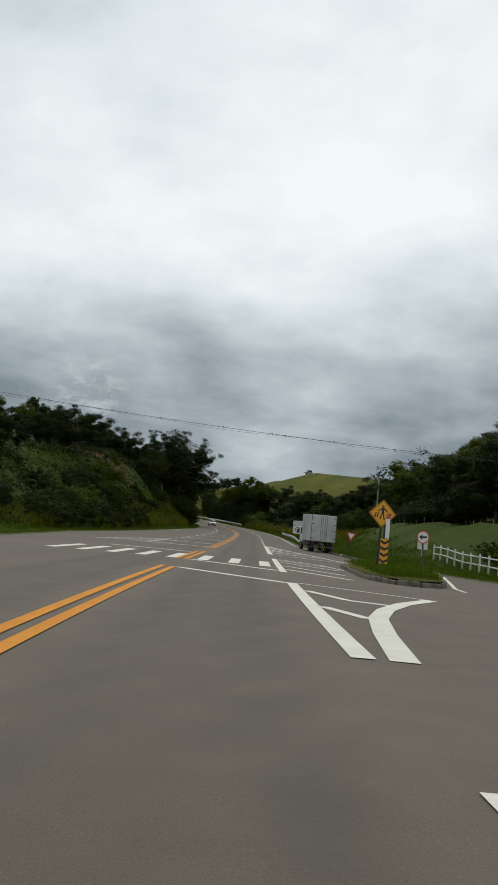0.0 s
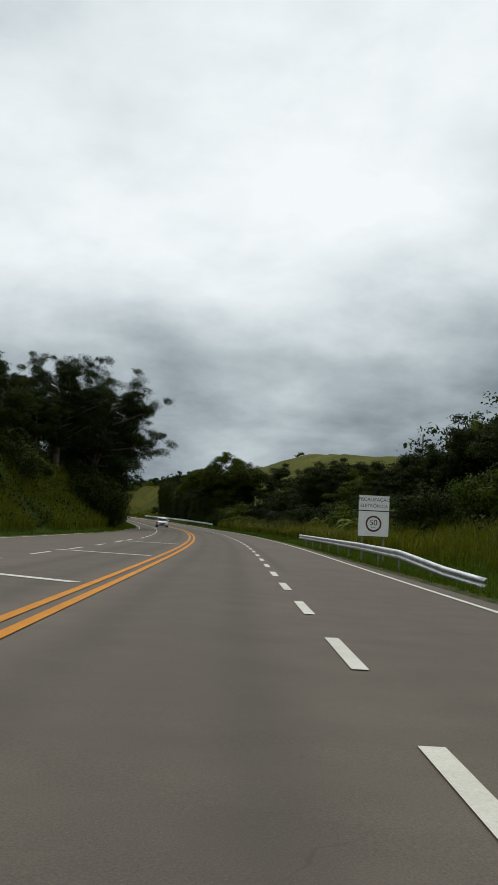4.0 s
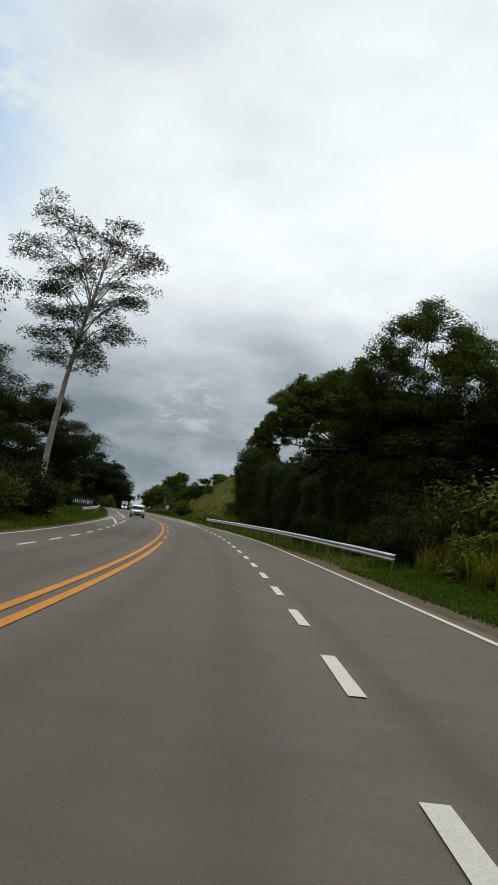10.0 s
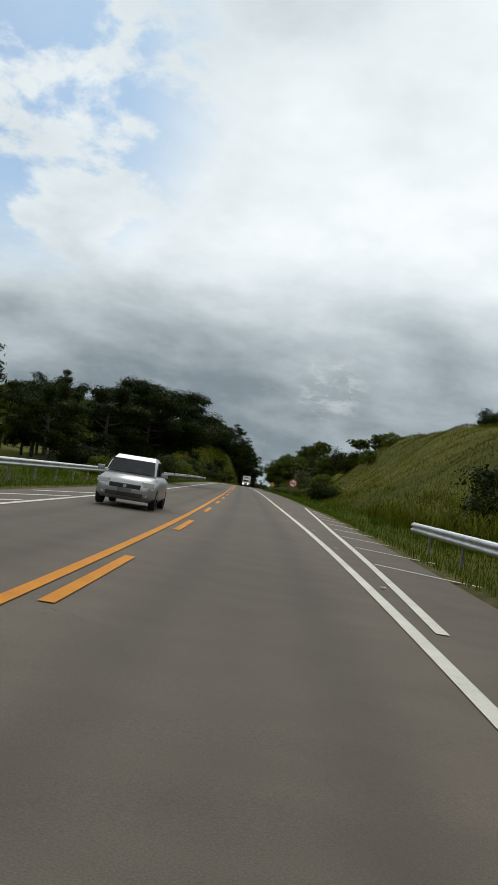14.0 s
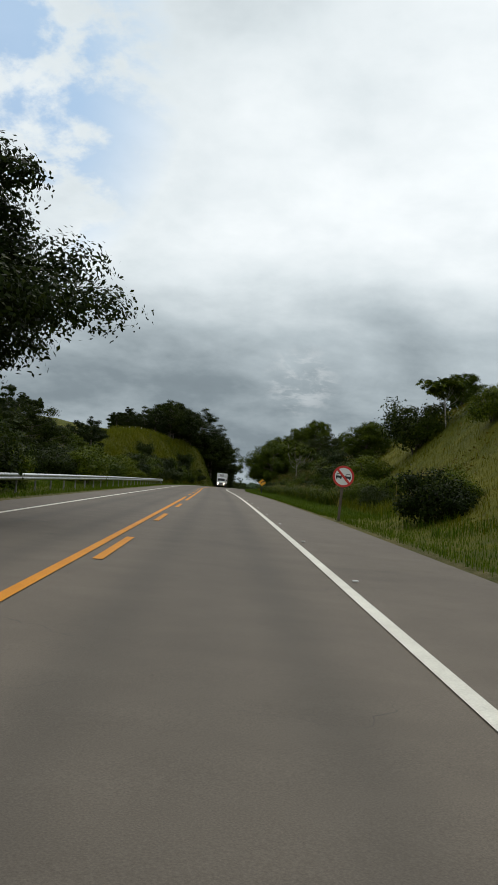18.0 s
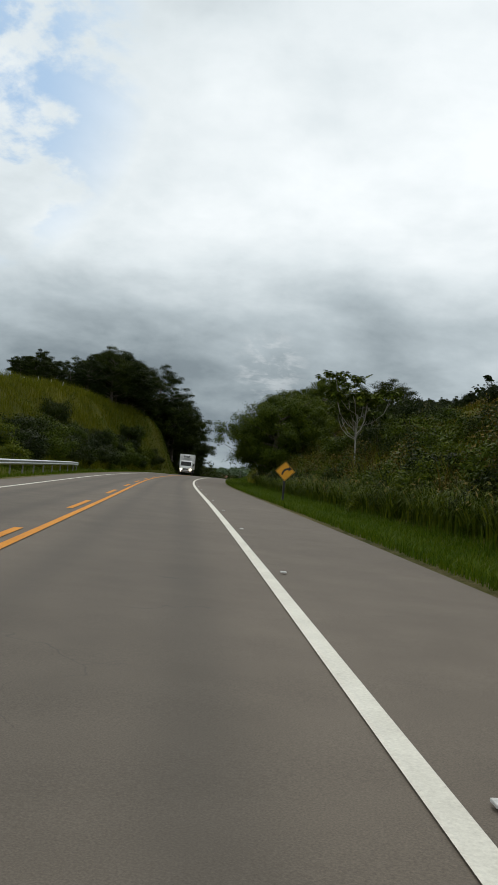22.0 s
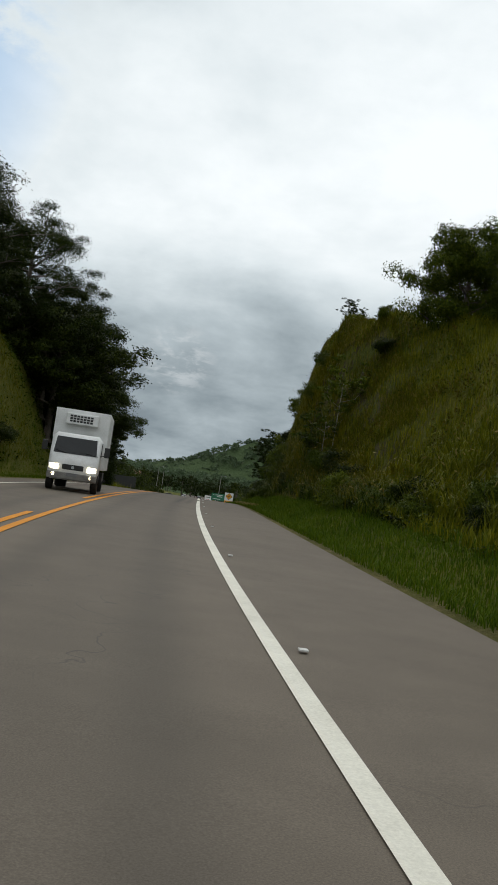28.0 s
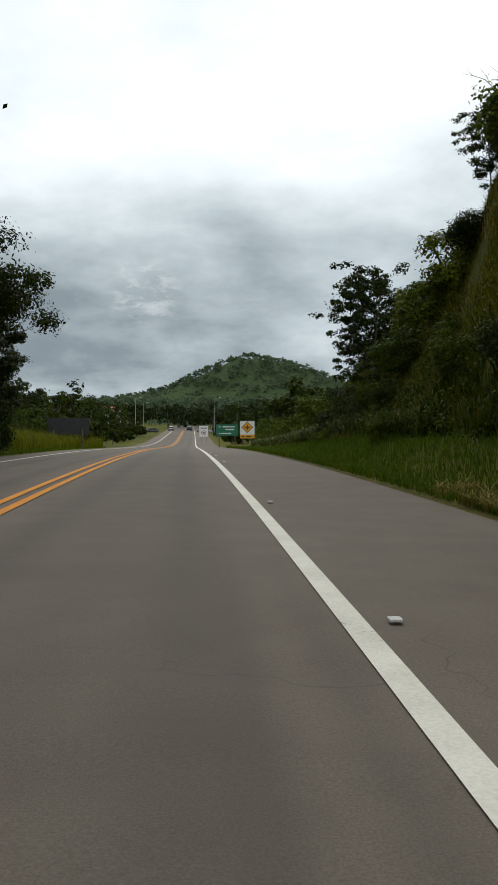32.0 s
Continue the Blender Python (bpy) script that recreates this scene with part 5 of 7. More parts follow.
    creepers("bank_creepers", 40000, 618, 690, 2.4, 6.5, -1, 0.8, 0.08, M_LEAF_MID, "green leafy weeds on the lower end of the cut slope")
    bare_tree(632, -12.0, 4.4, 15)
    plant("sapling", 596, -10.2, 5.2, 50, "young pale-stemmed tree on the cut slope")
    plant("sapling", 596.3, -9.7, 4.2, 150, "young pale-stemmed tree on the cut slope")
    scatter(["pale", "twig", "pale", "dark"], 594, 626, -12.6, -11.6, 12, 0.6, 1.1, (0.8, 1.2), 0.2)
    far_wood("hillside_bushes", spots_on(646, 740, -20, -11, 40, 1.4, 3.2), "green bushes beyond the cut", 0.12, (24, 80), 1.5, M_LEAF_MID)
    far_wood("far_wood", spots_on(690, 900, -45, -13, 90, 4, 10) + spots_on(740, 860, -14, -9, 50, 2, 3.5) + spots_on(700, 1000, -120, -45, 60, 7, 12), "trees on the slope beyond the cut", 0.4)
    # left: hill behind the junction
    far_wood("hillside_bushes", spots_on(92, 200, 13.5, 17.5, 40, 1.6, 3.2), "dark bushes over the hillside", 0.10, (24, 90), 1.5)
    far_wood("hillside_bushes", spots_on(55, 105, 18, 28, 14, 2.2, 3.6), "dark bushes behind the junction", 0.10, (26, 90), 1.5)
    scatter(["light", "bush"], 110, 155, 17, 21, 10, 3.0, 4.2)
    scatter(["dark", "broad", "wall", "broad2"], 92, 136, 16, 23, 12, 2.6, 4.4)
    scatter(D, 184, 215, 17, 30, 14, 6, 9)
    scatter(D, 150, 200, 28, 36, 14, 5, 8)
    scatter(D, 110, 150, 24, 34, 8, 5, 8)
    far_wood("far_wood", spots_on(60, 260, 36, 75, 44, 7, 11), "trees on the hill behind the junction", 0.42)
    plant("tall", 221, 12.6, 17.8, 15, widen=1.1, tilt=(0, 13))
    plant("tall", 229, 13.0, 16.0, 140, widen=1.1, tilt=(0, 9))
    plant("tall", 212, 15.5, 14.0, 260)
    plant("broad2", 236, 12.5, 13.0, 75)
    for s, n, h in ((233, 12.8, 11.5), (245, 11.8, 10.5), (252, 11.2, 9.6), (226, 12.4, 8.6)):
        plant("tall", s, n, h, s * 51, "dark full-leaved tree on the steep bank", widen=1.1)
    scatter(["wall", "dark"], 205, 246, 9.2, 13, 14, 3.0, 6.5, (0.7, 1.0))
    scatter(["broad", "broad2"], 240, 285, 13.5, 22, 10, 7, 9.5)
    scatter(["dark", "wall", "bush"], 240, 300, 9, 12.5, 20, 2.4, 4.6)
    plant("oak", 313, 12.6, 10.2, 33, "round dark tree behind the tall thin one", widen=0.95)
    for s, n, h in ((266, 9.0, 3.8), (258, 9.4, 4.2), (272, 8.7, 3.0), (250, 10.2, 4.6), (280, 9.2, 3.0)):
        plant("bush", s, n, h, s * 31, "green leafy bush on the steep bank", widen=0.75)
    plant("giant", 279, 15.5, 13.0, 61, widen=1.1)
    plant("giant", 290, 14.5, 11.0, 161, widen=1.1)
    plant("giant", 270, 12.0, 13.0, 133, "tall dark tree beside the thin pale one", widen=0.85)
    scatter(["light", "bush"], 325, 350, 11, 16, 8, 3.5, 6.5)
    # left: behind the long guard rail
    scatter(["broad", "light", "broad2"], 362, 425, 12, 24, 20, 5.5, 8.2)
    plant("oak", 405, 8.5, 9.8, 200, widen=1.08)
    plant("oak", 411, 11.5, 9.0, 80, widen=0.9)
    scatter(["thicket", "wall"], 398, 426, 9.4, 11, 7, 3.6, 5.0, (0.7, 0.95))
    plant("broad", 398, 11.5, 8.5, 20, widen=1.1)
    scatter(["bush", "dark", "pale"], 380, 520, 8.6, 13, 34, 1.6, 3.6)
    scatter(["broad", "light"], 432, 525, 15, 30, 22, 4.2, 6.4)
    far_wood("far_wood", spots_on(422, 545, 30, 62, 60, 4, 6.5), "trees on the hillside behind the guard rail", 0.4)
    far_wood("far_wood", spots_on(448, 560, -62, -34, 46, 4, 7.5), "trees along the crest of the green hill", 0.36)
    # left: trees on the bank's crest and over the bend
    scatter(["broad", "broad2", "broad"], 556, 592, 18, 26, 12, 3.6, 5.2)
    scatter(["broad", "broad2", "broad"], 592, 640, 13, 21, 14, 6.5, 9.0)
    scatter(["giant", "broad", "broad2"], 619, 637, 9.0, 12, 10, 8.5, 12.0, (0.85, 1.1))
    scatter(["broad", "broad2", "light"], 632, 662, 9.0, 13, 9, 6.5, 9.5, (0.85, 1.1))
    scatter(["thicket", "wall"], 621, 658, 7.8, 9.8, 22, 3.0, 5.5, (0.6, 0.9))
    plant("oak", 645, 10.4, 11.0, 250, "big dark tree leaning towards the road beyond the bend", widen=0.95)
    plant("giant", 640, 10.5, 10.0, 30, widen=1.2)
    for s, n, h in ((627, 9.8, 14.0), (619, 12.0, 12.5), (633, 9.8, 11.5)):
        plant("giant", s, n, h, s * 7, "tall open-crowned tree on the bank's edge")
    scatter(["broad", "giant", "broad2"], 586, 612, 13.0, 17, 9, 7.0, 10.0)
    for s, n, h in ((590, 15.0, 9.0), (597, 14.0, 10.0), (604, 13.4, 10.0), (582, 17, 6.6), (574, 20, 4.6)):
        plant("giant", s, n, h, s * 13, "dark full-crowned tree on the bank's crest", widen=1.25)
    scatter(["dark", "bush", "dark"], 522, 548, 8.6, 12.5, 14, 2.2, 3.6)
    scatter(["dark", "wall", "dark", "bush"], 540, 588, 8.4, 11.0, 28, 1.8, 3.0, (0.9, 1.3))
    scatter(["dark", "bush"], 552, 604, 8.0, 9.6, 14, 1.2, 2.4)
    far_wood("hillside_bushes", spots_on(655, 760, 10, 18, 30, 1.8, 4.0), "green bushes on the far verge", 0.12, (24, 80), 1.5, M_LEAF_MID)
    scatter(["light", "broad"], 660, 720, 14, 30, 10, 5, 8)
    far_wood("far_wood", spots_on(715, 900, 14, 60, 110, 5, 10) + spots_on(705, 860, 9, 15, 60, 2, 4) + spots_on(700, 1000, 60, 130, 60, 7, 12), "trees on the valley's side", 0.4)
    far_wood("far_wood", spots_on(905, 1050, -110, 110, 200, 7, 12), "wooded valley floor beyond the junction", 0.5)
    # these crowns take the pale leaf that has distance haze in its colour
    far_wood("far_wood", HILL_SPOTS, "tree tops over the distant hills", 1.2, (5, 11), 1.7, M_LEAF_FAR_HAZY)


plants()


def umbrella_tree():
    """Tall thin tree, bare below, with a flat crown of feathery sprays."""
    rng = np.random.default_rng(3)
    ob = thing("tree", place(300, 9.3, -0.2, 20), "tall thin tree with a pale trunk and a flat feathery crown", "tree")
    bm = bmesh.new()
    stem = [Vector((2.0 * t * t, -1.6 * t, 16.9 * t)) for t in np.linspace(0, 1, 8)]
    limb(bm, stem, 0.26, 0.12, 10)
    sprays = []
    for i in range(26):
        t = 0.62 + 0.38 * (i / 25)
        j = min(6, int(t * 7))
        base = stem[j].lerp(stem[j + 1], t * 7 - j)
        az = i * 2.4
        reach = rng.uniform(2.6, 4.6) * (0.7 + 0.5 * (t - 0.62) / 0.38)
        d = Vector((math.cos(az), math.sin(az), 0))
        up = 1.0 + 4.0 * (t - 0.62) / 0.38
        end = base + d * reach + Vector((0, 0, up))
        mid = base + d * reach * 0.5 + Vector((0, 0, up * 0.65))
        limb(bm, [base, mid, end], 0.07, 0.02, 5)
        for q in range(5):
            e = mid.lerp(end, 0.3 + 0.18 * q) + Vector((rng.normal() * 0.7, rng.normal() * 0.7, rng.normal() * 0.2 + 0.2))
            limb(bm, [mid.lerp(end, 0.25 + 0.15 * q), e], 0.02, 0.008, 4)
            sprays.append(e)
    part("trunk", bm, M_BARK_PALE, ob)
    cs = []
    for e in sprays:
        a = rng.uniform(0, 6.28, 260)
        r = 1.1 * np.sqrt(rng.uniform(0, 1, 260))
        cs.append(np.stack([e.x + r * np.cos(a), e.y + r * np.sin(a), e.z + rng.normal(0, 0.17, 260) - 0.32 * r], -1))
    child("crown", quads_mesh("crown", leaf_quads(np.concatenate(cs), 0.085, rng, 0.9, 2.8), M_LEAF_GREY), ob)


def cecropia(s, n, height, turn, seed):
    """Pale candelabra stems with big hand-shaped leaves at the ends."""
    rng = np.random.default_rng(seed)
    ob = thing("tree", place(s, n, -0.2, turn), "pale-branched tree with clusters of big hand-shaped leaves", "tree", "pale-branched trees")
    bm = bmesh.new()
    stem = [Vector((0.25 * t + 0.12 * math.sin(4 * t), 0.2 * t, height * 0.6 * t)) for t in np.linspace(0, 1, 6)]
    limb(bm, stem, 0.055, 0.028, 8)
    ends = []
    for i in range(9):
        az, t = i * 2.4, 0.66 + 0.34 * i / 8
        j = min(4, int(t * 5))
        base = stem[j].lerp(stem[j + 1], t * 5 - j)
        d = Vector((math.cos(az), math.sin(az), 0))
        reach = height * rng.uniform(0.16, 0.36) * (1.15 - 0.45 * t)
        up = height * rng.uniform(0.16, 0.34)
        pts = [base + d * reach * math.sin(1.57 * u) + Vector((0, 0, up * (0.35 * u + 0.65 * u * u))) for u in (0, 0.3, 0.6, 0.85, 1.0)]
        limb(bm, pts, 0.020, 0.010, 6)
        e2 = pts[2] + (pts[4] - pts[2]) * 0.6 + Vector((rng.normal() * 0.35, rng.normal() * 0.35, 0.35))
        limb(bm, [pts[2], e2], 0.015, 0.009, 5)
        ends += [pts[-1], e2]
    part("trunk", bm, M_BARK_PALE, ob)
    qs = []
    for e in ends:
        for q in range(11):
            az = q * 0.57 + rng.uniform(0, 0.6)
            hub = np.array(e) + np.array([math.cos(az), math.sin(az), 0.25]) * rng.uniform(0.15, 0.7) + rng.normal(size=3) * 0.14
            for f in range(8):
                b = f * math.pi / 4 + az
                tip = hub + np.array([math.cos(b) * 0.26, math.sin(b) * 0.26, -0.10 + 0.16 * math.cos(b - az * 3)])
                side = np.array([-math.sin(b), math.cos(b), 0]) * 0.085
                mid = hub * 0.4 + tip * 0.6 + np.array([0, 0, 0.03])
                qs.append([hub, mid - side, tip, mid + side])
    child("crown", quads_mesh("crown", np.array(qs), M_LEAF_MID), ob)


def banana(s, n, height, turn, seed):
    rng = np.random.default_rng(seed)
    ob = thing("banana_plant", place(s, n, -0.1, turn), "banana plant with torn drooping leaves, partly dried", "plant", "banana plants")
    bm = bmesh.new()
    limb(bm, [Vector((0, 0, 0)), Vector((0.05, 0, height * 0.3)), Vector((0.1, 0, height * 0.55))], 0.13, 0.07, 9)
    part("stem", bm, M_BARK_PALE, ob)
    for i in range(9):
        az, dry = i * 2.4, i > 5
        L = height * rng.uniform(0.5, 0.7)
        rise_ = 0.25 if dry else rng.uniform(0.7, 1.1)
        pts = []
        for t in np.linspace(0, 1, 9):
            r = L * (0.15 + 0.75 * t)
            z = height * 0.55 + L * (rise_ * t - 1.1 * t * t * (1.4 if dry else 0.8))
            w = 0.24 * math.sin(math.pi * min(1, 0.12 + 0.86 * t)) * (0.5 if dry else 1) * (0.75 + 0.3 * (int(t * 8) % 2))
            c, sd = np.array([math.cos(az) * r, math.sin(az) * r, z]), np.array([-math.sin(az), math.cos(az), 0.0])
            pts.append([c - sd * w + [0, 0, -w * 0.35], c, c + sd * w + [0, 0, -w * 0.35]])
        child("leaf", grid_mesh("leaf", np.array(pts), M_GRASS_DRY if dry else M_LEAF_LIGHT), ob, "dry brown leaf" if dry else "")


umbrella_tree()
for a in ((497, -12.2, 6.6, 140, 2), (508, -14.0, 5.6, 40, 7), (444, -17, 3.6, 80, 4)):
    cecropia(*a)
for a in ((178, -13.2, 2.6, 10, 1), (180.5, -12.8, 2.2, 80, 2), (184, -13.6, 2.8, 160, 3), (172, -15.5, 3.0, 40, 4), (196, -14.5, 2.6, 70, 5), (206, -15, 2.8, 10, 6), (186, -19, 3.4, 90, 7)):
    banana(*a)


# ---- signs, rails, fences ----
def letters(text, size, material, parent, x, y, z, name="lettering", face=-1):
    """Words standing upright in the x, z plane, facing down the local y axis."""
    cu = bpy.data.curves.new(name, "FONT")
    cu.body, cu.size, cu.align_x, cu.align_y, cu.extrude = text, size, "CENTER", "CENTER", 0.001
    tmp = new(name, cu)
    me = bpy.data.meshes.new_from_object(tmp)
    bpy.data.objects.remove(tmp)
    me.transform(Matrix.Rotation(radians(90), 4, "X"))
    me.materials.clear()
    me.materials.append(material)
    ob = child(name, me, parent)
    ob.location = (x, y, z)
    return ob


def ring(bm, r0, r1, y, z, seg=40, depth=0.003):
    """A flat ring (or disc, r0 = 0) in the x, z plane, given a little depth."""
    a = [2 * math.pi * i / seg for i in range(seg)]
    if r0 <= 0:
        poly_prism(bm, [(r1 * math.cos(t), z + r1 * math.sin(t)) for t in a], y, y - depth)
        return bm
    for i in range(seg):
        t0, t1 = a[i], a[(i + 1) % seg]
        pts = [(r0 * math.cos(t0), z + r0 * math.sin(t0)), (r1 * math.cos(t0), z + r1 * math.sin(t0)), (r1 * math.cos(t1), z + r1 * math.sin(t1)), (r0 * math.cos(t1), z + r0 * math.sin(t1))]
        poly_prism(bm, pts, y, y - depth)
    return bm


def diamond_sign(s, n, h, side, label, symbol, turn=0.0, post=M_BLACK, lean=0.0):
    """A yellow diamond on a post, black rim and symbol; faces the coming traffic."""
    ob = thing("warning_sign", place(s, n, 0, turn) @ pose(0, 0, 0, 0, lean, 0), label, "road sign", "yellow warning signs")
    r = side * 0.7071
    part("post", box(bmesh.new(), (0.09, 0.09, h + r * 0.6 + 0.3), (0, 0.05, (h + r * 0.6) / 2 - 0.15), bevel=0.008), post, ob)
    dia = lambda q: [(q, h), (0, h + q), (-q, h), (0, h - q)]
    plate = part("plate", poly_prism(bmesh.new(), dia(r), 0.0, -0.006), M_SIGN_YELLOW, ob)
    bm = bmesh.new()
    a, b = r * 0.95, r * 0.90
    for i in range(4):
        p = lambda q, k: ((q, 0), (0, q), (-q, 0), (0, -q))[k % 4]
        (x0, z0), (x1, z1), (x2, z2), (x3, z3) = p(a, i), p(a, i + 1), p(b, i + 1), p(b, i)
        poly_prism(bm, [(x0, h + z0), (x1, h + z1), (x2, h + z2), (x3, h + z3)], -0.0065, -0.009)
    part("border", bm, M_BLACK, plate)
    part("symbol", symbol(bmesh.new(), h, r), M_BLACK, plate)
    part("plate_back", poly_prism(bmesh.new(), dia(r * 0.995), 0.004, 0.001), M_SIGN_BACK, ob)
    return ob


def bent_arrow(flip):
    def draw(bm, h, r):
        c, w = r * 0.62, r * 0.09
        cx, cz = (r * 0.34) * flip, h - r * 0.36
        for i in range(8):
            t0, t1 = radians(90 + 90 * (1 - i / 8)), radians(90 + 90 * (1 - (i + 1) / 8))
            pts = []
            for t, rr in ((t0, c + w), (t1, c + w), (t1, c - w), (t0, c - w)):
                pts.append((cx + flip * rr * math.cos(t), cz + rr * math.sin(t)))
            poly_prism(bm, pts, -0.0065, -0.010)
        x0, z0 = cx, cz + c
        poly_prism(bm, [(x0 - 0.01 * flip, z0 + r * 0.24), (x0 + flip * r * 0.36, z0), (x0 - 0.01 * flip, z0 - r * 0.24)], -0.0065, -0.010)
        return bm
    return draw


def crossing_symbol(bm, h, r):
    """A plain walking figure over a crossing's bars."""
    ring(bm, 0, r * 0.085, -0.0065, h + r * 0.52, 14)
    for pts in ([(-0.10, 0.42), (0.10, 0.42), (0.08, 0.02), (-0.08, 0.02)], [(-0.08, 0.04), (0.02, 0.04), (-0.12, -0.42), (-0.22, -0.42)], [(0.0, 0.04), (0.09, 0.04), (0.20, -0.42), (0.10, -0.42)],
                [(-0.10, 0.42), (-0.06, 0.34), (-0.30, 0.12), (-0.36, 0.16)], [(0.10, 0.42), (0.06, 0.34), (0.30, 0.14), (0.36, 0.20)]):
        poly_prism(bm, [(x * r, h + z * r) for x, z in pts], -0.0065, -0.010)
    for x in (-0.55, -0.38, 0.36, 0.52):
        poly_prism(bm, [((x - 0.05) * r, h - 0.30 * r), ((x + 0.04) * r, h - 0.30 * r), ((x + 0.13) * r, h + 0.06 * r), ((x + 0.04) * r, h + 0.06 * r)], -0.0065, -0.010)
    return bm


def cross_symbol(bm, h, r):
    poly_prism(bm, [(-0.09 * r, h - 0.5 * r), (0.09 * r, h - 0.5 * r), (0.09 * r, h + 0.5 * r), (-0.09 * r, h + 0.5 * r)], -0.0065, -0.010)
    poly_prism(bm, [(-0.5 * r, h - 0.09 * r), (-0.1 * r, h - 0.09 * r), (-0.1 * r, h + 0.09 * r), (-0.5 * r, h + 0.09 * r)], -0.0065, -0.010)
    poly_prism(bm, [(0.1 * r, h - 0.09 * r), (0.5 * r, h - 0.09 * r), (0.5 * r, h + 0.09 * r), (0.1 * r, h + 0.09 * r)], -0.0065, -0.010)
    return bm


def no_overtaking():
    ob = thing("no_overtaking_sign", place(419.6, -6.75, 0, 0) @ pose(0, 0, 0, 0, 2, 0), "round red-rimmed no-overtaking sign on a weathered timber post", "road sign")
    h, r = 1.80, 0.44
    part("post", box(bmesh.new(), (0.10, 0.08, h + 0.45), (0, 0.05, h / 2 - 0.08), bevel=0.012), M_WOOD_POST, ob)
    plate = part("plate", ring(bmesh.new(), 0, r * 0.99, 0, h, 44, 0.006), M_SIGN_WHITE, ob)
    part("red_rim", ring(bmesh.new(), r * 0.80, r, -0.0065, h), M_SIGN_RED, plate)
    for x in (-0.42, 0.42):
        bm = bmesh.new()
        for pts in ([(-0.27, -0.16), (0.27, -0.16), (0.27, 0.04), (-0.27, 0.04)], [(-0.24, 0.04), (-0.19, 0.04), (-0.15, 0.22), (-0.19, 0.22)], [(0.24, 0.04), (0.19, 0.04), (0.15, 0.22), (0.19, 0.22)],
                    [(-0.19, 0.20), (0.19, 0.20), (0.19, 0.25), (-0.19, 0.25)], [(-0.24, -0.27), (-0.13, -0.27), (-0.13, -0.16), (-0.24, -0.16)], [(0.13, -0.27), (0.24, -0.27), (0.24, -0.16), (0.13, -0.16)]):
            poly_prism(bm, [((a + x) * r, h + b * r) for a, b in pts], -0.0065, -0.009)
        part("car_symbol", bm, M_BLACK, plate)
    bm = bmesh.new()
    d, w = r * 0.59, r * 0.075
    poly_prism(bm, [(-d - w, h + d - w), (-d + w, h + d + w), (d + w, h - d + w), (d - w, h - d - w)], -0.0095, -0.012)
    part("red_bar", bm, M_SIGN_RED, plate)
    part("plate_back", ring(bmesh.new(), 0, r * 0.98, 0.004, h, 44, 0.003), M_SIGN_BACK, ob)


def speed_panel():
    ob = thing("speed_camera_sign", place(147.5, -8.9, 0, 2), "white panel announcing electronic speed control at fifty, on two posts", "road sign")
    w, b, t = 1.45, 1.15, 3.05
    for x in (-0.5, 0.5):
        part("post", box(bmesh.new(), (0.07, 0.07, t), (x, 0.05, t / 2 - 0.2), bevel=0.006), M_STEEL_DULL, ob)
    plate = part("plate", box(bmesh.new(), (w, 0.012, t - b), (0, 0, (t + b) / 2)), M_SIGN_WHITE, ob)
    bm = bmesh.new()
    box(bm, (w, 0.004, 0.045), (0, -0.009, 2.33))
    for z in (b + 0.01, t - 0.01):
        box(bm, (w, 0.004, 0.02), (0, -0.009, z))
    for x in (-w / 2 + 0.01, w / 2 - 0.01):
        box(bm, (0.02, 0.004, t - b - 0.04), (x, -0.009, (t + b) / 2))
    part("border", bm, M_BLACK, plate)
    letters("FISCALIZAÇÃO", 0.215, M_BLACK, plate, 0, -0.009, 2.84)
    letters("ELETRÔNICA", 0.215, M_BLACK, plate, 0, -0.009, 2.55)
    part("speed_ring", ring(bmesh.new(), 0.29, 0.37, -0.008, 1.74), surface("faded_ring", (0.06, 0.015, 0.015), (0.12, 0.03, 0.03), 2, 9, 0.5, relief=0), plate)
    letters("50", 0.36, M_BLACK, plate, 0, -0.009, 1.78)
    letters("km/h", 0.10, M_BLACK, plate, 0, -0.009, 1.57)


def yield_sign():
    ob = thing("yield_sign", place(85.8, -10.0, 0, 6) @ pose(0, 0, 0, 0, 3, 0), "red-rimmed white give-way triangle on a dark post", "road sign")
    h = 1.55
    part("post", box(bmesh.new(), (0.08, 0.08, h + 0.3), (0, 0.05, h / 2 - 0.1), bevel=0.008), M_BLACK, ob)
    tri = lambda k: [(-0.42 * k, h + 0.14 + 0.22 * k), (0.42 * k, h + 0.14 + 0.22 * k), (0, h + 0.14 - 0.5 * k)]
    plate = part("plate", poly_prism(bmesh.new(), tri(1.0), 0, -0.006), M_SIGN_RED, ob)
    part("white_field", poly_prism(bmesh.new(), tri(0.62), -0.0065, -0.009), M_SIGN_WHITE, plate)


def arrow_sign():
    ob = thing("turn_sign", place(65.5, -12.0, 0, 5) @ pose(0, 0, 0, 0, -3, 0), "round white sign with a black arrow on a timber post", "road sign")
    h, r = 1.85, 0.36
    part("post", box(bmesh.new(), (0.09, 0.08, h + 0.3), (0, 0.05, h / 2 - 0.1), bevel=0.01), M_WOOD_POST, ob)
    plate = part("plate", ring(bmesh.new(), 0, r * 0.99, 0, h, 40, 0.006), M_SIGN_WHITE, ob)
    part("red_rim", ring(bmesh.new(), r * 0.84, r, -0.0065, h), M_SIGN_RED, plate)
    bm = bmesh.new()
    poly_prism(bm, [(-0.24, h), (-0.04, h + 0.15), (-0.04, h + 0.05), (0.22, h + 0.05), (0.22, h - 0.05), (-0.04, h - 0.05), (-0.04, h - 0.15)], -0.0065, -0.010)
    part("arrow", bm, M_BLACK, plate)


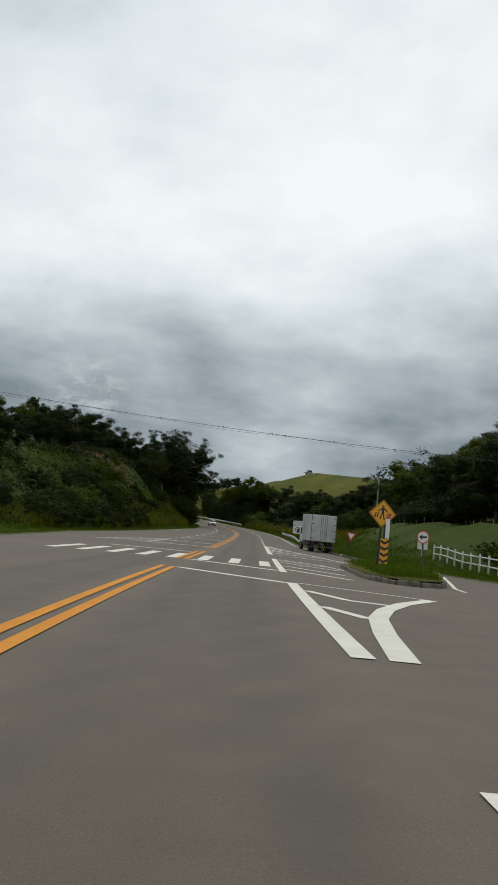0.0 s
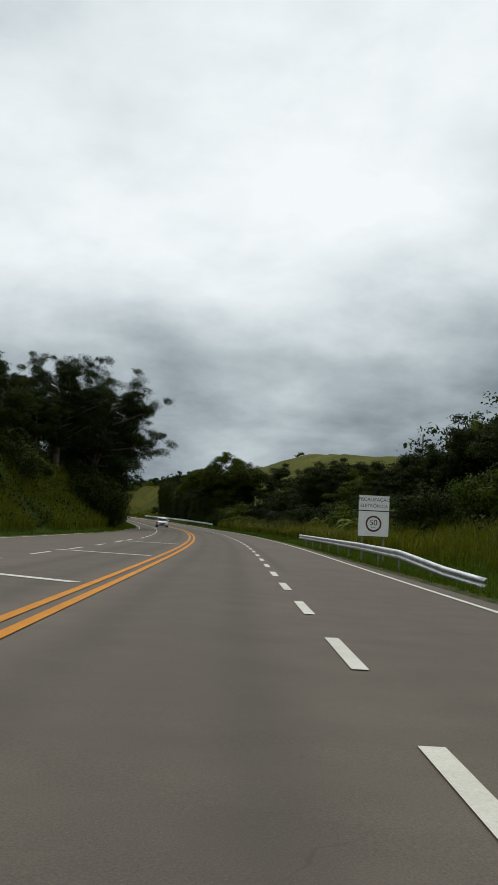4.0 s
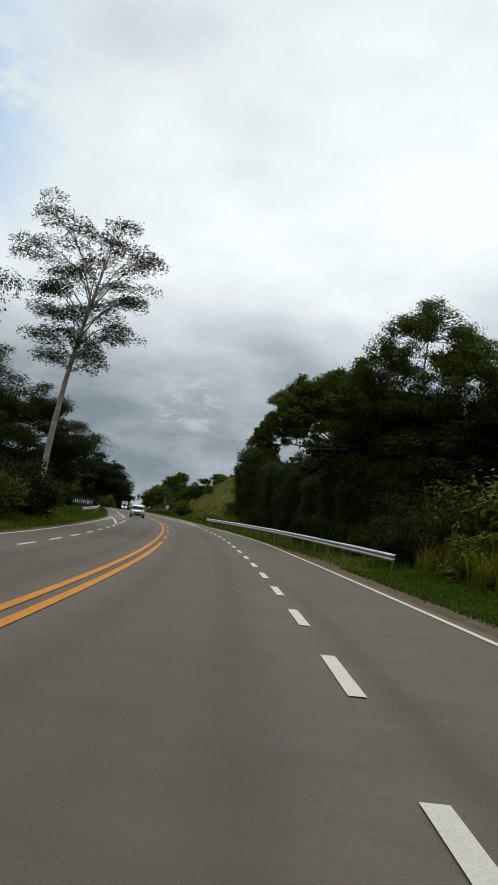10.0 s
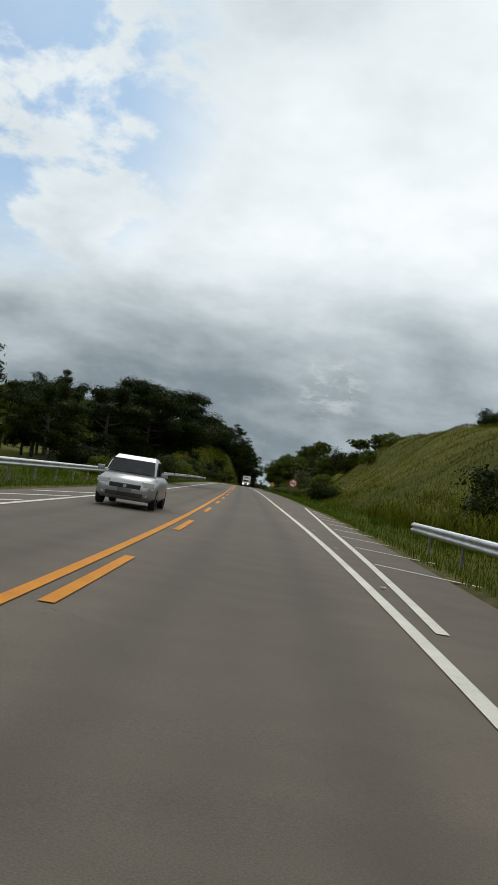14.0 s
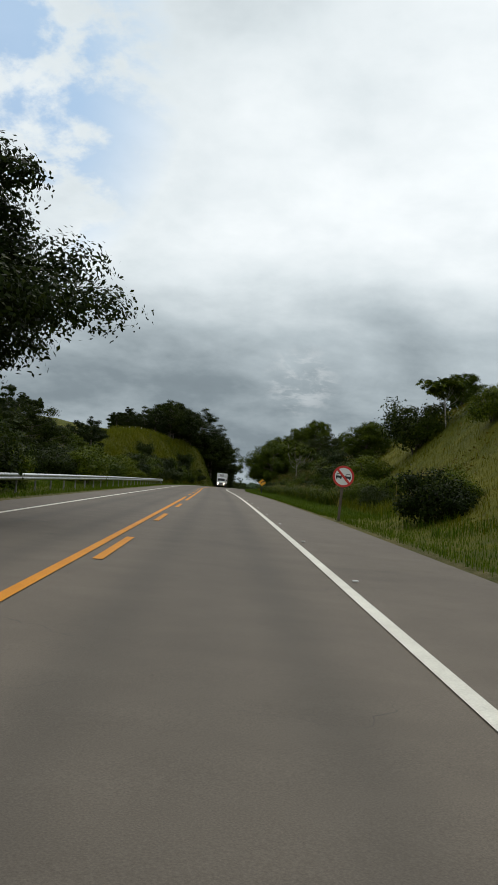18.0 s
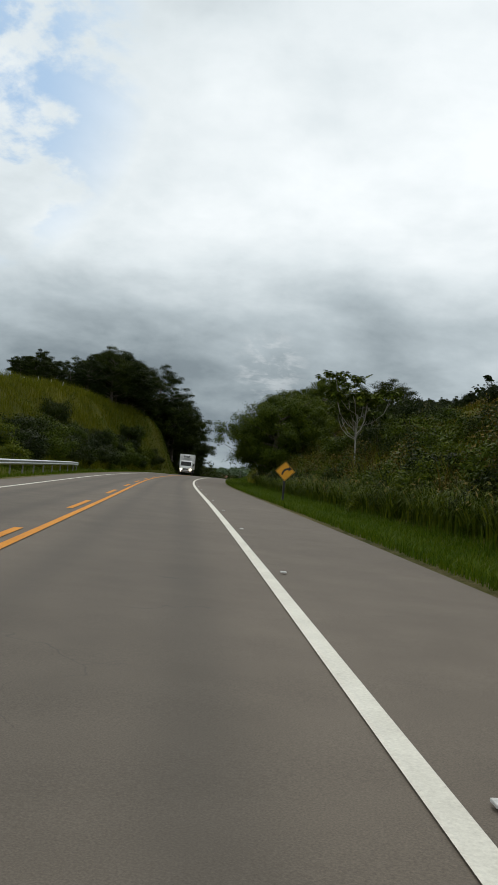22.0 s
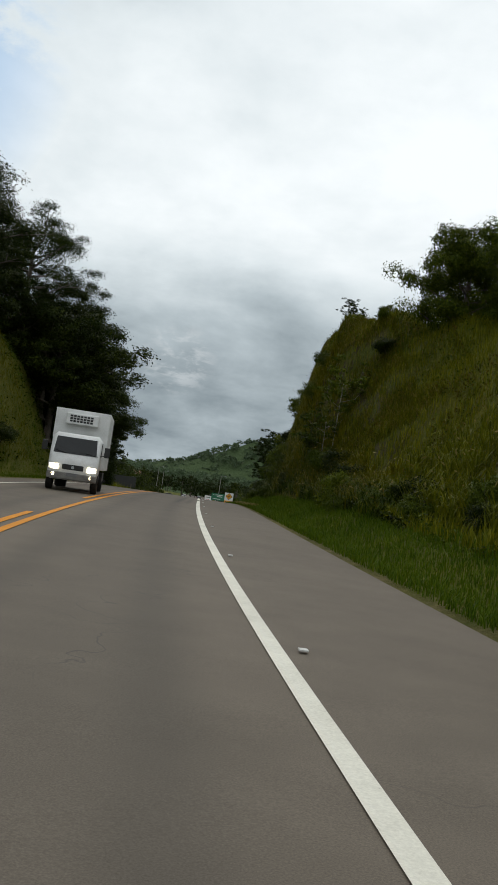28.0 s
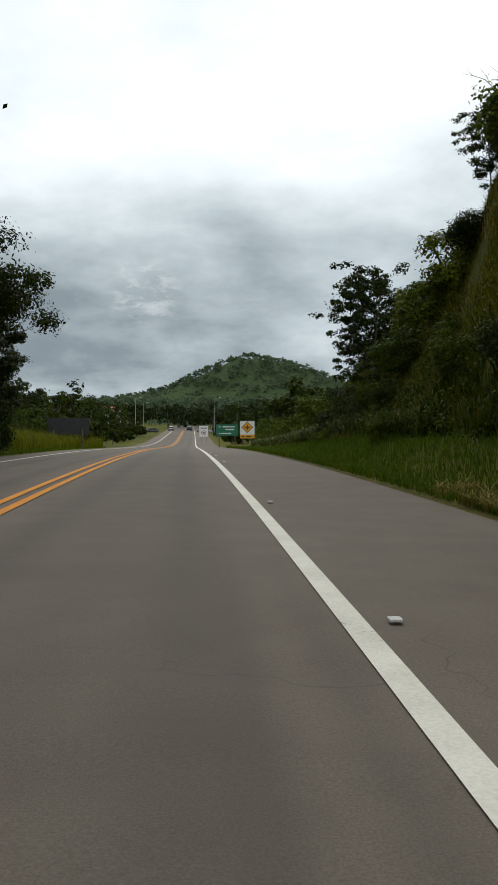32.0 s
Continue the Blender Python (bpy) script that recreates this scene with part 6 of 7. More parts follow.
def hazard_marker():
    ob = thing("hazard_marker", place(50.2, -7.6, 0, 2), "yellow and black striped obstacle marker on a post", "road sign")
    part("post", box(bmesh.new(), (0.12, 0.08, 2.1), (0, 0.06, 0.9), bevel=0.01), M_BLACK, ob)
    plate = part("plate", box(bmesh.new(), (0.32, 0.012, 0.95), (0, 0, 0.98)), M_SIGN_YELLOW, ob)
    for i in range(4):
        z = 0.60 + i * 0.24
        bm = bmesh.new()
        poly_prism(bm, [(-0.158, z + 0.10), (-0.158, z + 0.0), (0, z - 0.09), (0, z + 0.01)], -0.0065, -0.009)
        poly_prism(bm, [(0.158, z + 0.10), (0, z + 0.01), (0, z - 0.09), (0.158, z)], -0.0065, -0.009)
        part("chevron", bm, M_BLACK, plate)
    part("upper_strip", box(bmesh.new(), (0.16, 0.012, 0.75), (0.08, 0, 1.85)), M_SIGN_WHITE, ob, "weathered white and orange strip")
    part("strip_cap", box(bmesh.new(), (0.16, 0.014, 0.16), (0.08, 0, 2.31)), M_STRIPE_RED, ob)


def speed_box():
    ob = thing("speed_camera", place(114.6, -8.0, 0, 0) @ Matrix.Diagonal((0.75, 0.75, 0.9, 1)), "black speed-camera box on a slim dark pole", "camera")
    part("pole", tube(bmesh.new(), (0, 0, -0.2), (0, 0, 1.25), 0.06, 0.05, 10), M_BLACK, ob)
    part("housing", box(bmesh.new(), (0.62, 0.4, 0.55), (0, 0, 1.5), bevel=0.05), M_BLACK, ob)
    part("hood", box(bmesh.new(), (0.70, 0.48, 0.05), (0, -0.02, 1.80), bevel=0.015), M_BLACK, ob)
    part("lens_window", box(bmesh.new(), (0.10, 0.02, 0.08), (-0.12, -0.205, 1.42), bevel=0.005), M_SIGN_WHITE, ob)


def far_signs():
    ob = thing("crossroads_sign", place(690, -8.2, 0, 0), "white panel with a yellow crossroads diamond and a yellow strip below", "road sign")
    for x in (-0.4, 0.4):
        part("post", box(bmesh.new(), (0.09, 0.09, 1.6), (x, 0.06, 0.6)), M_WOOD_POST, ob)
    plate = part("plate", box(bmesh.new(), (1.35, 0.02, 1.6), (0, 0, 1.75)), M_SIGN_WHITE, ob)
    part("diamond", poly_prism(bmesh.new(), [(0.55, 1.98), (0, 2.53), (-0.55, 1.98), (0, 1.43)], -0.011, -0.013), M_SIGN_YELLOW, plate)
    bm = bmesh.new()
    for pts in ([(0.55, 1.98), (0, 2.53), (0, 2.46), (0.48, 1.98)], [(0, 2.53), (-0.55, 1.98), (-0.48, 1.98), (0, 2.46)], [(-0.55, 1.98), (0, 1.43), (0, 1.50), (-0.48, 1.98)], [(0, 1.43), (0.55, 1.98), (0.48, 1.98), (0, 1.50)]):
        poly_prism(bm, pts, -0.0135, -0.016)
    part("diamond_border", bm, M_BLACK, plate)
    bm = cross_symbol(bmesh.new(), 1.98, 0.5)
    bmesh.ops.translate(bm, verts=bm.verts, vec=(0, -0.008, 0))
    part("cross", bm, M_BLACK, plate)
    part("strip", box(bmesh.new(), (1.35, 0.006, 0.34), (0, -0.014, 1.13)), M_SIGN_YELLOW, plate)
    bm = bmesh.new()
    box(bm, (0.18, 0.004, 0.14), (-0.42, -0.019, 1.13))
    box(bm, (0.5, 0.004, 0.10), (0.15, -0.019, 1.13))
    part("writing_bars", bm, M_BLACK, plate)
    g = thing("direction_sign", place(697, -6.6, 0, 0), "green direction sign with white lines of writing", "road sign")
    for x in (-0.8, 0.8):
        part("post", box(bmesh.new(), (0.1, 0.1, 1.5), (x, 0.06, 0.55)), M_WOOD_POST, g)
    p = part("plate", box(bmesh.new(), (2.2, 0.02, 1.15), (0, 0, 1.75)), M_SIGN_GREEN, g)
    for x, z, w in ((0.15, 2.08, 1.2), (0.25, 1.82, 0.9), (-0.1, 1.42, 1.0), (-0.75, 2.08, 0.14), (-0.75, 1.42, 0.14)):
        part("writing_bar", box(bmesh.new(), (w, 0.004, 0.10), (x, -0.013, z)), M_SIGN_WHITE, p)
    w = thing("speed_sign", place(780, -5.2, 0, 0), "white speed-limit panel far down the road", "road sign")
    for x in (-0.5, 0.5):
        part("post", box(bmesh.new(), (0.09, 0.09, 1.2), (x, 0.06, 0.5)), M_STEEL_DULL, w)
    p = part("plate", box(bmesh.new(), (1.7, 0.02, 2.1), (0, 0, 2.0)), M_SIGN_WHITE, w)
    part("ring", ring(bmesh.new(), 0.36, 0.46, -0.011, 1.7), M_SIGN_RED, p)
    part("writing_bar", box(bmesh.new(), (1.2, 0.004, 0.16), (0, -0.013, 2.6)), M_BLACK, p)
    part("number_bar", box(bmesh.new(), (0.4, 0.004, 0.26), (0, -0.013, 1.7)), M_BLACK, p)
    d = thing("sign_board", place(697, 9.2, 0, 0), "dark back of a large sign board", "sign board")
    for x in (-1.4, 1.4):
        part("post", box(bmesh.new(), (0.12, 0.12, 2.0), (x, -0.08, 0.8)), M_WOOD_POST, d)
    part("panel", box(bmesh.new(), (4.2, 0.03, 1.7), (0, 0, 2.1)), M_BLACK, d)
    g2 = thing("gate_sign", place(347, 8.6, 0, -8) @ Matrix.Diagonal((0.66, 0.66, 0.8, 1)), "black board with rows of unreadable white letters", "sign board")
    for x in (-1.9, 0, 1.9):
        part("post", box(bmesh.new(), (0.1, 0.1, 2.4), (x, 0.07, 1.0)), M_BLACK, g2)
    p = part("panel", box(bmesh.new(), (4.2, 0.04, 1.25), (0, 0, 1.55)), M_BLACK, g2)
    for i, (w_, h_) in enumerate(((0.10, 0.55), (0.22, 0.42), (0.18, 0.5), (0.10, 0.55), (0.12, 0.62), (0.20, 0.45), (0.10, 0.5), (0.24, 0.55), (0.16, 0.42), (0.10, 0.6))):
        part("letter_bar", box(bmesh.new(), (w_, 0.006, h_), (-1.75 + i * 0.38, -0.024, 1.55)), M_SIGN_WHITE, p)


def guard_rail(pts, label, post_gap=4.0, end="fish"):
    """A steel W-beam on posts along (s, n) points; height taken from the ground's level at the road."""
    ss = np.array([p[0] for p in pts], float)
    nn = np.array([p[1] for p in pts], float)
    hh = np.array([p[2] for p in pts], float)
    s = np.linspace(ss[0], ss[-1], max(8, int(abs(ss[-1] - ss[0]) / 1.0)))
    n, h = np.interp(s, ss, nn), np.interp(s, ss, hh)
    x, y = on_line(s, n)
    z = road_z(s) + h
    side = 1 if nn.mean() < 0 else -1          # towards the carriageway
    t = np.interp(s, ST, TH)
    prof = [(-0.155, 0.0), (-0.12, 0.045), (-0.075, 0.08), (-0.045, 0.06), (0.0, 0.0), (0.045, 0.06), (0.075, 0.08), (0.12, 0.045), (0.155, 0.0)]
    rows = []
    for dz, out in prof:
        rows.append(np.stack([x - np.cos(t) * out * side, y - np.sin(t) * out * side, z + dz], -1))
    ob = thing("guard_rail", Matrix.Identity(4), label, "guard rail", "guard rails")
    me = grid_mesh("beam", np.stack(rows, 1), M_STEEL)
    beam = child("beam", me, ob)
    mod = beam.modifiers.new("thickness", "SOLIDIFY")
    mod.thickness = 0.006
    L = abs(ss[-1] - ss[0])
    pm = bpy.data.meshes.new("post")
    bm = box(bmesh.new(), (0.07, 0.11, 1.25), (0, 0, -0.5), bevel=0.008)
    bm.to_mesh(pm)
    bm.free()
    pm.materials.append(M_STEEL_DULL)
    for i in range(int(L / post_gap) + 1):
        sp = ss[0] + (ss[-1] - ss[0]) * (i + 0.15) / (L / post_gap)
        if min(ss[0], ss[-1]) <= sp <= max(ss[0], ss[-1]):
            npos, hp = np.interp(sp, ss, nn) if ss[-1] > ss[0] else 0, np.interp(sp, ss, hh)
            px, py = on_line(sp, npos - 0.07 * side)
            po = child("post", pm, ob)
            po.matrix_basis = pose(float(px), float(py), float(road_z(sp)) + hp, 0, 0, heading(sp))


def rails():
    guard_rail([(128, -8.6, 0.12), (131, -8.3, 0.25), (136, -8.0, 0.55), (145, -7.9, 0.62), (172, -7.9, 0.62)], "galvanised guard rail with its end bent down into the grass")
    guard_rail([(268, -9.2, 0.55), (274, -8.7, 0.62), (300, -8.0, 0.64), (330, -7.0, 0.64), (347, -6.9, 0.64)], "galvanised guard rail below the dark thicket")
    guard_rail([(330, 8.0, 0.5), (334, 7.3, 0.62), (345, 7.0, 0.66), (420, 6.9, 0.66), (500, 6.7, 0.66), (524, 6.7, 0.66), (530, 7.0, 0.6), (534, 7.8, 0.35)], "long galvanised guard rail on the far side of the road")


def island():
    """Grass island with a rough concrete kerb between the highway and the side road."""
    ob = thing("traffic_island", Matrix.Identity(4), "grassed traffic island with a mossy broken concrete kerb", "traffic island")
    ring_ = [(58.6, -6.9), (54.0, -6.75), (49.5, -6.7), (46.6, -6.75), (44.9, -7.3), (44.5, -8.0), (45.2, -8.8), (47.0, -9.3), (51.0, -10.0), (55.5, -10.8), (59.5, -10.6), (61.0, -9.2), (60.4, -7.8)]
    out = []
    for (s0, n0), (s1, n1) in zip(ring_, ring_[1:] + ring_[:1]):
        m = max(1, round(math.hypot(s1 - s0, n1 - n0) / 0.95))
        out += [(s0 + (s1 - s0) * i / m + RNG.uniform(-0.06, 0.06), n0 + (n1 - n0) * i / m + RNG.uniform(-0.05, 0.05)) for i in range(m)]
    k = len(out)
    bm = bmesh.new()
    vs = []
    for s, n in out:
        x, y = on_line(s, n)
        vs.append(bm.verts.new((float(x), float(y), float(road_z(s)) + 0.16)))
    x, y = on_line(53.5, -8.8)
    mid = bm.verts.new((float(x), float(y), float(road_z(53.5)) + 0.34))
    for i in range(k):
        bm.faces.new((vs[i], mid, vs[(i + 1) % k]))
    part("turf", bm, M_GROUND, ob)
    for i in range(k):
        (s0, n0), (s1, n1) = out[i], out[(i + 1) % k]
        x0, y0 = on_line(s0, n0)
        x1, y1 = on_line(s1, n1)
        L = math.hypot(x1 - x0, y1 - y0)
        jit = RNG.uniform(-0.03, 0.03)
        st = part("kerb_stone", box(bmesh.new(), (0.17, L * 0.93, 0.24 + jit), (0, 0, 0), bevel=0.045), M_KERB, ob)
        st.matrix_basis = pose(float(x0 + x1) / 2, float(y0 + y1) / 2, float(road_z((s0 + s1) / 2)) + 0.02 + jit * 0.8, jit * 90, jit * 150, math.degrees(math.atan2(-(x1 - x0), y1 - y0)))
    s = RNG.uniform(46, 60, 7000)
    n = RNG.uniform(-9.1, -6.95, 7000) - np.clip((s - 47) * 0.14, 0, 1.3) * RNG.uniform(0, 1, 7000)
    blades("island_grass", s, n, 0.08, 0.3, 0.02, M_GRASS, "short grass on the traffic island", "grass", lift=0.22)


def kerb_line():
    """Broken kerb stones along the verge after the side road."""
    ob = thing("kerb", Matrix.Identity(4), "low broken kerb stones, half overgrown, along the verge", "kerb")
    for i in range(52):
        s = 64 + i * 1.02
        n = -float(edge(-1, s)) - 0.12
        x, y = on_line(s, n)
        st = part("kerb_stone", box(bmesh.new(), (0.15, RNG.uniform(0.6, 0.98), 0.12 + RNG.uniform(-0.06, 0.04)), bevel=0.025), M_KERB if i % 7 else M_CONCRETE, ob)
        st.matrix_basis = pose(float(x), float(y), float(road_z(s)) + 0.02, RNG.uniform(-2, 2), RNG.uniform(-4, 4), heading(s) + RNG.uniform(-3, 3) + 4)


def white_fence():
    ob = thing("fence", Matrix.Identity(4), "low white timber rail fence in front of a flowering hedge", "fence")
    post = bpy.data.meshes.new("post")
    bm = box(bmesh.new(), (0.10, 0.10, 1.15), (0, 0, 0.5), bevel=0.012)
    bm.to_mesh(post)
    bm.free()
    post.materials.append(M_WHITE_OLD)
    pts = [(54 + i * 1.6, -16.4 + i * 0.12) for i in range(15)]
    for s, n in pts:
        o = child("post", post, ob)
        o.matrix_basis = place(s, n)
    for (s0, n0), (s1, n1) in zip(pts, pts[1:]):
        a, b = place(s0, n0).translation, place(s1, n1).translation
        for h in (0.45, 0.90):
            part("rail", tube(bmesh.new(), a + Vector((0, 0, h)), b + Vector((0, 0, h)), 0.04, 0.04, 6), M_WHITE_OLD, ob)
    hedge = thing("flowering_hedge", place(64, -17.4, 0, -4), "green hedge full of small yellow flowers behind the white fence", "hedge")
    rng = np.random.default_rng(12)
    p = np.stack([rng.uniform(-1.0, 1.0, 9000), rng.uniform(-14, 14, 9000), rng.uniform(0, 1, 9000)], -1)
    p[:, 2] *= 1.35 + 0.3 * np.sin(p[:, 1] * 0.9)
    child("foliage", quads_mesh("foliage", leaf_quads(p, 0.16, rng), M_LEAF_MID), hedge)
    p = np.stack([rng.uniform(0.5, 1.08, 1400), rng.uniform(-14, 14, 1400), rng.uniform(0.5, 1.6, 1400)], -1)
    child("flowers", quads_mesh("flowers", leaf_quads(p, 0.09, rng), M_FLOWER), hedge, "small yellow flowers")
    g = thing("notice_board", place(80, -14.6, 0, 10), "small white notice board by the fence", "sign board")
    part("post", box(bmesh.new(), (0.08, 0.08, 1.2), (0, 0.05, 0.5)), M_WHITE_OLD, g)
    part("panel", box(bmesh.new(), (0.75, 0.03, 0.7), (0, 0, 0.95)), M_SIGN_WHITE, g)
    f = thing("pasture_fence", Matrix.Identity(4), "row of pale pasture fence posts on the slope", "fence")
    for i in range(34):
        s = 88 + i * 1.7
        o = part("post", box(bmesh.new(), (0.05, 0.05, 0.5 + RNG.uniform(-0.12, 0.12)), (0, 0, 0.16), bevel=0.01), M_WOOD_POST if i % 3 else M_CONCRETE, f)
        o.matrix_basis = place(s, -max(17.0, 21.0 - (s - 92) * 0.16) - 0.5 * math.sin(i * 0.4), 0, i * 7) @ pose(0, 0, 0, RNG.uniform(-5, 5), RNG.uniform(-5, 5), 0)
    f2 = thing("pasture_fence", Matrix.Identity(4), "row of pale fence posts along the bank's crest", "fence")
    for i in range(5):
        o = part("post", box(bmesh.new(), (0.10, 0.10, 1.2), (0, 0, 0.5), bevel=0.01), M_WHITE_OLD, f2)
        o.matrix_basis = place(551 + i * 6.3, 17.5, 0, i * 9)


def wires():
    ob = thing("overhead_cable", Matrix.Identity(4), "sagging overhead cable with tangled kite strings across the road", "cable")
    a, b = Vector((*map(float, on_line(55, 34)), float(road_z(55)) + 9.4)), Vector((*map(float, on_line(60, -34)), float(road_z(60)) + 6.0))
    pts = [a.lerp(b, t) + Vector((0, 0, -1.6 * 4 * t * (1 - t))) for t in np.linspace(0, 1, 41)]
    bm = bmesh.new()
    for p, q in zip(pts, pts[1:]):
        tube(bm, p, q, 0.009, None, 6, False)
    part("cable", bm, M_BLACK, ob)
    bm = bmesh.new()
    low = [p + Vector((0, 0.02, -0.10 * abs(math.sin(i * 0.55)) - 0.02 * math.sin(i * 1.9))) for i, p in enumerate(pts)]
    for p, q in zip(low, low[1:]):
        tube(bm, p, q, 0.0045, None, 5, False)
    part("thin_wire", bm, M_BLACK, ob)
    for i in range(5, 36):
        p = pts[i].lerp(pts[i + 1], (i * 0.37) % 1.0)
        bm = bmesh.new()
        q = [p + Vector((0.04 * math.sin(j * 1.7 + i), 0.02 * j, 0.05 * math.sin(j * 1.3 + i * 2.1))) for j in range(5)]
        for u, v in zip(q, q[1:]):
            tube(bm, u, v, 0.010, None, 4, False)
        part("knot", bm, M_BLACK, ob)
    for i in (9, 13, 17, 24, 27, 30):
        bm = bmesh.new()
        p = pts[i]
        q = [p + Vector((0.05 * j, 0.02 * j, -0.06 * j * (3 - j) - 0.03 * j)) for j in range(4)]
        for u, v in zip(q, q[1:]):
            tube(bm, u, v, 0.006, None, 4, False)
        part("tangle", bm, M_BLACK, ob)
    for s, n, h in ((55, 34, 9.0), (60, -36, 8.0), (156.9, -21.6, 8.6)):
        p = thing("utility_pole", place(s, n, -0.3), "grey concrete utility pole among the trees", "utility pole", "utility poles")
        part("pole", tube(bmesh.new(), (0, 0, 0), (0, 0, h), 0.15, 0.09, 12), M_CONCRETE, p)
        part("cap", tube(bmesh.new(), (0, 0, h), (0, 0, h + 0.05), 0.10, 0.08, 12), M_STEEL_DULL, p)


# ---- vehicles ----
def wheel(parent, x, y, r, w, rim=M_STEEL):
    t = bmesh.new()
    seg = 22
    prof = [(r * 0.62, -w / 2), (r * 0.94, -w / 2), (r, -w * 0.34), (r, w * 0.34), (r * 0.94, w / 2), (r * 0.62, w / 2)]
    rows = [[t.verts.new((px, rad * math.cos(2 * math.pi * i / seg), rad * math.sin(2 * math.pi * i / seg))) for rad, px in prof] for i in range(seg)]
    for i in range(seg):
        for j in range(len(prof) - 1):
            t.faces.new((rows[i][j], rows[i][j + 1], rows[(i + 1) % seg][j + 1], rows[(i + 1) % seg][j]))
    wh = part("wheel", t, M_RUBBER, parent)
    wh.location = (x, y, r)
    d = bmesh.new()
    tube(d, (-w * 0.34, 0, 0), (w * 0.34, 0, 0), r * 0.63, r * 0.63, 20)
    part("rim", d, rim, wh)
    h = bmesh.new()
    tube(h, (-w * 0.42, 0, 0), (w * 0.42, 0, 0), r * 0.18, r * 0.18, 10)
    part("hub", h, M_BLACK, wh)


def loft(rings, caps=True):
    bm = bmesh.new()
    rows = [[bm.verts.new(p) for p in r] for r in rings]
    k = len(rows[0])
    for a, b in zip(rows, rows[1:]):
        for i in range(k):
            bm.faces.new((a[i], a[(i + 1) % k], b[(i + 1) % k], b[i]))
    if caps:
        bm.faces.new(rows[0][::-1])
        bm.faces.new(rows[-1])
    bmesh.ops.recalc_face_normals(bm, faces=bm.faces)
    return bm


def hoop(y, w, z0, z1, round_=0.14):
    """A rounded-box ring across a vehicle at y."""
    r = round_
    pts = [(-w + r, z0), (w - r, z0), (w, z0 + r), (w, z1 - r), (w - r, z1), (-w + r, z1), (-w, z1 - r), (-w, z0 + r)]
    return [(x, y, z) for x, z in pts]


def car(m, label, paint_, L=4.1, W=1.7, H=1.47, lights=M_LAMP_GLASS):
    ob = thing("car", m, label, "car", "cars on the road")
    w = W / 2
    f = L / 2
    body = loft([hoop(f, w * 0.72, 0.34, 0.62, 0.1), hoop(f - 0.10, w * 0.90, 0.24, 0.74), hoop(f - 0.45, w * 0.98, 0.20, 0.86), hoop(f - 0.95, w, 0.20, 0.95), hoop(0.2, w, 0.19, 0.97), hoop(-f + 0.8, w, 0.20, 0.98), hoop(-f + 0.2, w * 0.97, 0.26, 0.97), hoop(-f, w * 0.86, 0.36, 0.86, 0.1)])
    for fa in body.faces:
        fa.smooth = True
    bd = part("body", body, paint_, ob)
    cab = loft([hoop(f - 0.85, w * 0.86, 0.90, 0.96, 0.02), hoop(f - 1.35, w * 0.80, 0.90, H - 0.14, 0.08), hoop(f - 1.75, w * 0.76, 0.90, H, 0.10), hoop(-0.5, w * 0.76, 0.90, H, 0.10), hoop(-f + 0.75, w * 0.78, 0.90, H - 0.10, 0.10), hoop(-f + 0.25, w * 0.84, 0.90, 0.98, 0.02)])
    part("roof", cab, paint_, ob)
    bm = bmesh.new()
    a, b = (f - 0.86, 1.00), (f - 1.32, H - 0.135)
    vs = [bm.verts.new(p) for p in ((-w * 0.80, a[0] + 0.03, a[1]), (w * 0.80, a[0] + 0.03, a[1]), (w * 0.71, b[0] + 0.03, b[1] + 0.01), (-w * 0.71, b[0] + 0.03, b[1] + 0.01))]
    fc = bm.faces.new(vs)
    bmesh.ops.solidify(bm, geom=[fc], thickness=-0.012)
    part("windscreen", bm, M_GLASS, ob)
    for sx in (-1, 1):
        for y0, y1, y2, y3 in ((f - 1.32, f - 1.75, -0.15, -0.15), (-0.22, -0.22, -f + 0.95, -f + 0.62)):
            bm = bmesh.new()
            vs = [bm.verts.new(p) for p in ((sx * w * 0.865, y0, 1.0), (sx * w * 0.79, y1, H - 0.12), (sx * w * 0.79, y2, H - 0.12), (sx * w * 0.865, y3, 1.0))]
            fc = bm.faces.new(vs)
            bmesh.ops.solidify(bm, geom=[fc], thickness=0.02)
            part("side_window", bm, M_GLASS, ob)
        lamp = bmesh.new()
        box(lamp, (0.34, 0.22, 0.15), (sx * w * 0.72, f - 0.16, 0.70), (0, 0, -sx * 24), 0.03)
        part("headlamp", lamp, lights, ob, "clear headlamp")
        part("fog_lamp", tube(bmesh.new(), (sx * w * 0.70, f - 0.12, 0.40), (sx * w * 0.70, f - 0.02, 0.40), 0.06, 0.055, 12), lights, ob)
        mi = box(bmesh.new(), (0.20, 0.12, 0.14), (sx * (w + 0.08), f - 1.25, 1.03), (0, 0, 0), 0.03)
        part("wing_mirror", mi, paint_, ob)
        for y in (f - 0.78, -f + 0.76):
            wheel(ob, sx * (w - 0.10), y, 0.31, 0.2)
        part("tail_lamp", box(bmesh.new(), (0.24, 0.10, 0.28), (sx * w * 0.76, -f + 0.06, 0.76), bevel=0.02), M_LAMP_RED, ob)
    part("grille", box(bmesh.new(), (W * 0.52, 0.06, 0.13), (0, f - 0.02, 0.60), bevel=0.02), M_BLACK, ob)
    part("air_intake", box(bmesh.new(), (W * 0.62, 0.06, 0.12), (0, f - 0.02, 0.37), bevel=0.02), M_BLACK, ob)
    part("number_plate", box(bmesh.new(), (0.40, 0.015, 0.13), (0, f + 0.025, 0.48)), M_SIGN_BACK, ob, "plain grey plate")
    part("badge", tube(bmesh.new(), (0, f + 0.01, 0.60), (0, f + 0.035, 0.60), 0.05, 0.05, 12), M_STEEL, ob)
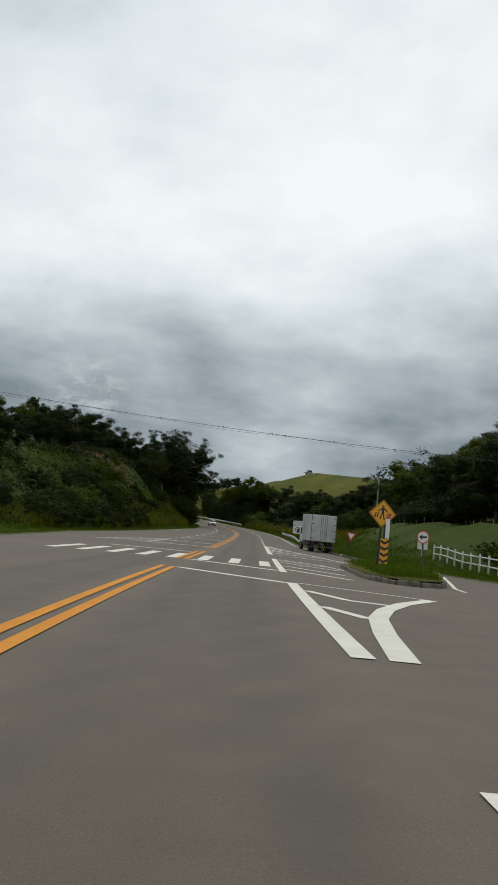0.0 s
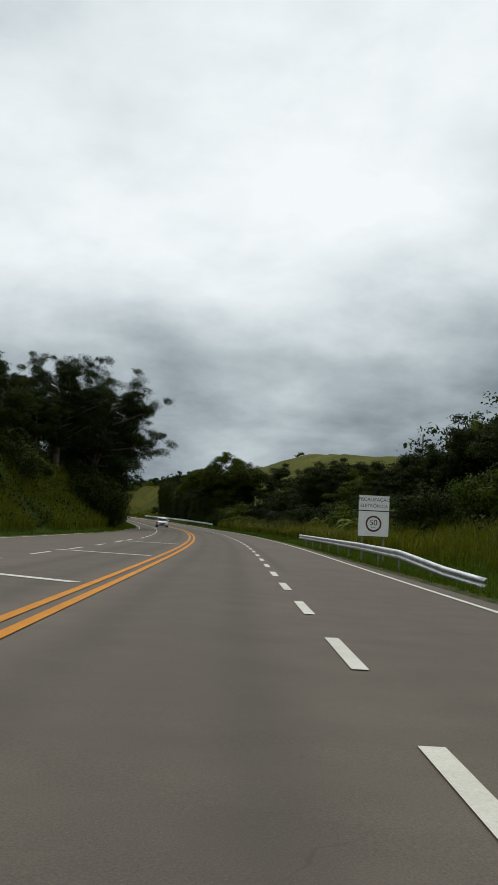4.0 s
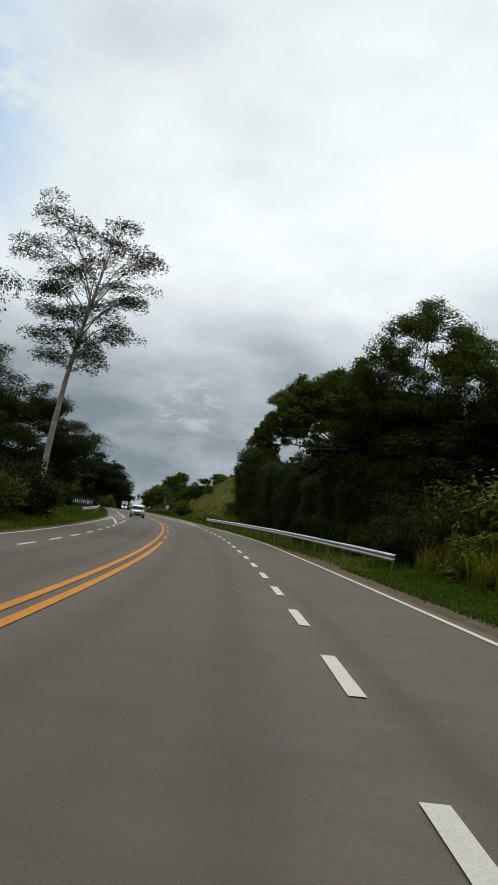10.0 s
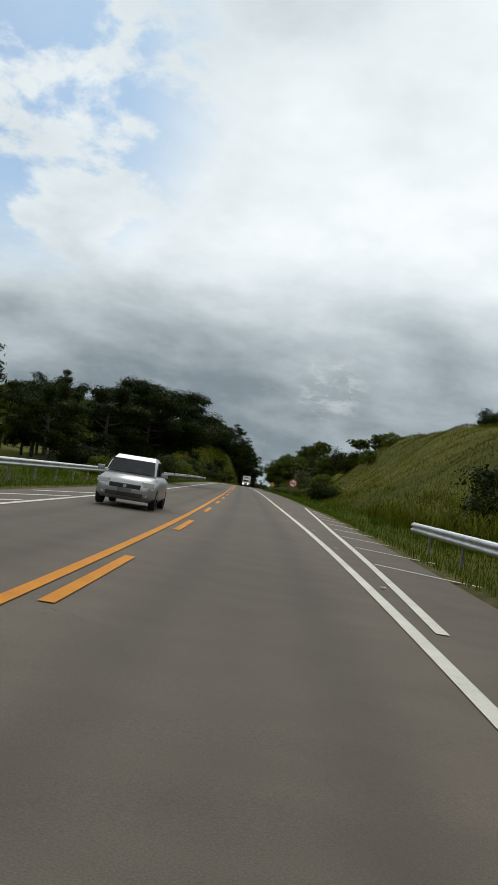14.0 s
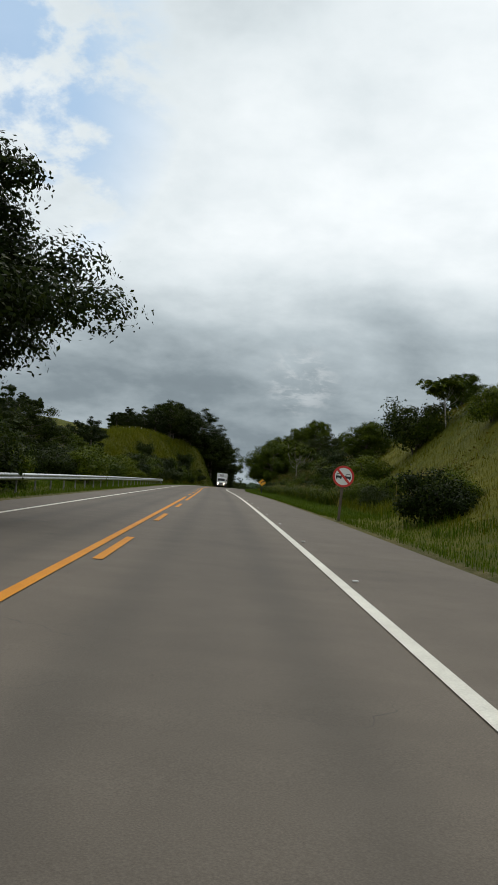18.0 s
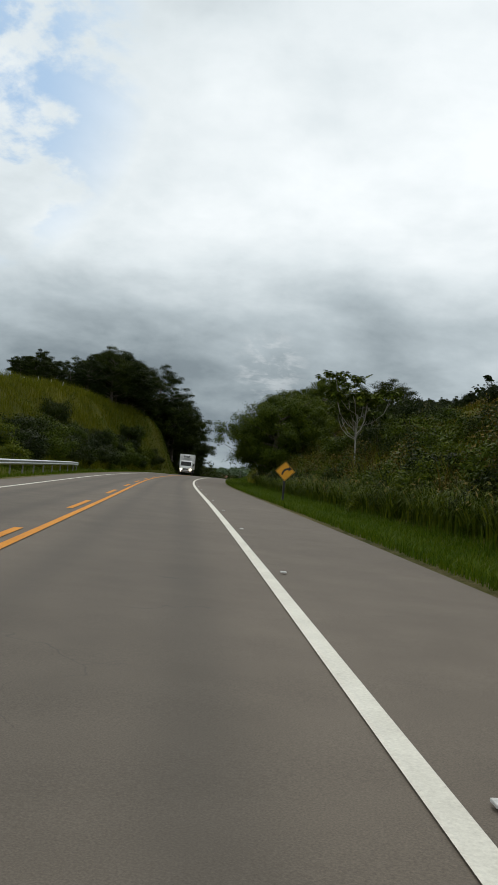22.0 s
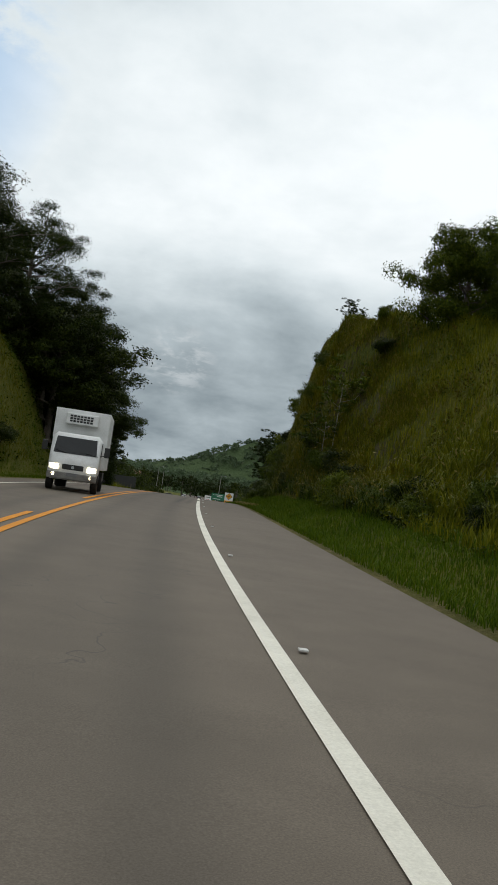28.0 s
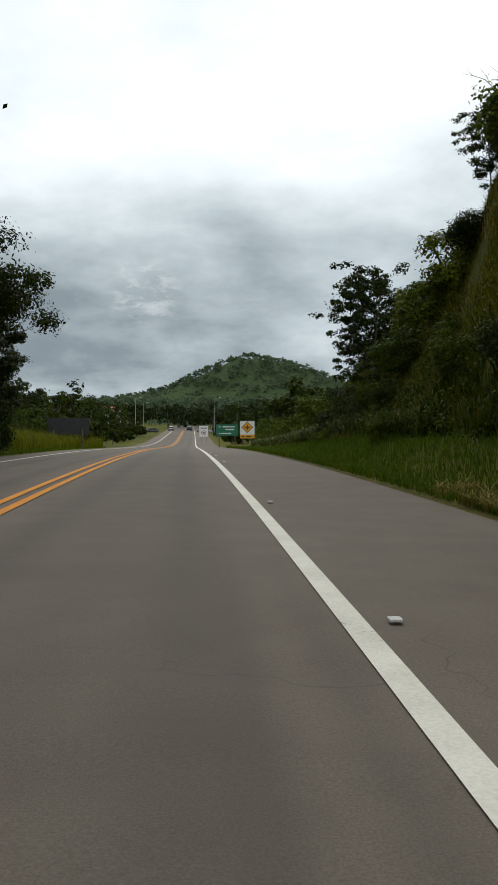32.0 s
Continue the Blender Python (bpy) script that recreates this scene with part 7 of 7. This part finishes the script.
    part("wipers", tube(bmesh.new(), (-0.5, f - 0.86, 1.0), (0.15, f - 0.93, 1.03), 0.012, 0.012, 5), M_BLACK, ob)
    return ob


def truck(m, label, reefer):
    """A light box truck; front towards local +y."""
    ob = thing("box_truck", m, label, "truck", "trucks")
    W, zb, zt = 1.06, 0.92, 3.15
    y0, y1 = -3.0, 1.45
    box_mat = M_WHITE if reefer else M_ALU
    cargo = part("cargo_box", box(bmesh.new(), (2 * W, y1 - y0, zt - zb), (0, (y0 + y1) / 2, (zt + zb) / 2), bevel=0.015), box_mat, ob, "white insulated box" if reefer else "ribbed aluminium box")
    if not reefer:
        for i in range(24):
            z = zb + 0.10 + i * 0.088
            for sx in (-1, 1):
                part("rib", box(bmesh.new(), (0.014, y1 - y0 - 0.12, 0.03), (sx * (W + 0.005), (y0 + y1) / 2, z), bevel=0.004), M_ALU, cargo)
                part("door_rib", box(bmesh.new(), (W - 0.10, 0.014, 0.03), (sx * W / 2, y0 - 0.012, z), bevel=0.004), M_ALU, cargo)
    for sx in (-1, 1):
        part("rear_door", box(bmesh.new(), (W - 0.05, 0.03, zt - zb - 0.12), (sx * W / 2, y0 - 0.004, (zt + zb) / 2), bevel=0.008), box_mat, ob)
        for x in (0.10, 0.26):
            part("lock_rod", tube(bmesh.new(), (sx * x, y0 - 0.045, zb + 0.03), (sx * x, y0 - 0.045, zt - 0.05), 0.016, 0.016, 8), M_STEEL_DULL, ob)
        for z in (zb + 0.25, (zb + zt) / 2 - 0.2, (zb + zt) / 2 + 0.35, zt - 0.3):
            part("hinge", box(bmesh.new(), (0.24, 0.03, 0.05), (sx * (W - 0.12), y0 - 0.035, z), bevel=0.008), M_BLACK, ob)
        part("corner_post", box(bmesh.new(), (0.06, 0.06, zt - zb + 0.02), (sx * (W - 0.005), y0 + 0.01, (zt + zb) / 2), bevel=0.01), M_STEEL_DULL, ob)
        part("tail_lamp", box(bmesh.new(), (0.20, 0.06, 0.09), (sx * 0.82, y0 + 0.06, 0.76), bevel=0.015), M_LAMP_RED, ob)
        part("chassis_rail", box(bmesh.new(), (0.10, 6.0, 0.2), (sx * 0.4, -0.2, 0.72)), M_BLACK, ob)
        part("mudguard", box(bmesh.new(), (0.42, 0.04, 0.5), (sx * 0.78, -2.45, 0.58)), M_BLACK, ob)
        part("side_skirt", box(bmesh.new(), (0.05, 1.5, 0.34), (sx * (W - 0.06), 0.0, 0.66), bevel=0.01), M_BLACK, ob)
        wheel(ob, sx * 0.84, 2.35, 0.40, 0.24, M_WHITE_OLD)
        wheel(ob, sx * 0.74, -1.75, 0.40, 0.46, M_WHITE_OLD)
    part("underrun_bar", box(bmesh.new(), (2.1, 0.08, 0.10), (0, y0 + 0.02, 0.46), bevel=0.01), M_BLACK, ob, "dark bar with worn pale stripes")
    for i in range(11):
        part("stripe", box(bmesh.new(), (0.07, 0.012, 0.085), (-0.95 + i * 0.19, y0 - 0.026, 0.46), (0, 35, 0)), M_CONCRETE, ob)
    part("number_plate", box(bmesh.new(), (0.4, 0.02, 0.13), (-0.2, y0 - 0.03, 0.70)), M_SIGN_BACK, ob, "plain grey plate")
    # cab
    cab = loft([hoop(1.52, 0.92, 0.62, 2.12, 0.12), hoop(2.4, 0.94, 0.55, 2.18, 0.16), hoop(2.72, 0.92, 0.55, 2.12, 0.18), hoop(3.02, 0.92, 0.50, 1.42, 0.12), hoop(3.16, 0.90, 0.42, 1.20, 0.10), hoop(3.20, 0.84, 0.42, 0.95, 0.08)])
    for fa in cab.faces:
        fa.smooth = True
    part("cab", cab, M_WHITE, ob)
    bm = bmesh.new()
    vs = [bm.verts.new(p) for p in ((-0.80, 3.045, 1.40), (0.80, 3.045, 1.40), (0.74, 2.80, 2.02), (-0.74, 2.80, 2.02))]
    fc = bm.faces.new(vs)
    bmesh.ops.solidify(bm, geom=[fc], thickness=-0.03)
    part("windscreen", bm, M_GLASS, ob)
    for sx in (-1, 1):
        part("side_window", box(bmesh.new(), (0.02, 0.85, 0.55), (sx * 0.945, 2.2, 1.68), bevel=0.006), M_GLASS, ob)
        part("headlamp", box(bmesh.new(), (0.34, 0.10, 0.20), (sx * 0.70, 3.17, 0.88), (0, 0, -sx * 10), 0.03), M_HEADLIGHT if reefer else M_LAMP_GLASS, ob)
        part("fog_lamp", tube(bmesh.new(), (sx * 0.70, 3.16, 0.60), (sx * 0.70, 3.24, 0.60), 0.07, 0.065, 12), M_HEADLIGHT if reefer else M_LAMP_GLASS, ob)
        part("mirror_arm", tube(bmesh.new(), (sx * 0.93, 2.75, 1.45), (sx * 1.12, 2.85, 1.5), 0.015, 0.015, 6), M_BLACK, ob)
        part("mirror", box(bmesh.new(), (0.20, 0.08, 0.38), (sx * 1.16, 2.86, 1.62), bevel=0.03), M_BLACK, ob)
        part("wiper", tube(bmesh.new(), (sx * 0.55 - 0.3, 3.06, 1.42), (sx * 0.55 + 0.15, 3.03, 1.50), 0.012, 0.012, 5), M_BLACK, ob)
    part("grille", box(bmesh.new(), (0.80, 0.05, 0.20), (0, 3.19, 0.90), bevel=0.03), M_BLACK, ob)
    part("badge", tube(bmesh.new(), (0, 3.21, 0.90), (0, 3.225, 0.90), 0.06, 0.06, 14), M_STEEL, ob)
    part("bumper", box(bmesh.new(), (1.84, 0.16, 0.26), (0, 3.16, 0.56), bevel=0.04), M_STEEL_DULL if reefer else M_BLACK, ob)
    part("front_plate", box(bmesh.new(), (0.4, 0.015, 0.13), (0, 3.25, 0.62)), M_SIGN_BACK, ob, "plain grey plate")
    if reefer:
        unit = part("fridge_unit", box(bmesh.new(), (1.25, 0.34, 0.42), (0, y1 + 0.17, 2.78), bevel=0.04), M_WHITE, ob)
        for i in range(7):
            for j in range(3):
                part("vent", box(bmesh.new(), (0.10, 0.02, 0.07), (-0.36 + i * 0.13, y1 + 0.345, 2.68 + j * 0.10)), M_BLACK, unit)
    return ob


def vehicles():
    truck(place(94.6, -8.0, 0.0, 7, sit=False), "aluminium box truck pulled over on the slip lane", False)
    truck(place(585.5, 1.45, 0.0, 184, sit=False), "white refrigerated box truck with lit headlamps", True)
    car(place(245, 1.75, 0.0, 180, sit=False), "white hatchback in the oncoming lane", M_CAR_WHITE)
    car(place(345.5, 1.9, 0.0, 180, sit=False), "silver hatchback in the oncoming lane", M_CAR_SILVER, 4.0, 1.72, 1.5)
    for s, n, t, p, lab in ((905, -1.8, 0, M_CAR_DARK, "dark car waiting far down the road"), (880, -5.6, 20, M_CAR_SILVER, "silver car parked at the far junction"), (870, 9, 100, M_CAR_DARK, "dark car crossing the far junction"),
                            (900, 4.0, 180, M_CAR_DARK, "dark car coming from the far junction"), (862, -9, 60, M_CAR_SILVER, "grey car parked at the far junction")):
        car(place(s, n, 0.0, t, sit=abs(n) > 6), lab, p)
    for s, n, h in ((845, 12, 9.5), (835, -8.5, 9.5), (900, 13, 9.0)):
        ob = thing("street_lamp", place(s, n, 0), "tall grey street lamp at the far junction", "street lamp", "street lamps")
        part("pole", tube(bmesh.new(), (0, 0, 0), (0, 0, h), 0.11, 0.06, 10), M_CONCRETE, ob)
        part("arm", tube(bmesh.new(), (0, 0, h - 0.1), (1.2, 0, h + 0.15), 0.04, 0.03, 8), M_STEEL_DULL, ob)
        part("lamp_head", box(bmesh.new(), (0.6, 0.22, 0.12), (1.4, 0, h + 0.16), bevel=0.03), M_STEEL, ob)


def house(s, n, turn, label, walls=M_WALL_PALE):
    ob = thing("house", place(s, n, -0.3, turn), label, "house", "houses on the hill")
    part("wall", box(bmesh.new(), (8, 6, 5.6), (0, 0, 2.8)), walls, ob)
    part("roof", loft([[(-4.4, -3.4, 5.6), (4.4, -3.4, 5.6), (4.4, -3.3, 5.7), (0, -3.3, 6.9), (-4.4, -3.3, 5.7)], [(-4.4, 3.4, 5.6), (4.4, 3.4, 5.6), (4.4, 3.3, 5.7), (0, 3.3, 6.9), (-4.4, 3.3, 5.7)]]), M_ROOF_TILE, ob)
    for x in (-2.4, 0.2, 2.6):
        for z in (1.5, 4.2):
            w = part("window", box(bmesh.new(), (1.15, 0.06, 1.15), (x, -3.02, z)), M_WHITE, ob)
            part("pane", box(bmesh.new(), (0.98, 0.03, 0.98), (x, -3.045, z)), M_GLASS, w)


def things():
    diamond_sign(51.2, -7.5, 2.45, 0.78, "yellow diamond crossing sign on a dark post in the island", crossing_symbol, 2, lean=2)
    diamond_sign(116.4, -9.2, 1.75, 0.72, "yellow diamond sign with a left-bend arrow", bent_arrow(-1), 2)
    diamond_sign(489.5, -7.3, 1.50, 0.65, "yellow diamond sign with a right-bend arrow among tall grass", bent_arrow(1), 2)
    no_overtaking()
    speed_panel()
    yield_sign()
    arrow_sign()
    hazard_marker()
    speed_box()
    far_signs()
    rails()
    island()
    kerb_line()
    white_fence()
    wires()
    vehicles()
    house(470, 74, 35, "pale two-storey house with a clay roof on the hill")
    house(482, 66, 20, "white two-storey house with a clay roof among trees", M_WHITE)
    house(870, 30, 60, "pale house beside the far junction")
    house(905, 24, 100, "small pale house beside the far junction")


things()
